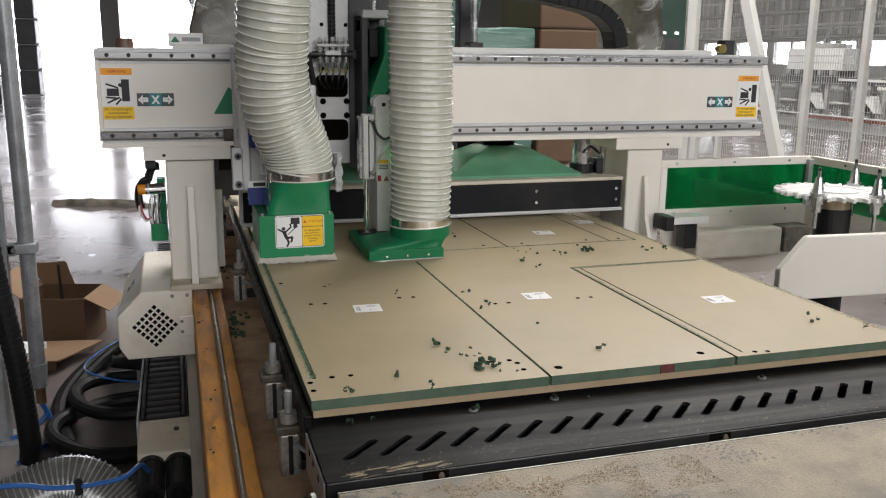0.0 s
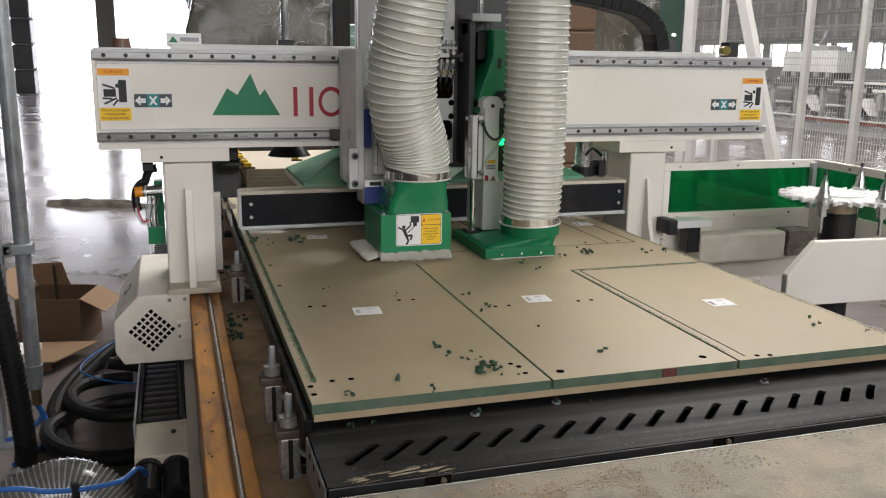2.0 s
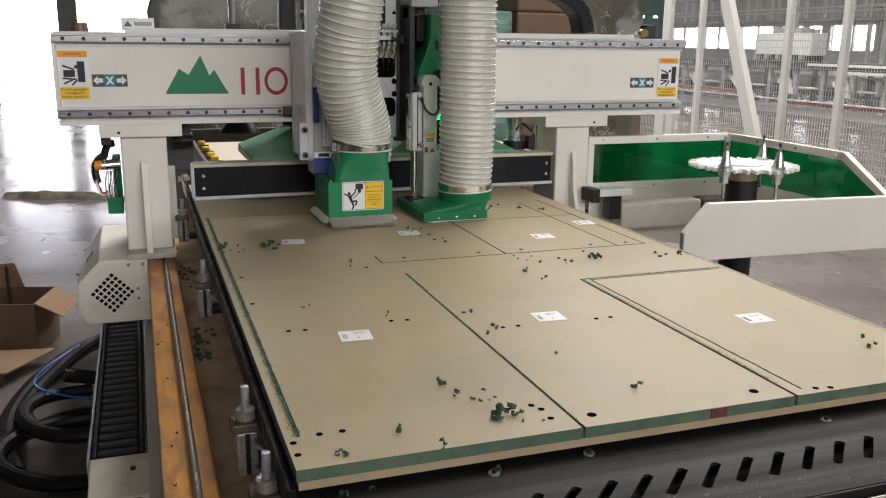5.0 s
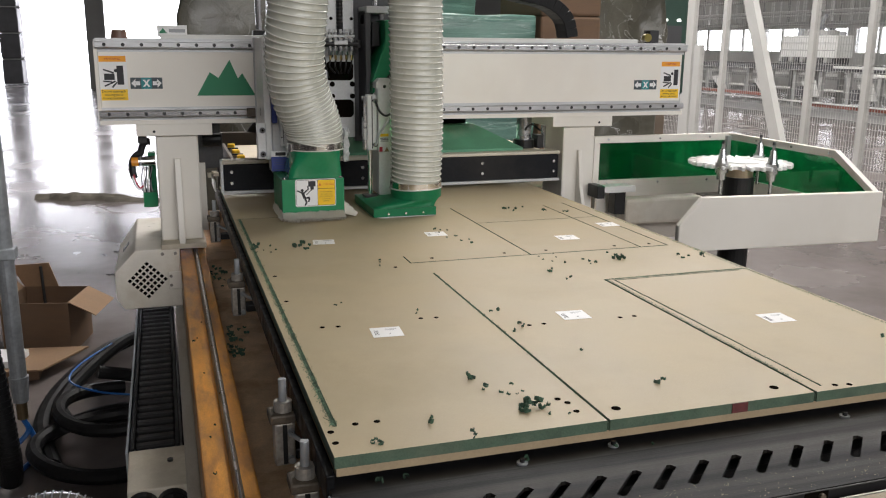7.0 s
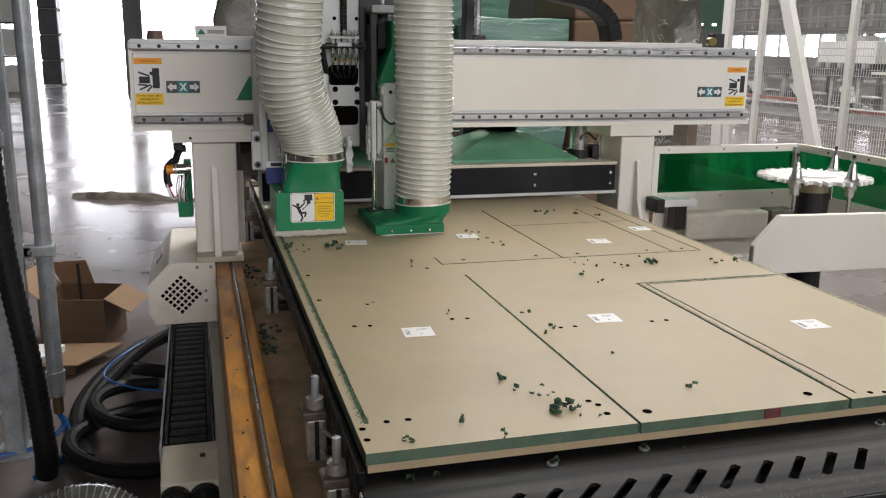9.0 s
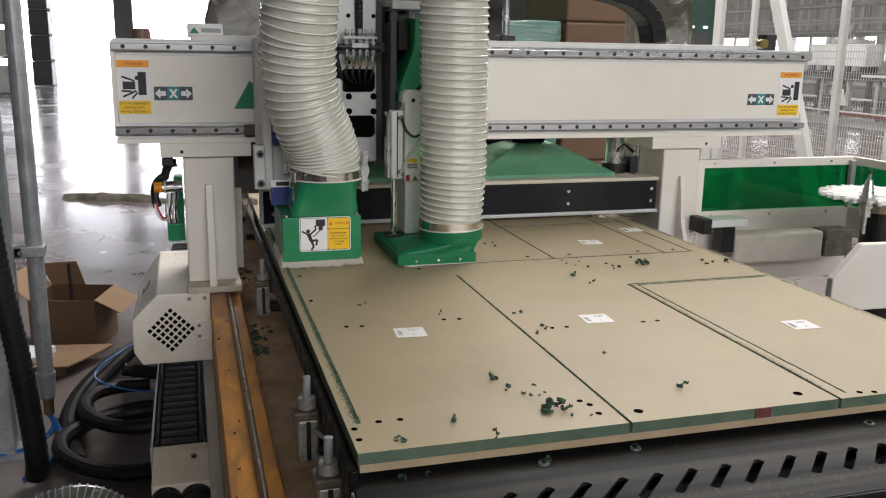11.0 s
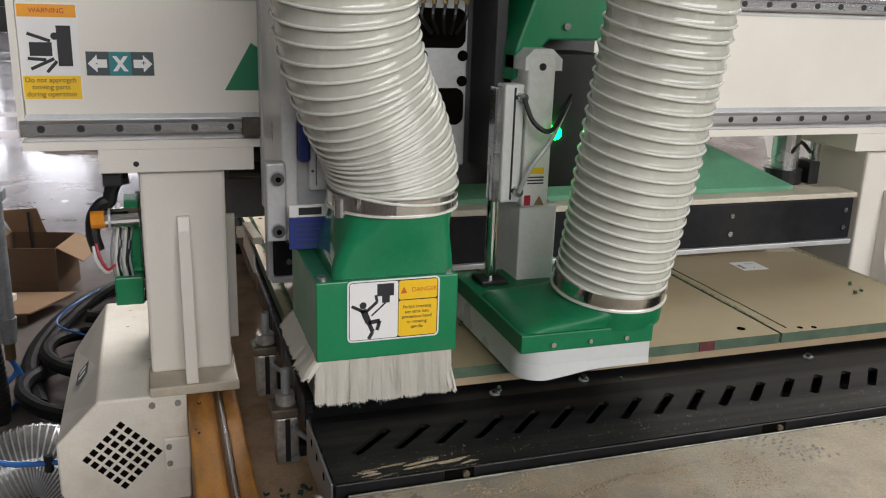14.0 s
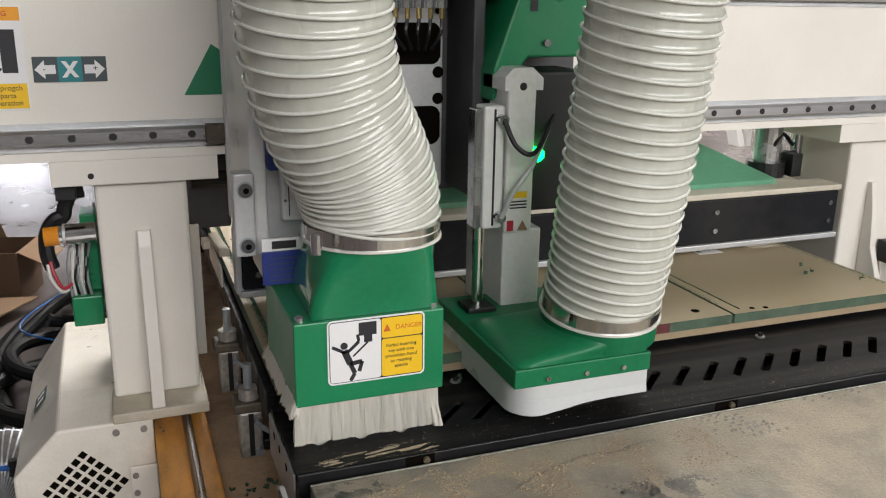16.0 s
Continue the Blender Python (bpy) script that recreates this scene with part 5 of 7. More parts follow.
    for z in (1.115, 1.170, 1.23):
        part("panel_screw", rod((0.0385, -0.196, z), (0.0385, -0.1985, z), 0.0022, n=8), STEEL, t)
    bp = part("maker_plate", box(-0.006, 0.077, -0.250, -0.246, 1.007, 1.056, 0.001), BLUE, t, "blue maker's plate with white band")
    part("plate_band", box(-0.006, 0.077, -0.2506, -0.246, 1.0565, 1.075, 0.0005), PAPER, bp)
    part("plate_mark", box(0.008, 0.042, -0.2512, -0.2507, 1.060, 1.071), INK, bp)
    for k in range(5):
        part("plate_bar", box(0.004, 0.070, -0.2504, -0.250, 1.013 + 0.008 * k, 1.0142 + 0.008 * k), SLATEINK, bp)
    return t


HOOD = spindle_hood()


def bristles():
    """The brush skirt: four rows of tufts, each hinged on the hood's lower edge. They slide up and lean where they rest on the board."""
    rng = random.Random(5)
    out = []
    for name, (px, py), wide, span, lean in (("brush_front", (0.109, -0.374), True, 0.198, (0, -0.006)), ("brush_side", (0.029, -0.280), False, 0.186, (-0.008, 0)),
                                             ("brush_side", (0.197, -0.280), False, 0.186, (0.008, 0)), ("brush_back", (0.113, -0.190), True, 0.186, (0, 0.003))):
        bm = bmesh.new()
        dx, dy = (1, 0) if wide else (0, 1)
        tufts, each = 17, 130
        for g in range(tufts):
            mid = (g + 0.5) / tufts - 0.5
            tl, tw = (0.095 if name == "brush_front" else 0.075) + rng.gauss(0, 0.0013), rng.uniform(0.85, 1.15)
            swing, out_by, curl = rng.gauss(0, 0.0013) + (0.006 if wide else 0.020) * mid ** 3 + (0.003 if wide else 0.034) * mid, rng.gauss(0.8, 0.14), rng.uniform(-0.001, 0.0015)
            # body of the tuft, then its loose outer strands
            half, rows = span / tufts * 0.5, []
            for v, bend, grow, deep in ((0.0, 0.0, 1.02, 0.0040), (-0.30 * tl, 0.25, 1.03, 0.0044), (-0.65 * tl, 0.6, 1.06, 0.0050), (-0.93 * tl, 0.93, 1.10, 0.0046)):
                ox, oy = (swing * dx + out_by * lean[0]) * bend + curl * dy * math.sin(bend * 3), (swing * dy + out_by * lean[1]) * bend + curl * dx * math.sin(bend * 3)
                ring = []
                for p, q in ((-1, -0.5), (-0.6, -1), (0, -1.15), (0.6, -1), (1, -0.5), (1, 0.6), (-1, 0.6)):
                    al, ac = half * grow * p + span * mid, deep * q * (1 if (lean[0] + lean[1]) <= 0 else -1)
                    ring.append(bm.verts.new((al * dx + ac * dy + ox, al * dy + ac * dx + oy, v + rng.uniform(-0.002, 0.002) * (bend > 0.9))))
                rows.append(ring)
            for p, q in zip(rows, rows[1:]):
                for i in range(7):
                    bm.faces.new((p[i], p[(i + 1) % 7], q[(i + 1) % 7], q[i]))
            bm.faces.new(rows[-1])
            for k in range(each):
                f = mid + (rng.random() - 0.5) * 1.0 / tufts
                e = (f - mid) * tufts
                j = rng.uniform(0.0036, 0.0056) * (-1 if (lean[0] + lean[1]) <= 0 else 1) * (1 if rng.random() < 0.8 else -0.8)
                x, y = dx * span * f, dy * span * f
                L = tl - 0.0015 * e * e + rng.gauss(0, 0.0020)
                along = swing + e * 0.0012 * tw + rng.gauss(0, 0.0014)
                push = out_by * rng.uniform(0.7, 1.5)
                ox, oy = along * dx + push * lean[0], along * dy + push * lean[1]
                w = 0.00032
                rows = []
                for v, bend in ((0.0, 0.0), (-0.45 * L, 0.40), (-L, 1.0)):
                    cx, cy = curl * dy * math.sin(bend * math.pi), curl * dx * math.sin(bend * math.pi)
                    rows.append([bm.verts.new((x + q * w * dx + jj * dy + ox * bend + cx, y + q * w * dy + jj * dx + oy * bend + cy, v)) for q, jj in ((-1, j), (1, j), (0, j + 0.0008))])
                for p, q in zip(rows, rows[1:]):
                    for i in range(3):
                        bm.faces.new((p[i], p[(i + 1) % 3], q[(i + 1) % 3], q[i]))
        ob = part(name, bm, BRISTLE, HOOD, "white nylon bristles in uneven tufts")
        ob.location = (px, py, 0.882)
        out.append((ob, px, py))
    return out


BRUSHES = bristles()


def drill_hood():
    t = thing("drill_hood", "green drill dust hood with white plastic skirt and air cylinder", "dust hood")
    y0 = -0.462
    part("hood_base", prism([(0.302, -0.15), (0.300, y0), (0.516, y0), (0.516, -0.15)], "z", 0.874, 0.902, 0.002), BOOT, t)
    bm = bmesh.new()
    c, r, n = Vector((0.466, -0.383, 0.931)), 0.0825, 48
    axis = Vector((0.03, -0.03, 1)).normalized()
    q = Vector((0, 0, 1)).rotation_difference(axis)
    foot = [Vector((0.306, -0.27, 0.9025)), Vector((0.304, y0 + 0.003, 0.9025)), Vector((0.512, y0 + 0.003, 0.9025)), Vector((0.513, -0.27, 0.9025))]
    rings = []
    for k in range(9):
        f = k / 8
        ring = []
        for i in range(n):
            a = 2 * math.pi * i / n
            u, v = math.cos(a), math.sin(a)
            # meet the foot's outline along the direction a
            o, d = Vector((0.41, -0.36)), Vector((u, v))
            best = 9.0
            for s in range(4):
                p0, p1 = foot[s].xy, foot[(s + 1) % 4].xy
                e = p1 - p0
                den = d.x * e.y - d.y * e.x
                if abs(den) > 1e-9:
                    w = p0 - o
                    tt, ss = (w.x * e.y - w.y * e.x) / den, (w.x * d.y - w.y * d.x) / den
                    if tt > 0 and -1e-6 <= ss <= 1 + 1e-6:
                        best = min(best, tt)
            sq = Vector((o.x + u * best, o.y + v * best, 0.9025))
            rd = c + q @ Vector((r * u, r * v, 0))
            e2 = f * f * (3 - 2 * f)
            p = sq.lerp(rd, e2)
            p.z = sq.z + (rd.z - sq.z) * f
            ring.append(bm.verts.new(p))
        rings.append(ring)
    for a, b in zip(rings, rings[1:]):
        for i in range(n):
            bm.faces.new((a[i], a[(i + 1) % n], b[(i + 1) % n], b[i]))
    bm.faces.new(rings[-1])
    part("hood_shell", bm, BOOT, t, smooth=True)
    for x in (0.350, 0.410, 0.470):
        part("hood_screw", rod((x, y0, 0.885), (x, y0 - 0.004, 0.885), 0.0036, n=10), CHROME, t)
    part("piston_rod", rod((0.346, -0.215, 0.9025), (0.346, -0.215, 1.12), 0.0095, n=16), CHROME, t, "bright piston rod")
    part("rod_nut", box(0.322, 0.370, -0.24, -0.19, 0.9022, 0.911, 0.002), BLACK, t)
    bend = [(0.345 - 0.042 * math.cos(q), -0.417 - 0.042 * math.sin(q)) for q in np.linspace(0, math.pi / 2, 9)]
    outline = [(0.303, -0.155)] + bend + [(0.375, -0.459), (0.41, -0.459), (0.45, -0.459), (0.514, -0.459), (0.514, -0.155)]
    bm = prism(outline, "z", 0.828, 0.8511)
    for v in bm.verts:
        if v.co.z < 0.84 and v.co.y < -0.3:
            g = min(max((v.co.x - 0.335) / 0.10, 0), 1)
            v.co.z += 0.011 * g * g * (3 - 2 * g)
            v.co.y -= 0.002
    top = prism([(x, y + 0.0002) for x, y in outline], "z", 0.8512, 0.8735)
    for m in (bm, top):
        for e in m.edges:
            e.smooth = e.calc_face_angle(0) < 0.5
    sk = part("skirt", bm, MILKY, t, "milky white plastic skirt", smooth=True)
    up = part("skirt_top", top, MILKY, t, smooth=True)
    return t, sk, up


DRILL, SKIRT, SKIRT_TOP = drill_hood()


def hose(name, pts, r0, r1, label, gap0, gap1):
    """A ribbed suction hose: a film with a thin raised coil; the turns crowd and narrow towards the clamp."""
    t = thing(name, label, "hose", "suction hoses")
    P = spline(pts, 900)
    run = [0.0]
    for a, b in zip(P, P[1:]):
        run.append(run[-1] + (b - a).length)

    def at(u):
        k = min(max(int(np.searchsorted(run, u)), 1), len(P) - 1)
        f = min(max((u - run[k - 1]) / (run[k] - run[k - 1]), 0), 1)
        return P[k - 1].lerp(P[k], f)

    def wide(u):
        f = min(max(u / 0.22, 0), 1)
        return r0 + (r1 - r0) * f * f * (3 - 2 * f)

    turns, u = [], 0.004
    while u < run[-1] - 0.03:
        turns.append(u)
        f = min(max((u - 0.06) / 0.16, 0), 1)
        u += gap0 + (gap1 - gap0) * f * f * (3 - 2 * f)
    line, radii = [], []
    for a, b in zip(turns, turns[1:]):
        for k in range(6):
            v = a + (b - a) * k / 6
            line.append(at(v))
            radii.append(wide(v) - 0.0018 - 0.0030 * math.sin(math.pi * k / 6) ** 0.8)
    part("film", tube(line, r0, 44, radii=radii), HOSE, t, "milky translucent film", smooth=True)
    bm = bmesh.new()
    n, k = 48, 6
    vs = []
    for a in range(n):
        w = Vector((math.cos(2 * math.pi * a / n), math.sin(2 * math.pi * a / n), 0))
        vs.append([bm.verts.new(w * (r1 - 0.0022 + 0.0026 * math.cos(2 * math.pi * b / k)) + Vector((0, 0, 0.0025 * math.sin(2 * math.pi * b / k)))) for b in range(k)])
    for a in range(n):
        for b in range(k):
            bm.faces.new((vs[a][b], vs[(a + 1) % n][b], vs[(a + 1) % n][(b + 1) % k], vs[a][(b + 1) % k]))
    rib = part("rib", bm, RIB, t, smooth=True)
    rng = random.Random(17)
    for i, u in enumerate(turns):
        d = (at(u + 0.004) - at(max(u - 0.004, 0))).normalized()
        tilt = Matrix.Rotation(radians(2.5 + rng.uniform(-0.7, 0.7)), 4, "Y") @ Matrix.Rotation(radians(1.5), 4, "X")
        m = Matrix.Translation(at(u)) @ Vector((0, 0, 1)).rotation_difference(d).to_matrix().to_4x4() @ tilt @ Matrix.Diagonal((wide(u) / r1, wide(u) / r1, 1, 1))
        if i == 0:
            rib.matrix_local = m
        else:
            again(rib, m)
    return t


HOSE_L = hose("spindle_hose", [(0.128, -0.318, 1.110), (0.127, -0.320, 1.135), (0.110, -0.328, 1.19), (0.075, -0.342, 1.26), (0.052, -0.358, 1.34), (0.045, -0.376, 1.43), (0.046, -0.400, 1.55), (0.05, -0.45, 2.0), (0.05, -0.48, 2.6)], 0.0945, 0.0965,
              "milky ribbed suction hose on the spindle hood", 0.0112, 0.0205)
HOSE_R = hose("drill_hose", [(0.466, -0.385, 0.976), (0.468, -0.387, 1.01), (0.471, -0.391, 1.10), (0.473, -0.397, 1.23), (0.473, -0.405, 1.38), (0.472, -0.414, 1.55), (0.468, -0.44, 2.0), (0.465, -0.46, 2.6)], 0.0868, 0.0905,
              "milky ribbed suction hose on the drill hood", 0.0165, 0.0195)


part("clamp_ring", rod((0.466, -0.385, 0.962), (0.4665, -0.3855, 0.982), 0.0880, n=96), CHROME, HOSE_R, "bright steel hose clamp")
part("sleeve", rod((0.466, -0.385, 0.928), (0.466, -0.385, 0.9584), 0.0865, n=64), BOOT, HOSE_R, "green sleeve under the hose clamp")
part("hose_lip", rod((0.466, -0.385, 0.9585), (0.466, -0.385, 0.9617), 0.0905, n=64), RIB, HOSE_R, "pale end of the hose")


def cable_chain():
    t = thing("beam_cable_chain", "black plastic cable chain bent over the gantry beam", "cable chain")
    P = spline([(1.375, 0.15, 1.453), (1.375, 0.15, 1.49), (1.350, 0.15, 1.55), (1.28, 0.15, 1.60), (1.18, 0.15, 1.625), (1.0, 0.15, 1.65), (0.6, 0.15, 1.66)], 200)
    bm = bmesh.new()
    acc, last, k = 0, P[0], 0
    lk = None
    for i in range(1, len(P)):
        acc += (P[i] - last).length
        last = P[i]
        if acc > 0.031:
            acc = 0
            d = (P[min(i + 2, 200)] - P[i - 2]).normalized()
            m = Matrix.Translation(P[i]) @ Vector((1, 0, 0)).rotation_difference(d).to_matrix().to_4x4()
            if lk is None:
                lk = part("link", box(-0.0175, 0.0175, -0.05, 0.05, -0.026, 0.026, 0.004), RUBBER, t)
                lk.matrix_local = m
            else:
                again(lk, m)
    bm.free()
    return t


CHAIN = cable_chain()


# ---- tool magazine on the gantry's side ----
def magazine():
    t = thing("tool_magazine", "cream tool magazine with green panes and white fork disc", "tool magazine")
    # back frame and pane, between the column and the corner
    bm = box(1.535, 2.215, 0.092, 0.116, 1.030, 1.060, 0.002)
    box(1.535, 1.562, 0.092, 0.116, 0.84, 1.0295, 0.002, bm=bm)
    box(1.5625, 2.215, 0.092, 0.116, 0.84, 0.872, 0.002, bm=bm)
    box(2.190, 2.215, 0.092, 0.116, 0.8725, 1.0295, 0.002, bm=bm)
    part("back_frame", bm, CREAM, t)
    part("back_pane", box(1.5625, 2.1895, 0.100, 0.106, 0.8725, 1.0295), PANE, t, "green acrylic pane")
    part("back_wall", box(1.56, 2.215, 0.096, 0.112, 0.60, 0.8395), CREAM, t)
    # side frame that slopes down to the front
    bm = prism([(0.0915, 1.060), (-0.560, 1.058), (-0.765, 0.938), (-0.765, 0.912), (-0.552, 1.030), (0.0915, 1.032)], "x", 2.200, 2.224)
    prism([(0.0915, 0.872), (-0.74, 0.872), (-0.765, 0.9115), (-0.765, 0.76), (0.0915, 0.76)], "x", 2.200, 2.224, bm=bm)
    part("side_frame", bm, CREAM, t)
    part("side_pane", prism([(0.091, 0.8725), (-0.735, 0.8725), (-0.745, 0.920), (-0.556, 1.0275), (0.091, 1.0295)], "x", 2.208, 2.214), PANE, t, "green acrylic pane")
    part("corner_post", box(2.180, 2.1995, 0.070, 0.0915, 0.87, 1.05, 0.002), DULL, t)
    part("front_panel", prism([(1.395, 0.798), (1.395, 0.860), (1.480, 0.950), (2.224, 0.938), (2.224, 0.758), (1.460, 0.768)], "y", -0.790, -0.766, 0.004), CREAM, t, "cream sheet metal front panel")
    for x in (1.60, 1.85, 2.10):
        for z in (1.046, 0.856):
            part("frame_screw", rod((x, 0.092, z), (x, 0.089, z), 0.005, n=8), STEEL, t)
    for y in (-0.1, -0.32, -0.53):
        part("frame_screw", rod((2.2, y, 1.045), (2.197, y, 1.045), 0.005, n=8), STEEL, t)
    part("inner_box", box(1.65, 2.03, 0.0, 0.085, 0.69, 0.80, 0.012), SOILED, t, "soiled cream cover box")
    part("motor_block", box(2.04, 2.16, 0.0, 0.08, 0.70, 0.80, 0.004), mat("rough_cast_block", (0.22, 0.20, 0.17), 0.7, var=0.4, scale=25, bump=0.6, fine=120), t)
    # slide stop beside the column
    part("slide_block", box(1.53, 1.68, -0.02, 0.06, 0.835, 0.862, 0.003), WHITE, t)
    part("slide_end", box(1.495, 1.5295, -0.03, 0.06, 0.815, 0.868, 0.003), BLACK, t)
    part("slide_foot", box(1.59, 1.64, -0.01, 0.05, 0.74, 0.8345, 0.003), BLACK, t)
    # fork disc on its pole
    cx, cy = 1.928, -0.365
    part("pole", rod((cx, cy, 0.50), (cx, cy, 0.942), 0.058, n=28), BLACK, t)
    part("hub", rod((cx, cy, 0.9425), (cx, cy, 0.987), 0.052, n=28), mat("beige_hub", (0.5, 0.4, 0.28), 0.35, 0.3), t)
    d = part("fork_disc", rod((cx, cy, 0.9875), (cx, cy, 0.999), 0.11, n=40), WHITE, t, "white plastic fork disc")
    part("disc_cap", rod((cx, cy, 0.9995), (cx, cy, 1.004), 0.075, n=32), WHITE, d)
    fk = None
    for k in range(16):
        m = Matrix.Translation((cx, cy, 0)) @ Matrix.Rotation(2 * math.pi * k / 16 + 0.1, 4, "Z")
        if fk is None:
            bm = prism([(0.102, -0.018), (0.150, -0.028), (0.194, -0.028), (0.194, -0.017), (0.170, -0.015), (0.162, 0.0), (0.170, 0.015), (0.194, 0.017), (0.194, 0.028), (0.150, 0.028), (0.102, 0.018)], "z", 0.988, 1.002, 0.002)
            fk = part("fork", bm, WHITE, d)
            fk.matrix_local = m
        else:
            again(fk, m)
    return t, (cx, cy)


MAG, MC = magazine()


def tool(parent, x, y):
    bm = rod((x, y, 1.012), (x, y, 1.062), 0.019, 0.010, n=20)
    rod((x, y, 1.062), (x, y, 1.082), 0.006, 0.005, n=10, bm=bm)
    rod((x, y, 1.000), (x, y, 1.012), 0.024, n=24, bm=bm)
    rod((x, y, 0.976), (x, y, 0.992), 0.024, n=24, bm=bm)
    rod((x, y, 0.990), (x, y, 1.002), 0.020, n=24, bm=bm)
    rod((x, y, 0.949), (x, y, 0.976), 0.017, n=24, bm=bm)
    rod((x, y, 0.894), (x, y, 0.949), 0.007, n=12, bm=bm)
    h = part("tool_holder", bm, STEEL, parent, "steel tool holder with cutter")
    part("pull_stud", rod((x, y, 1.0825), (x, y, 1.094), 0.0065, 0.005, n=10), BLACK, h)


for a in (211, 276, 28):
    tool(MAG, MC[0] + 0.168 * math.cos(radians(a)), MC[1] + 0.168 * math.sin(radians(a)))


# ---- things behind and beside the machine ----
def infeed():
    t = thing("infeed_stack", "stack of raw cream boards with yellow clips behind the bed", "board stack")
    raw = mat("raw_cream_board", (0.64, 0.56, 0.44), 0.7, var=0.08, scale=5)
    for k in range(9):
        part("board", box(0.112 + 0.003 * (k % 2), 1.6, 2.64 + 0.002 * (k * 5 % 3), 3.40, 0.9255 - 0.018 * (k + 1), 0.925 - 0.018 * k, 0.001), raw, t)
    part("lift_table", box(0.14, 1.55, 2.68, 3.36, 0.66, 0.7633), FARDARK, t, "dark lift table")
    part("side_guide", box(0.075, 0.090, 2.62, 3.42, 0.66, 0.935, 0.002), GRIME, t, "dark side guide")
    for x in (0.18, 1.5):
        for y in (2.74, 3.30):
            part("table_leg", box(x - 0.04, x + 0.04, y - 0.04, y + 0.04, FLOOR, 0.66, 0.003), FARDARK, t)
    for x, y in ((0.094, 3.24), (0.097, 3.00), (0.102, 2.79), (0.106, 2.66), (0.322, 3.10), (0.356, 2.92), (0.62, 3.10), (0.92, 3.12)):
        part("clip", box(x, x + 0.034, y, y + 0.034, 0.9255, 0.950, 0.005), YELLOW, t, "yellow plastic clip")
        part("clip_foot", box(x - 0.004, x + 0.048, y - 0.014, y - 0.002, 0.9255, 0.933, 0.002), BLACK, t)
    part("rear_beam", box(0.02, 1.6, 3.80, 3.86, 0.86, 0.950, 0.003), mat("brown_steel_beam", (0.045, 0.036, 0.028), 0.5, 0.1, var=0.2), t, "dark brown rear beam")
    for x in (0.1, 1.5):
        part("beam_leg", box(x - 0.03, x + 0.03, 3.80, 3.86, FLOOR, 0.859, 0.003), FARDARK, t)
    part("suction_arm", box(0.25, 1.108, 3.63, 3.69, 1.34, 1.40, 0.004), BLACK, t)
    part("arm_post", box(1.05, 1.108, 3.63, 3.69, FLOOR, 2.6, 0.004), BLACK, t, "black square post")


infeed()


def pallet_load(name, label, x0, x1, y0, y1, z0, z1, material, rough=0.01, layers=1):
    t = thing(name, label, "pallet load")
    h = (z1 - z0) / layers
    for k in range(layers):
        bm = box(x0, x1, y0, y1, z0 + h * k + (0.002 if k else 0), z0 + h * (k + 1), 0.02)
        bmesh.ops.subdivide_edges(bm, edges=[e for e in bm.edges if e.calc_length() > 0.2], cuts=14 if layers == 1 else 6, use_grid_fill=True)
        for v in bm.verts:
            if v.co.z > z0 + 0.02:
                v.co += Vector((noise.noise(v.co * 4) * rough, noise.noise(v.co * 4 + Vector((9, 0, 0))) * rough, noise.noise(v.co * 3 + Vector((0, 9, 0))) * rough * 0.5))
        part("load", bm, material, t, smooth=layers == 1)
    for k in range(3):
        u = x0 + (x1 - x0 - 0.1) * k / 2
        part("pallet_runner", box(u, u + 0.1, y0, y1, z0 - 0.10, z0 - 0.022), CARD, t)
    part("pallet_deck", box(x0, x1, y0, y1, z0 - 0.022, z0 - 0.001), CARD, t)
    return t


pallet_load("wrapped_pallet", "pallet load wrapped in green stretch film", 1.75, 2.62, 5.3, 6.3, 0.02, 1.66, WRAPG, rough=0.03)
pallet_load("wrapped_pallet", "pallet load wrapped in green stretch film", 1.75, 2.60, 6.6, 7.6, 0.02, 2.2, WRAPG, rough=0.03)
pallet_load("carton_stack", "stack of large brown cartons on a pallet", 2.66, 3.18, 5.3, 6.2, 0.02, 2.2, CARD, rough=0.008, layers=4)
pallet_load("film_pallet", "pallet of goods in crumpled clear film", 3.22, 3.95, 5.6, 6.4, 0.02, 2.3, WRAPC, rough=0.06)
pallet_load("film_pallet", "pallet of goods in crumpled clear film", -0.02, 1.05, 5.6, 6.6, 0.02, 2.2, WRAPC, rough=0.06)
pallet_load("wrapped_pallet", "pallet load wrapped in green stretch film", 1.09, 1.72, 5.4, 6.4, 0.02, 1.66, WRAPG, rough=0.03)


def press():
    t = thing("dark_machine", "dark green machine cabinet behind the router", "machine")
    part("cabinet", box(3.98, 4.57, 6.2, 7.2, 0.98, 2.4, 0.03), DARKGRN, t)
    part("base", box(3.98, 4.57, 6.5, 7.2, FLOOR, 0.979, 0.01), mat("brown_machine_base", (0.20, 0.15, 0.11), 0.6, var=0.2, scale=4), t, "brown machine base")
    part("window", box(4.1, 4.5, 6.19, 6.199, 1.40, 1.62), FARDARK, t)
    for x in (4.30, 4.44):
        part("lamp", box(x, x + 0.04, 6.185, 6.19, 1.66, 1.68), glow("cabinet_lamp", (1, 1, 0.95), 3.0), t)


press()


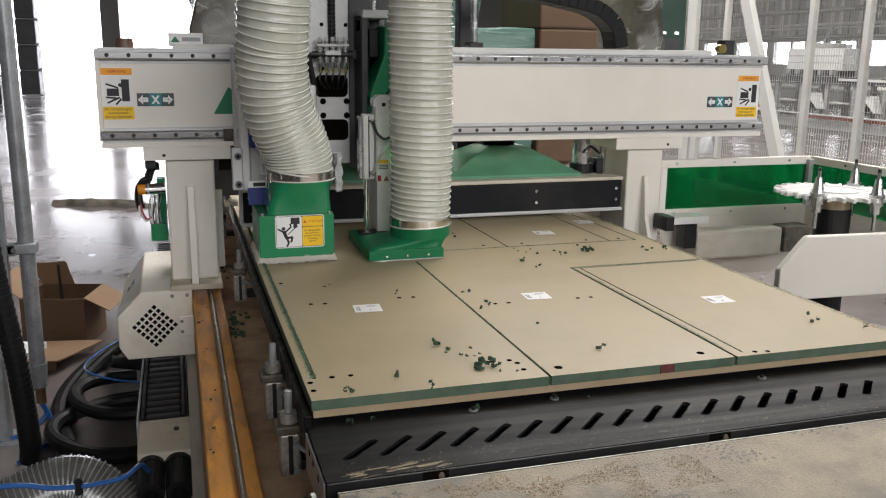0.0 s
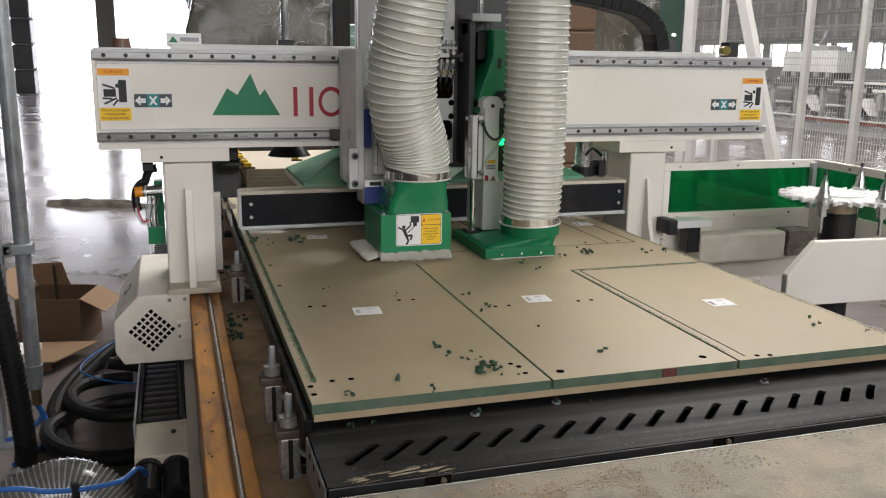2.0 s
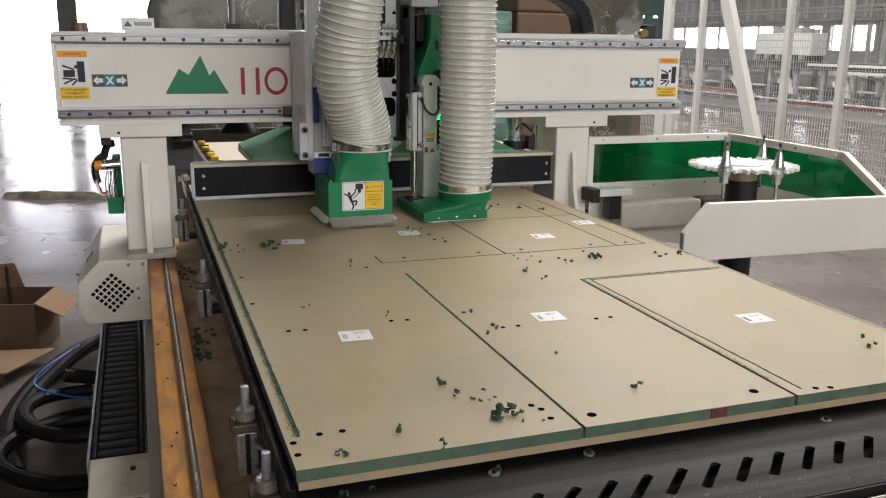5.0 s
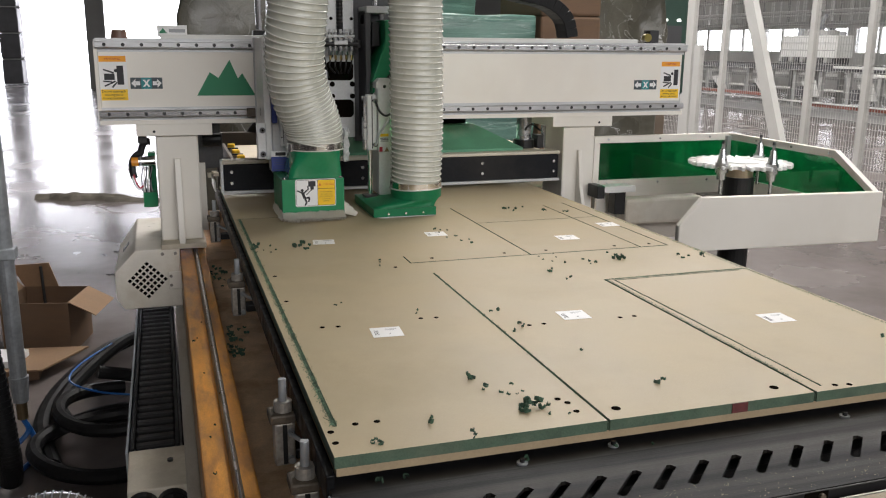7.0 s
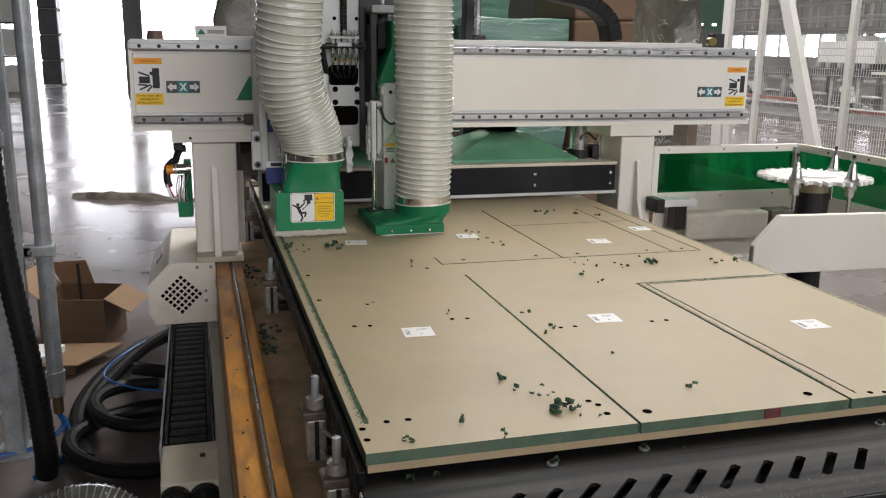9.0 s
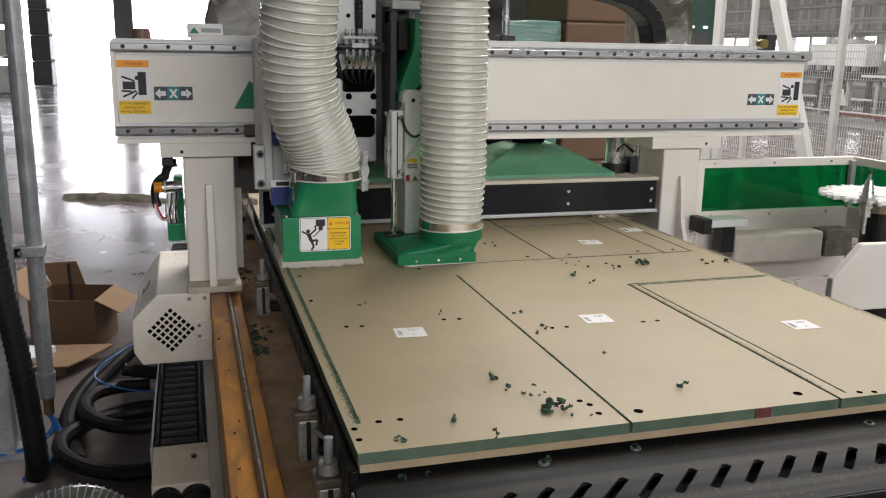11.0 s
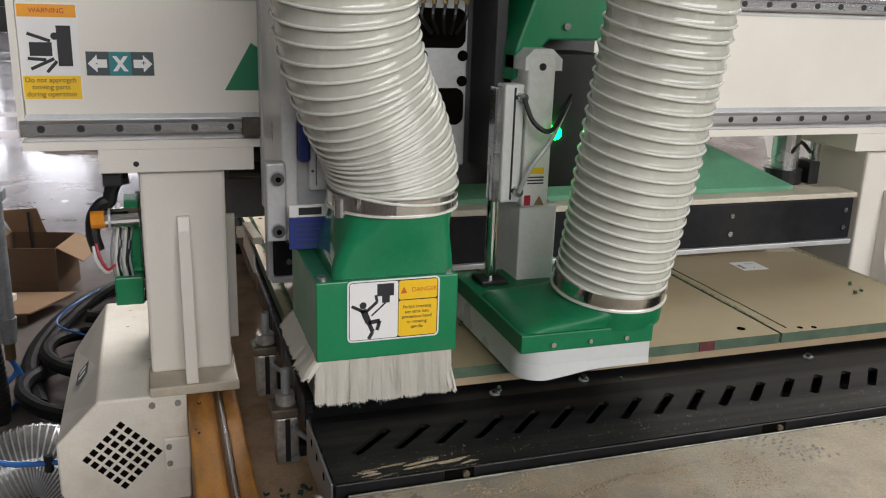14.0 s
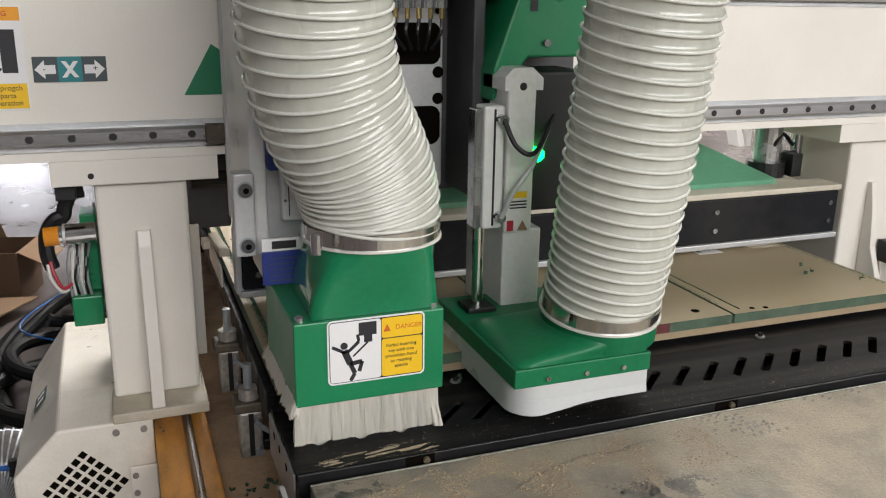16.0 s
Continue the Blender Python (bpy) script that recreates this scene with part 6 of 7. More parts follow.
def fence():
    X = 6.2
    t = thing("safety_fence", "white safety fence with wire mesh panels", "fence")
    for y in (3.9, 5.63, 6.41, 7.90, 8.63, 9.6):
        w = 0.13 if 7.9 < y < 8.1 else 0.10 if 8.6 < y < 8.7 else 0.035
        part("post", box(X - 0.03, X + 0.03, y - w, y + w, FLOOR, 2.5, 0.004), FENCE, t)
    # leaning brace
    bm = prism([(6.36, FLOOR), (6.54, FLOOR), (7.69, 2.5), (7.53, 2.5)], "x", X - 0.13, X - 0.05, 0.004)
    part("brace", bm, FENCE, t)
    ys = [2.2, 3.9, 5.63, 6.41, 7.90, 8.63, 9.6, 11.5]
    for a, b in zip(ys, ys[1:]):
        bm = bmesh.new()
        n = int((b - a) / 0.035)
        for k in range(1, n):
            y = a + (b - a) * k / n
            box(X - 0.002, X + 0.002, y - 0.002, y + 0.002, 0.05, 2.4, bm=bm)
        for k in range(36):
            z = 0.08 + k * 0.066
            box(X - 0.006, X - 0.0025, a + 0.03, b - 0.03, z - 0.002, z + 0.002, bm=bm)
        part("mesh_panel", bm, WIRE, t, "white wire mesh")
    part("low_post", box(X - 0.03, X + 0.03, 8.35, 8.48, FLOOR, 1.45, 0.004), FENCE, t)


fence()


def far_machines():
    t = thing("panel_saw_line", "far grey and white panel processing line", "machine")
    X = 14.0
    part("machine_body", box(X, X + 0.45, 14.82, 16.65, 1.20, 1.69, 0.02), FARWHITE, t)
    for z in (1.36, 1.52):
        part("body_groove", box(X - 0.006, X - 0.001, 14.85, 16.62, z, z + 0.014), FARGREY, t)
    part("body_band", box(X, X + 0.45, 14.9, 16.7, 1.0205, 1.1995, 0.01), FARDARK, t)
    for k in range(9):
        part("spindle_block", box(X - 0.12, X - 0.002, 14.95 + 0.19 * k, 15.06 + 0.19 * k, 1.10, 1.21, 0.01), FARDARK if k % 2 else FARGREY, t)
    part("machine_head", box(X + 0.05, X + 0.40, 15.2, 16.0, 1.6905, 1.80, 0.02), FARGREY, t)
    for k in range(5):
        part("head_motor", rod((X + 0.3, 15.0 + 0.34 * k, 1.692), (X + 0.3, 15.0 + 0.34 * k, 1.78 + 0.07 * (k % 3)), 0.07, n=14), FARDARK if k % 2 else GALV, t)
    part("signal_arm", rod((X + 0.2, 15.75, 1.70), (X + 0.2, 15.45, 2.15), 0.04, n=10), GALV, t)
    part("table", box(X - 0.1, X + 1.6, 12.4, 20.4, 0.90, 1.02, 0.01), FARDARK, t)
    part("table_edge", box(X - 0.16, X - 0.101, 12.4, 14.7, 0.985, 1.04, 0.004), FARWHITE, t)
    part("side_table", box(X - 0.4, X + 1.0, 12.35, 13.3, 0.84, 0.895, 0.01), FARWHITE, t)
    part("table_rail", box(X - 0.3, X - 0.2, 12.3, 15.4, 0.14, 0.20, 0.01), FARRED, t)
    part("table_rail", box(X - 0.3, X - 0.2, 16.9, 19.6, 0.28, 0.36, 0.01), FARRED, t)
    part("low_rail", box(X - 0.36, X - 0.301, 12.0, 20.0, 0.215, 0.245, 0.005), FARWHITE, t)
    for k in range(9):
        y = 12.6 + k * 0.86
        part("table_leg", box(X, X + 0.10, y, y + 0.10, FLOOR, 0.90, 0.005), FARGREY, t)
        part("table_leg", box(X + 1.3, X + 1.4, y, y + 0.10, FLOOR, 0.90, 0.005), FARGREY, t)
        if k % 2:
            part("bracket", prism([(y, 0.35), (y + 0.10, 0.35), (y + 0.46, 0.66), (y + 0.16, 0.70)], "x", X - 0.18, X - 0.02), FARWHITE, t)
            part("drive", box(X - 0.1, X + 0.2, y + 0.45, y + 0.72, 0.30, 0.55, 0.02), FARDARK, t)
        else:
            part("shelf_frame", box(X - 0.12, X - 0.02, y + 0.12, y + 0.62, 0.48, 0.52, 0.004), FARWHITE, t)
    part("foot_beam", box(X - 0.2, X + 0.5, 12.0, 20.4, FLOOR, 0.08, 0.01), FARGREY, t)
    w = thing("white_cabinet", "white cabinet standing behind the fence", "cabinet")
    part("body", box(8.0, 8.3, 6.27, 6.60, FLOOR, 1.13, 0.01), FARWHITE, w)
    part("door", box(7.994, 7.999, 6.29, 6.58, 0.0, 1.10, 0.002), FENCE, w)
    c = thing("roller_conveyor", "far grey roller conveyor by the windows", "conveyor")
    part("conveyor_frame", box(18.0, 19.0, 6.0, 30.0, 0.52, 0.66, 0.01), FARGREY, c)
    part("conveyor_load", box(18.1, 18.9, 16.0, 18.8, 0.665, 0.96, 0.02), FARWHITE, c)
    part("conveyor_load", box(18.1, 18.9, 21.0, 25.0, 0.665, 0.88, 0.02), FARGREY, c)
    part("conveyor_rail", box(17.9, 17.99, 6.0, 30.0, 0.62, 0.69, 0.01), FARWHITE, c)
    for k in range(12):
        part("conveyor_leg", box(18.1, 18.2, 6.5 + 2.1 * k, 6.6 + 2.1 * k, FLOOR, 0.52), FARGREY, c)
    # pipes and lattice along the roof line behind the fence
    d = thing("pipe_rack", "far rack of pale pipes and ducts", "pipe rack")
    for k, z in enumerate((2.22, 2.50, 2.62, 3.1, 3.6)):
        part("pipe", rod((21.2, 4.0, z), (21.2, 35.0, z), (0.07, 0.03, 0.05, 0.09, 0.04)[k], n=10), (FARGREY, FARWHITE, FARWHITE, FARGREY, FARWHITE)[k], d)
    rng = random.Random(9)
    for k in range(70):
        y = 5.0 + 0.43 * k + rng.uniform(-0.06, 0.06)
        part("upright_pipe", rod((21.35, y, 2.24), (21.35, y, 4.2), rng.choice((0.03, 0.045, 0.06)), n=8), FARWHITE if k % 3 else FARGREY, d)
    for k in range(5):
        part("fall_pipe", rod((21.4, 19.45 + 0.30 * k, FLOOR), (21.4, 19.45 + 0.30 * k, 4.2), 0.07, n=10), (FARWHITE, CARDIN, FARWHITE, FARGREY, FARWHITE)[k], d)


far_machines()


def stacked_boards():
    t = thing("board_stack", "stack of pale boards behind the fence", "boards")
    rng = random.Random(13)
    for k in range(20):
        z, j = FLOOR + 0.1 + 0.025 * k, rng.uniform(-0.012, 0.012)
        part("board", box(7.1 + j, 8.2 + j, 3.4, 5.8 + j, z, z + 0.0195, 0.002), PALEBOARD if k > 4 else FARWHITE, t)
    for y in (3.6, 4.5, 5.6):
        part("batten", box(7.1, 8.2, y, y + 0.08, FLOOR, FLOOR + 0.099), CARD, t)


stacked_boards()


def left_side():
    # air pipe on its stand
    t = thing("air_pipe", "galvanised air pipe with clamp and fitting", "pipe")
    x, y = -0.78, 2.30
    part("pipe", rod((x, y, 0.20), (x, y, 2.6), 0.030, n=20), GALV, t)
    part("clamp", box(x - 0.10, x + 0.04, y - 0.04, y + 0.035, 0.66, 0.70, 0.004), GALV, t)
    part("clamp_bolt", rod((x - 0.04, y - 0.04, 0.68), (x - 0.04, y - 0.05, 0.68), 0.010, n=8), STEEL, t)
    part("reducer", rod((x, y, 0.10), (x, y, 0.20), 0.028, 0.036, n=18), GALV, t)
    part("coupling", rod((x, y, 0.03), (x, y, 0.10), 0.020, n=14), mat("dark_brass", (0.25, 0.18, 0.1), 0.4, 0.8), t)
    part("air_line", tube(spline([(x, y, 0.03), (x + 0.01, y, -0.03), (x - 0.08, y - 0.05, -0.085), (x - 0.25, y - 0.1, -0.088)], 16), 0.010, 8), BLUEHOSE, t)
    part("air_line", tube(spline([(x, y, 0.03), (x + 0.03, y, -0.05), (x + 0.04, y - 0.12, -0.087), (x - 0.05, y - 0.3, -0.088)], 16), 0.010, 8), BLUEHOSE, t)
    p = thing("steel_post", "grey steel upright beside the air pipe", "post")
    part("upright", box(-0.965, -0.895, 2.22, 2.30, FLOOR, 2.6, 0.006), GALV, p)
    part("upright", box(-0.875, -0.845, 2.25, 2.29, FLOOR, 2.6, 0.004), GALV, p)
    part("base_plate", box(-1.0, -0.84, 2.18, 2.34, FLOOR, FLOOR + 0.01), GALV, p)
    part("bracket", box(-0.845, -0.815, 2.26, 2.29, 0.655, 0.705, 0.003), GALV, p)
    part("strut_end", box(-0.99, -0.86, 2.20, 2.2195, 1.075, 1.125, 0.003), GALV, p)
    h = thing("black_flex_hose", "thick black ribbed cable hose hanging beside the post", "hose")
    P = spline([(-0.86, 1.95, 1.9), (-0.86, 1.95, 1.2), (-0.84, 1.94, 0.75), (-0.79, 1.92, 0.35), (-0.77, 1.92, 0.05), (-0.78, 1.95, -0.055)], 150)
    part("core", tube(P, 0.036, 14), RUBBER, h)
    rib = None
    for k in range(2, 149, 2):
        m = Matrix.Translation(P[k]) @ Vector((0, 0, 1)).rotation_difference((P[k + 1] - P[k - 1]).normalized()).to_matrix().to_4x4()
        if rib is None:
            rib = part("rib", rod((0, 0, -0.0050), (0, 0, 0.0050), 0.0385, n=20), RUBBER, h)
            rib.matrix_local = m
        else:
            again(rib, m)
    # carton
    c = thing("open_carton", "open brown cardboard box with flaps up", "box", at=(-0.83, 3.58, FLOOR))
    c.rotation_euler = (0, 0, radians(-14))
    w, d, hh, th = 0.33, 0.32, 0.265, 0.006
    part("wall", box(-w / 2, w / 2, -d / 2, -d / 2 + th, 0.003, hh), CARD, c)
    part("wall", box(-w / 2, w / 2, d / 2 - th, d / 2, 0.003, hh), CARD, c)
    part("wall", box(-w / 2, -w / 2 + th, -d / 2 + th, d / 2 - th, 0.003, hh), CARD, c)
    part("wall", box(w / 2 - th, w / 2, -d / 2 + th, d / 2 - th, 0.003, hh), CARD, c)
    part("bottom", box(-w / 2, w / 2, -d / 2, d / 2, 0, 0.003), CARD, c)
    part("flap", prism([(-w / 2, hh), (0.01, hh), (-0.03, hh + 0.13), (-w / 2 - 0.06, hh + 0.115)], "y", d / 2 - th, d / 2), CARDIN, c)
    bm = box(0, 0.145, -d / 2 + 0.01, d / 2 - 0.01, -0.002, 0.003)
    fl = part("flap", bm, CARDIN, c)
    fl.matrix_local = pose(w / 2, 0, hh, 0, 28, 0)
    fl = part("flap", box(-0.16, 0, -d / 2 + 0.01, d / 2 - 0.01, -0.002, 0.003), CARDIN, c)
    fl.matrix_local = pose(-w / 2, 0, hh, 0, 40, 0)
    part("tape", box(-0.13, -0.07, -d / 2 - 0.0012, -d / 2, 0.14, hh), PAPER, c)
    part("stick", rod((-0.04, 0.10, 0.004), (-0.06, 0.12, hh + 0.12), 0.008, n=8), BLACK, c)
    q = thing("torn_carton", "flattened torn carton with white papers", "cardboard")
    part("sheet", prism([(-1.15, 3.05), (-0.80, 3.00), (-0.62, 3.28), (-0.95, 3.34), (-1.2, 3.30)], "z", FLOOR + 0.06, FLOOR + 0.068), CARDIN, q)
    part("carton_base", box(-1.25, -0.82, 3.05, 3.30, FLOOR, FLOOR + 0.0595, 0.004), CARD, q)
    part("papers", prism([(-1.2, 3.08), (-0.93, 3.06), (-0.88, 3.22), (-1.1, 3.28)], "z", FLOOR + 0.0685, FLOOR + 0.10), PAPER, q)
    # cables on the floor
    rng = random.Random(2)
    cb = thing("cable_coil", "coil of thick black cables lying on the floor", "cables")
    for k, (cx, cy, rx, ry, z, a0) in enumerate([(-0.48, 2.22, 0.25, 0.30, 0.03, 0.2), (-0.45, 2.10, 0.27, 0.27, 0.085, 0.9), (-0.42, 2.36, 0.24, 0.22, 0.12, 1.6)]):
        ring = [(cx + rx * math.cos(a), cy + ry * math.sin(a), FLOOR + z + 0.012 * math.sin(2 * a + k) + 0.05 * max(a - a0 - 5.2, 0)) for a in np.linspace(a0, a0 + 6.7, 14)]
        part("cable", tube(spline(ring, 60), 0.028, 10), RUBBER, cb)
    part("cable", tube(spline([(-0.66, 2.05, FLOOR + 0.03), (-0.74, 2.45, FLOOR + 0.03), (-0.70, 2.85, FLOOR + 0.03), (-0.56, 3.25, FLOOR + 0.035), (-0.38, 3.5, FLOOR + 0.04), (-0.24, 4.0, FLOOR + 0.04)], 60), 0.034, 10), RUBBER, cb)
    part("cable", tube(spline([(-0.62, 2.25, FLOOR + 0.10), (-0.68, 2.6, FLOOR + 0.06), (-0.60, 2.95, FLOOR + 0.06), (-0.46, 3.22, FLOOR + 0.09), (-0.3, 3.4, FLOOR + 0.1), (-0.24, 3.9, FLOOR + 0.1)], 60), 0.030, 10), RUBBER, cb)
    part("blue_line", tube(spline([(-0.50, 3.10, FLOOR + 0.13), (-0.62, 2.85, FLOOR + 0.13), (-0.64, 2.6, FLOOR + 0.15), (-0.52, 2.42, FLOOR + 0.16), (-0.36, 2.36, FLOOR + 0.15)], 40), 0.004, 8), BLUEHOSE, cb)
    # clear spiral hose and blue air line in the foreground
    s = thing("spiral_hose", "clear spiral suction hose lying beside the bed", "hose")
    P = spline([(-1.05, 0.80, 0.16), (-0.80, 0.86, 0.22), (-0.62, 0.90, 0.29), (-0.505, 0.92, 0.315), (-0.42, 0.90, 0.26), (-0.375, 0.86, 0.16), (-0.36, 0.8, 0.0)], 130)
    part("film", tube(P, 0.085, 24), mat("clear_hose_film", (0.16, 0.155, 0.14), 0.2, var=0.4, scale=9, coat=0.4), s, "clear film", smooth=True)
    ring = None
    for k in range(2, 128, 2):
        d = (P[k + 1] - P[k - 1]).normalized()
        m = Matrix.Translation(P[k]) @ Vector((0, 0, 1)).rotation_difference(d).to_matrix().to_4x4()
        if ring is None:
            bm = bmesh.new()
            bmesh.ops.create_cone(bm, cap_ends=False, segments=28, radius1=0.0875, radius2=0.0875, depth=0.004)
            ring = part("wire_ring", bm, GALV, s)
            ring.matrix_local = m
        else:
            again(ring, m)
    a = thing("blue_air_line", "blue air line running beside the bed", "air line")
    part("line", tube(spline([(-0.90, 0.58, 0.49), (-0.604, 0.60, 0.496), (-0.50, 0.60, 0.478), (-0.42, 0.60, 0.474), (-0.35, 0.61, 0.478), (-0.315, 0.68, 0.47), (-0.30, 0.78, 0.40)], 40), 0.006, 8), BLUEHOSE, a)
    part("clip", rod((-0.445, 0.60, 0.455), (-0.445, 0.60, 0.490), 0.009, n=10), BLACK, a)
    # heap of grey sheet on the far floor
    r = thing("rag_heap", "long grey heap of rags on the floor", "rags")
    bm = bmesh.new()
    n, w = 40, 8
    rows = []
    for i in range(n + 1):
        f = i / n
        row = []
        for j in range(w + 1):
            g = j / w
            h = math.sin(math.pi * g) * (0.05 + 0.06 * abs(noise.noise(Vector((f * 9, g * 3, 0))))) * (0.3 + 0.7 * math.sin(math.pi * min(f * 1.3 + 0.05, 1)))
            row.append(bm.verts.new((-1.46 + 1.35 * f, 8.25 - 0.5 * f + 0.28 * (g - 0.5) + 0.08 * noise.noise(Vector((f * 6, 1, 0))), FLOOR + 0.001 + h)))
        rows.append(row)
    for a1, b1 in zip(rows, rows[1:]):
        for j in range(w):
            bm.faces.new((a1[j], a1[j + 1], b1[j + 1], b1[j]))
    part("cloth", bm, mat("grey_rag", (0.10, 0.088, 0.07), 0.9, var=0.4, scale=12), r)
    st = thing("dark_rack", "tall dark stack of wrapped bales by the door", "stack")
    for k in range(5):
        bm = box(-5.44, -4.80, 33.0, 34.2, FLOOR + 0.02 + 0.885 * k, FLOOR + 0.885 * k + 0.87, 0.05)
        part("bale", bm, FARDARK, st)
        part("ledge", box(-5.46, -4.72, 32.97, 34.2, FLOOR + 0.885 * k - 0.01 + 0.03 * (k == 0), FLOOR + 0.885 * k + 0.019 + 0.03 * (k == 0)), FARGREY, st)
    wr = thing("goods_rack", "pallet rack filled with white wrapped goods", "rack")
    for x in (-6.75, -5.30, -5.10):
        part("rack_post", box(x, x + 0.07, 28.0, 28.1, FLOOR, 4.6), FARDARK, wr)
    for z in (1.0, 1.98, 2.96):
        part("rack_beam", box(-6.68, -5.23, 28.0, 28.08, z - 0.05, z), FARDARK, wr)
        part("rack_tie", box(-5.23, -5.10, 28.03, 28.06, z - 0.30, z - 0.26), FARDARK, wr)
    rng = random.Random(31)
    for z in (FLOOR, 1.001, 1.981, 2.961):
        for k in range(3):
            x = -6.66 + 0.455 * k
            bm = box(x + 0.01, x + 0.43, 28.1, 28.9, z, z + rng.uniform(0.78, 0.88), 0.05)
            part("wrapped_load", bm, FARWHITE, wr)


left_side()


# ---- what moves: seconds, gantry y, carriage x, spindle z, drill z, brush lift, hose lean ----
STEPS = [
    (0.0, 1.398, 0.000, 0.000, 0.000, 0.054, 0.0),
    (0.5, 1.370, 0.010, 0.000, 0.000, 0.054, 0.0),
    (1.0, 1.365, 0.114, 0.000, 0.000, 0.054, 0.0),
    (1.5, 1.364, 0.223, 0.000, 0.000, 0.054, 0.0),
    (2.0, 1.369, 0.332, 0.000, 0.000, 0.054, 0.0),
    (2.5, 1.392, 0.362, 0.000, 0.000, 0.054, 0.0),
    (3.0, 1.492, 0.362, 0.000, 0.000, 0.054, 0.0),
    (3.5, 1.594, 0.362, 0.000, 0.000, 0.054, 0.0),
    (4.0, 1.694, 0.360, 0.000, 0.000, 0.054, 0.0),
    (4.5, 1.815, 0.358, 0.000, 0.000, 0.054, 0.0),
    (5.2, 1.990, 0.358, 0.000, 0.000, 0.054, 0.0),
    (5.7, 2.082, 0.352, 0.000, 0.000, 0.054, 0.0),
    (6.2, 2.094, 0.310, 0.000, 0.000, 0.054, 0.0),
    (7.0, 2.096, 0.144, 0.000, 0.000, 0.054, 0.0),
    (7.5, 2.085, 0.035, 0.000, 0.000, 0.054, 0.0),
    (8.0, 2.066, -0.002, 0.000, 0.000, 0.054, 0.0),
    (8.5, 1.970, -0.003, 0.000, 0.000, 0.054, 0.0),
    (9.0, 1.872, -0.003, 0.000, 0.000, 0.054, 0.0),
    (10.0, 1.680, -0.002, 0.000, 0.000, 0.054, 0.0),
    (11.0, 1.490, 0.001, 0.000, 0.000, 0.054, 0.0),
    (11.5, 1.413, 0.002, 0.000, 0.000, 0.054, 0.0),
    (12.0, 1.374, 0.003, 0.000, 0.000, 0.054, 0.0),
    (12.5, 1.350, 0.004, 0.006, 0.001, 0.048, 0.0),
    (13.0, 1.272, 0.004, 0.026, 0.035, 0.021, 0.8),
    (13.3, 0.940, 0.005, 0.026, 0.042, 0.021, 1.8),
    (13.5, 0.704, 0.004, 0.029, 0.048, 0.019, 2.6),
    (13.7, 0.470, 0.002, 0.031, 0.052, 0.016, 3.2),
    (14.0, 0.368, 0.000, 0.028, 0.050, 0.004, 3.4),
    (14.5, 0.362, 0.000, 0.010, 0.036, 0.004, 3.4),
    (15.0, 0.322, 0.000, 0.008, 0.030, 0.007, 2.6),
    (15.5, 0.289, 0.000, 0.001, 0.023, 0.007, 1.9),
    (16.0, 0.260, 0.002, -0.002, 0.020, 0.008, 1.5),
]


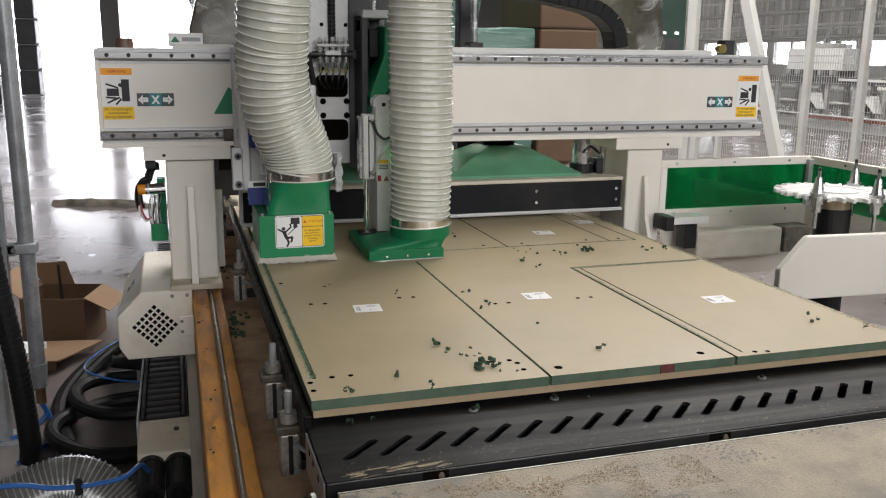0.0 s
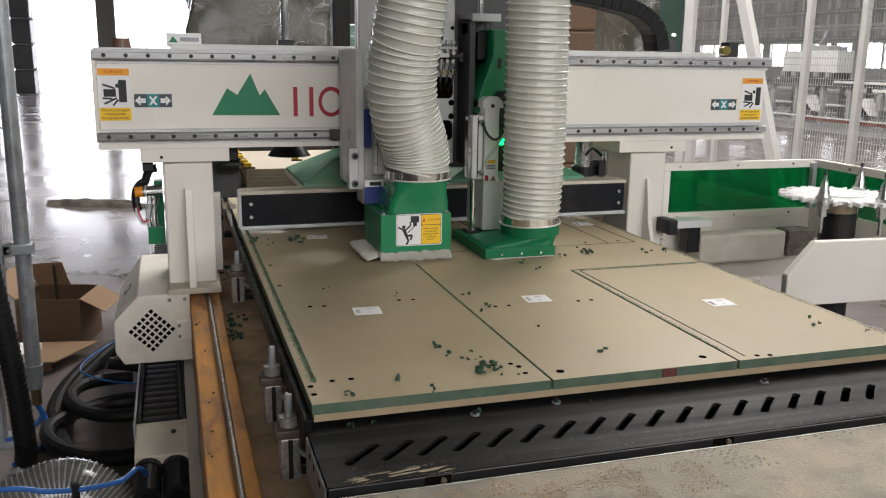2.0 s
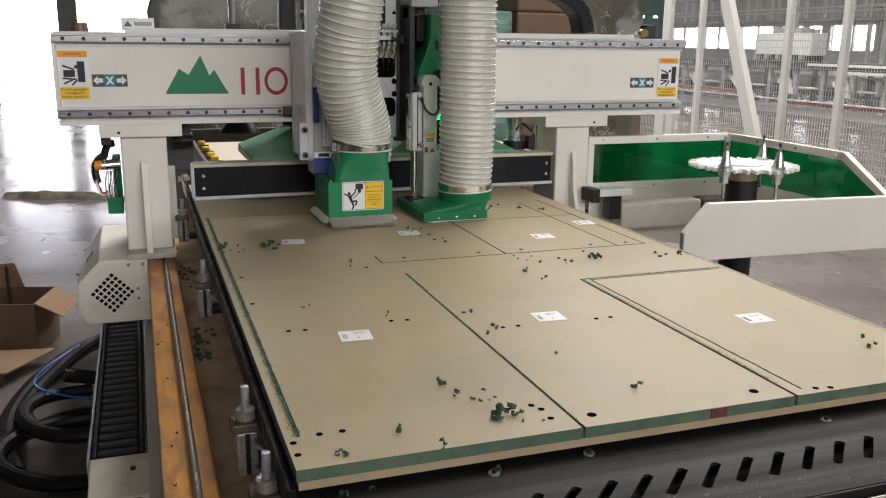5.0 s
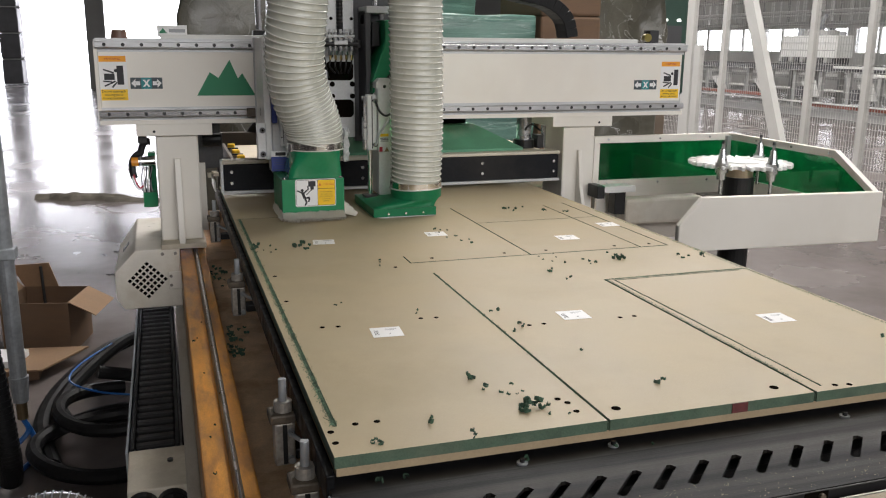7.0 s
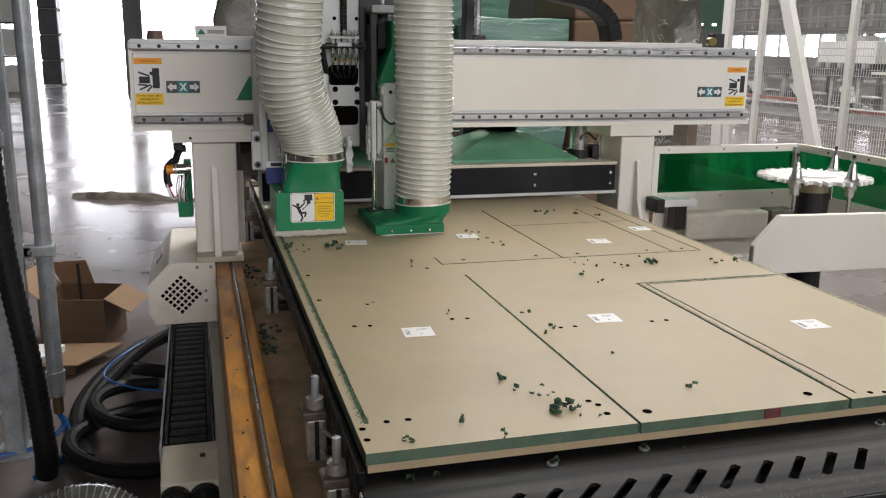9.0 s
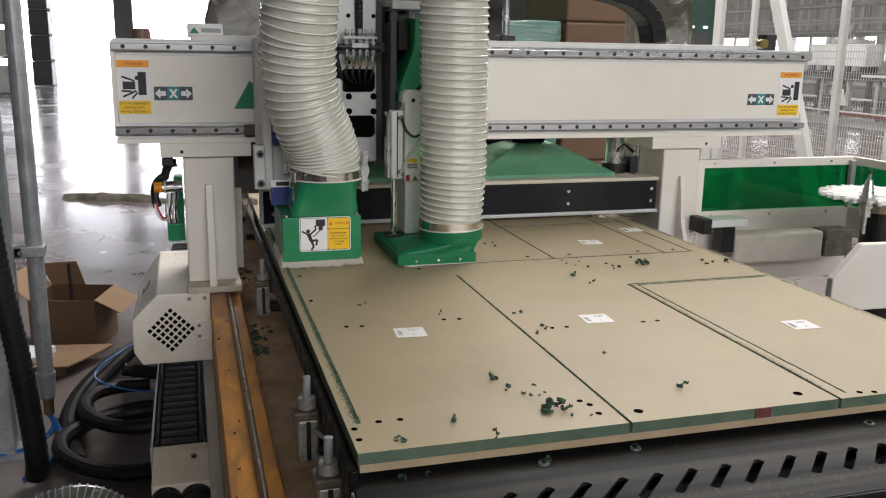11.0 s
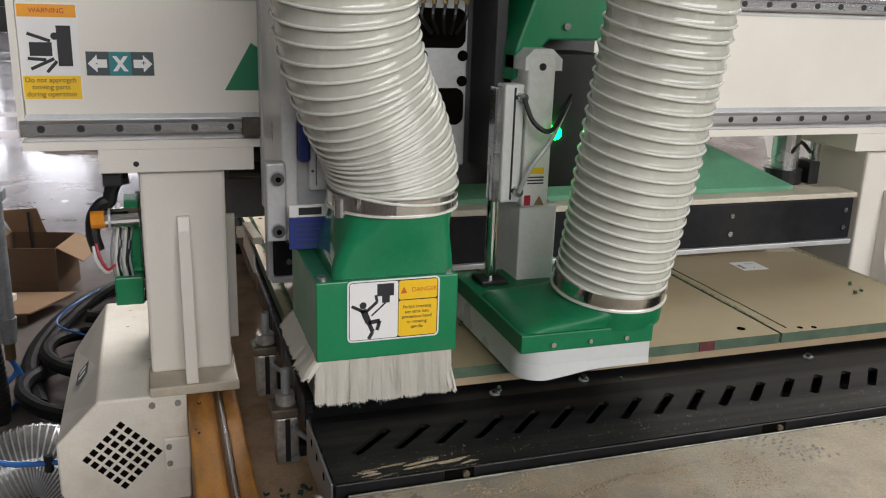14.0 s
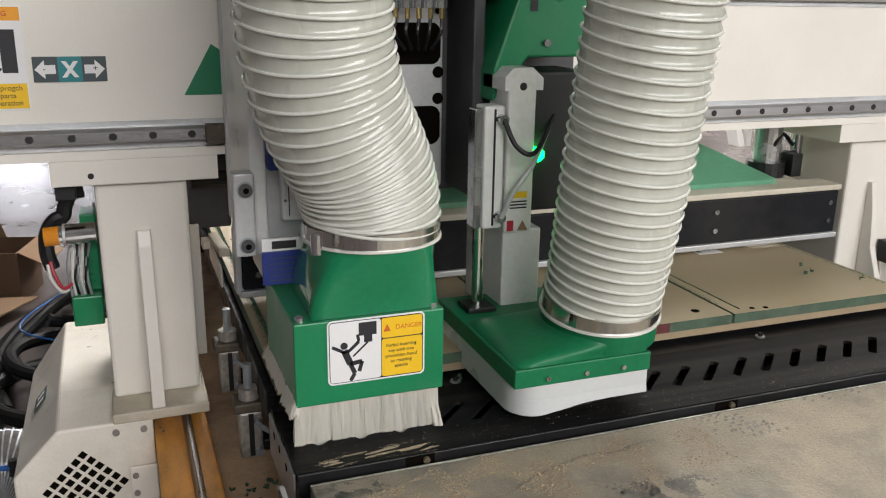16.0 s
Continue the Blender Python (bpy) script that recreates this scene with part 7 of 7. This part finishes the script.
def motions():
    for ob in (GANTRY, DUSTBAR, MAG):
        walk(ob, [(s[0], pose(0, s[1], 0)) for s in STEPS])
    walk(CARRIAGE, [(s[0], pose(s[2], s[1], 0)) for s in STEPS])
    walk(CHAIN, [(s[0], pose(s[2] * 0.46 - 0.03, s[1], 0)) for s in STEPS])
    # the hood stands a little before the slide, and hangs slightly aside once lifted
    aside = [(0, 0), (12.4, 0), (13.4, -0.004), (14.0, -0.011), (15.5, -0.011), (16.0, -0.0085)]
    raised = [(0, 0.006), (12.4, 0.006), (13.5, 0.010), (14.0, 0.0115), (16.0, 0.0115)]
    walk(HOOD, [(s[0], pose(s[2] + float(np.interp(s[0], *zip(*aside))), s[1] - 0.025, s[3] + float(np.interp(s[0], *zip(*raised))))) for s in STEPS])
    walk(SLIDE, [(s[0], pose(s[2], s[1], s[3])) for s in STEPS])
    # lift of the drill unit
    rise = [(0, 0), (12.4, 0), (13.0, 0.036), (13.3, 0.031), (13.7, 0.024), (14.0, 0.024), (14.5, 0.005), (15.0, 0), (15.5, -0.008), (16.0, -0.010)]
    walk(DRILL_UNIT, [(s[0], pose(s[2], s[1], float(np.interp(s[0], *zip(*rise))))) for s in STEPS])
    walk(DRILL, [(s[0], pose(s[2] - 0.016 * min(1, s[4] / 0.034), s[1], s[4])) for s in STEPS])
    foot, lean = Vector((0.128, -0.318, 1.110)), Vector((0.462, -0.385, 0.957))

    def late(t):
        """0 while the hoods work on the board, 1 once they are lifted and brought forward."""
        return min(max((t - 12.4) / 1.2, 0), 1)

    def swung(pivot, rx, ry):
        return Matrix.Translation(pivot) @ pose(0, 0, 0, rx, ry, 0) @ Matrix.Translation(-pivot)

    walk(HOSE_L, [(s[0], pose(s[2] + 0.6 * float(np.interp(s[0], *zip(*aside))), s[1] - 0.025, s[3] + float(np.interp(s[0], *zip(*raised)))) @ swung(foot, 0, 9.5 * max(s[2], 0) + 2.4 * (1 - late(s[0])))) for s in STEPS])
    walk(HOSE_R, [(s[0], pose(s[2] - 0.006 * min(1, s[4] / 0.034), s[1], s[4] - 0.021 * min(1, s[4] / 0.034)) @ swung(lean, 7.0 * late(s[0]), s[6] - 1.5 * (1 - late(s[0])) - 1.8 * late(s[0]))) for s in STEPS])
    # lean of the front, the two side rows and the back, in degrees, as the carriage drags them
    LEAN = [(0, 22, 12, -8, 0), (0.5, 22, 20, -6, 0), (1.0, 24, 72, -4, 0), (1.5, 26, 75, -2, 0), (2.0, 44, 73, -2, 0), (2.5, 72, 70, -10, 0), (3.0, 77, 60, -50, 0), (3.5, 77, 58, -50, 0), (4.5, 77, 56, -50, 0),
            (5.7, 75, 34, -40, 0), (6.4, 70, 10, -68, 0), (7.0, 70, 8, -73, 0), (7.5, 70, 8, -73, 0), (8.0, 68, 10, -66, 0), (8.6, 28, 10, -24, 0), (9.2, 18, 10, -14, 0), (11.5, 12, 8, -10, 0), (12.5, 8, 6, -6, 0),
            (13.0, 4, 6, -4, 0), (13.5, 2, 14, -3, 0), (14.0, 2, 32, -2, 0), (14.6, 0, 32, 0, 0), (15.2, 0, 22, 0, 0), (16.0, 0, 18, 0, 0)]
    for n, (b, px, py) in enumerate(BRUSHES):
        rows = []
        for s in STEPS:
            k = max(i for i in range(len(LEAN)) if LEAN[i][0] <= s[0] + 1e-6)
            p, q = LEAN[k], LEAN[min(k + 1, len(LEAN) - 1)]
            f = (s[0] - p[0]) / (q[0] - p[0]) if q[0] > p[0] else 0
            a = p[n + 1] + (q[n + 1] - p[n + 1]) * f
            reach = 0.095 if n == 0 else 0.075      # length of the row
            up = max(s[5] + 0.006 + reach - 0.075 - reach * (1 - math.cos(radians(a))), 0)
            if n == 1 and s[0] >= 14.0:     # this row rests on the board's edge
                up = 0.034 + 0.022 * min(max(s[0] - 14.5, 0), 1)
            shift = max(up * math.tan(radians(abs(a))) - 0.003, 0) - (0.015 * min(max((abs(a) - 20) / 45, 0), 1) if n == 0 else 0)
            ix, iy = ((0, shift), (shift - 0.008, 0), (-shift, 0), (0, -shift))[n]
            rows.append((s[0], pose(px + ix, py + iy, 0.882 + up, -a if n == 0 else a if n == 3 else 0, a if n in (1, 2) else 0, 0)))
        walk(b, rows)
    walk(SKIRT, [(s[0], pose(0, 0, max(0.042 - s[4], 0.0) if s[0] < 14 else 0.0)) for s in STEPS])
    walk(SKIRT_TOP, [(s[0], pose(0, 0, max(0.020 - s[4], 0.0) if s[0] < 14 else 0.0)) for s in STEPS])


motions()
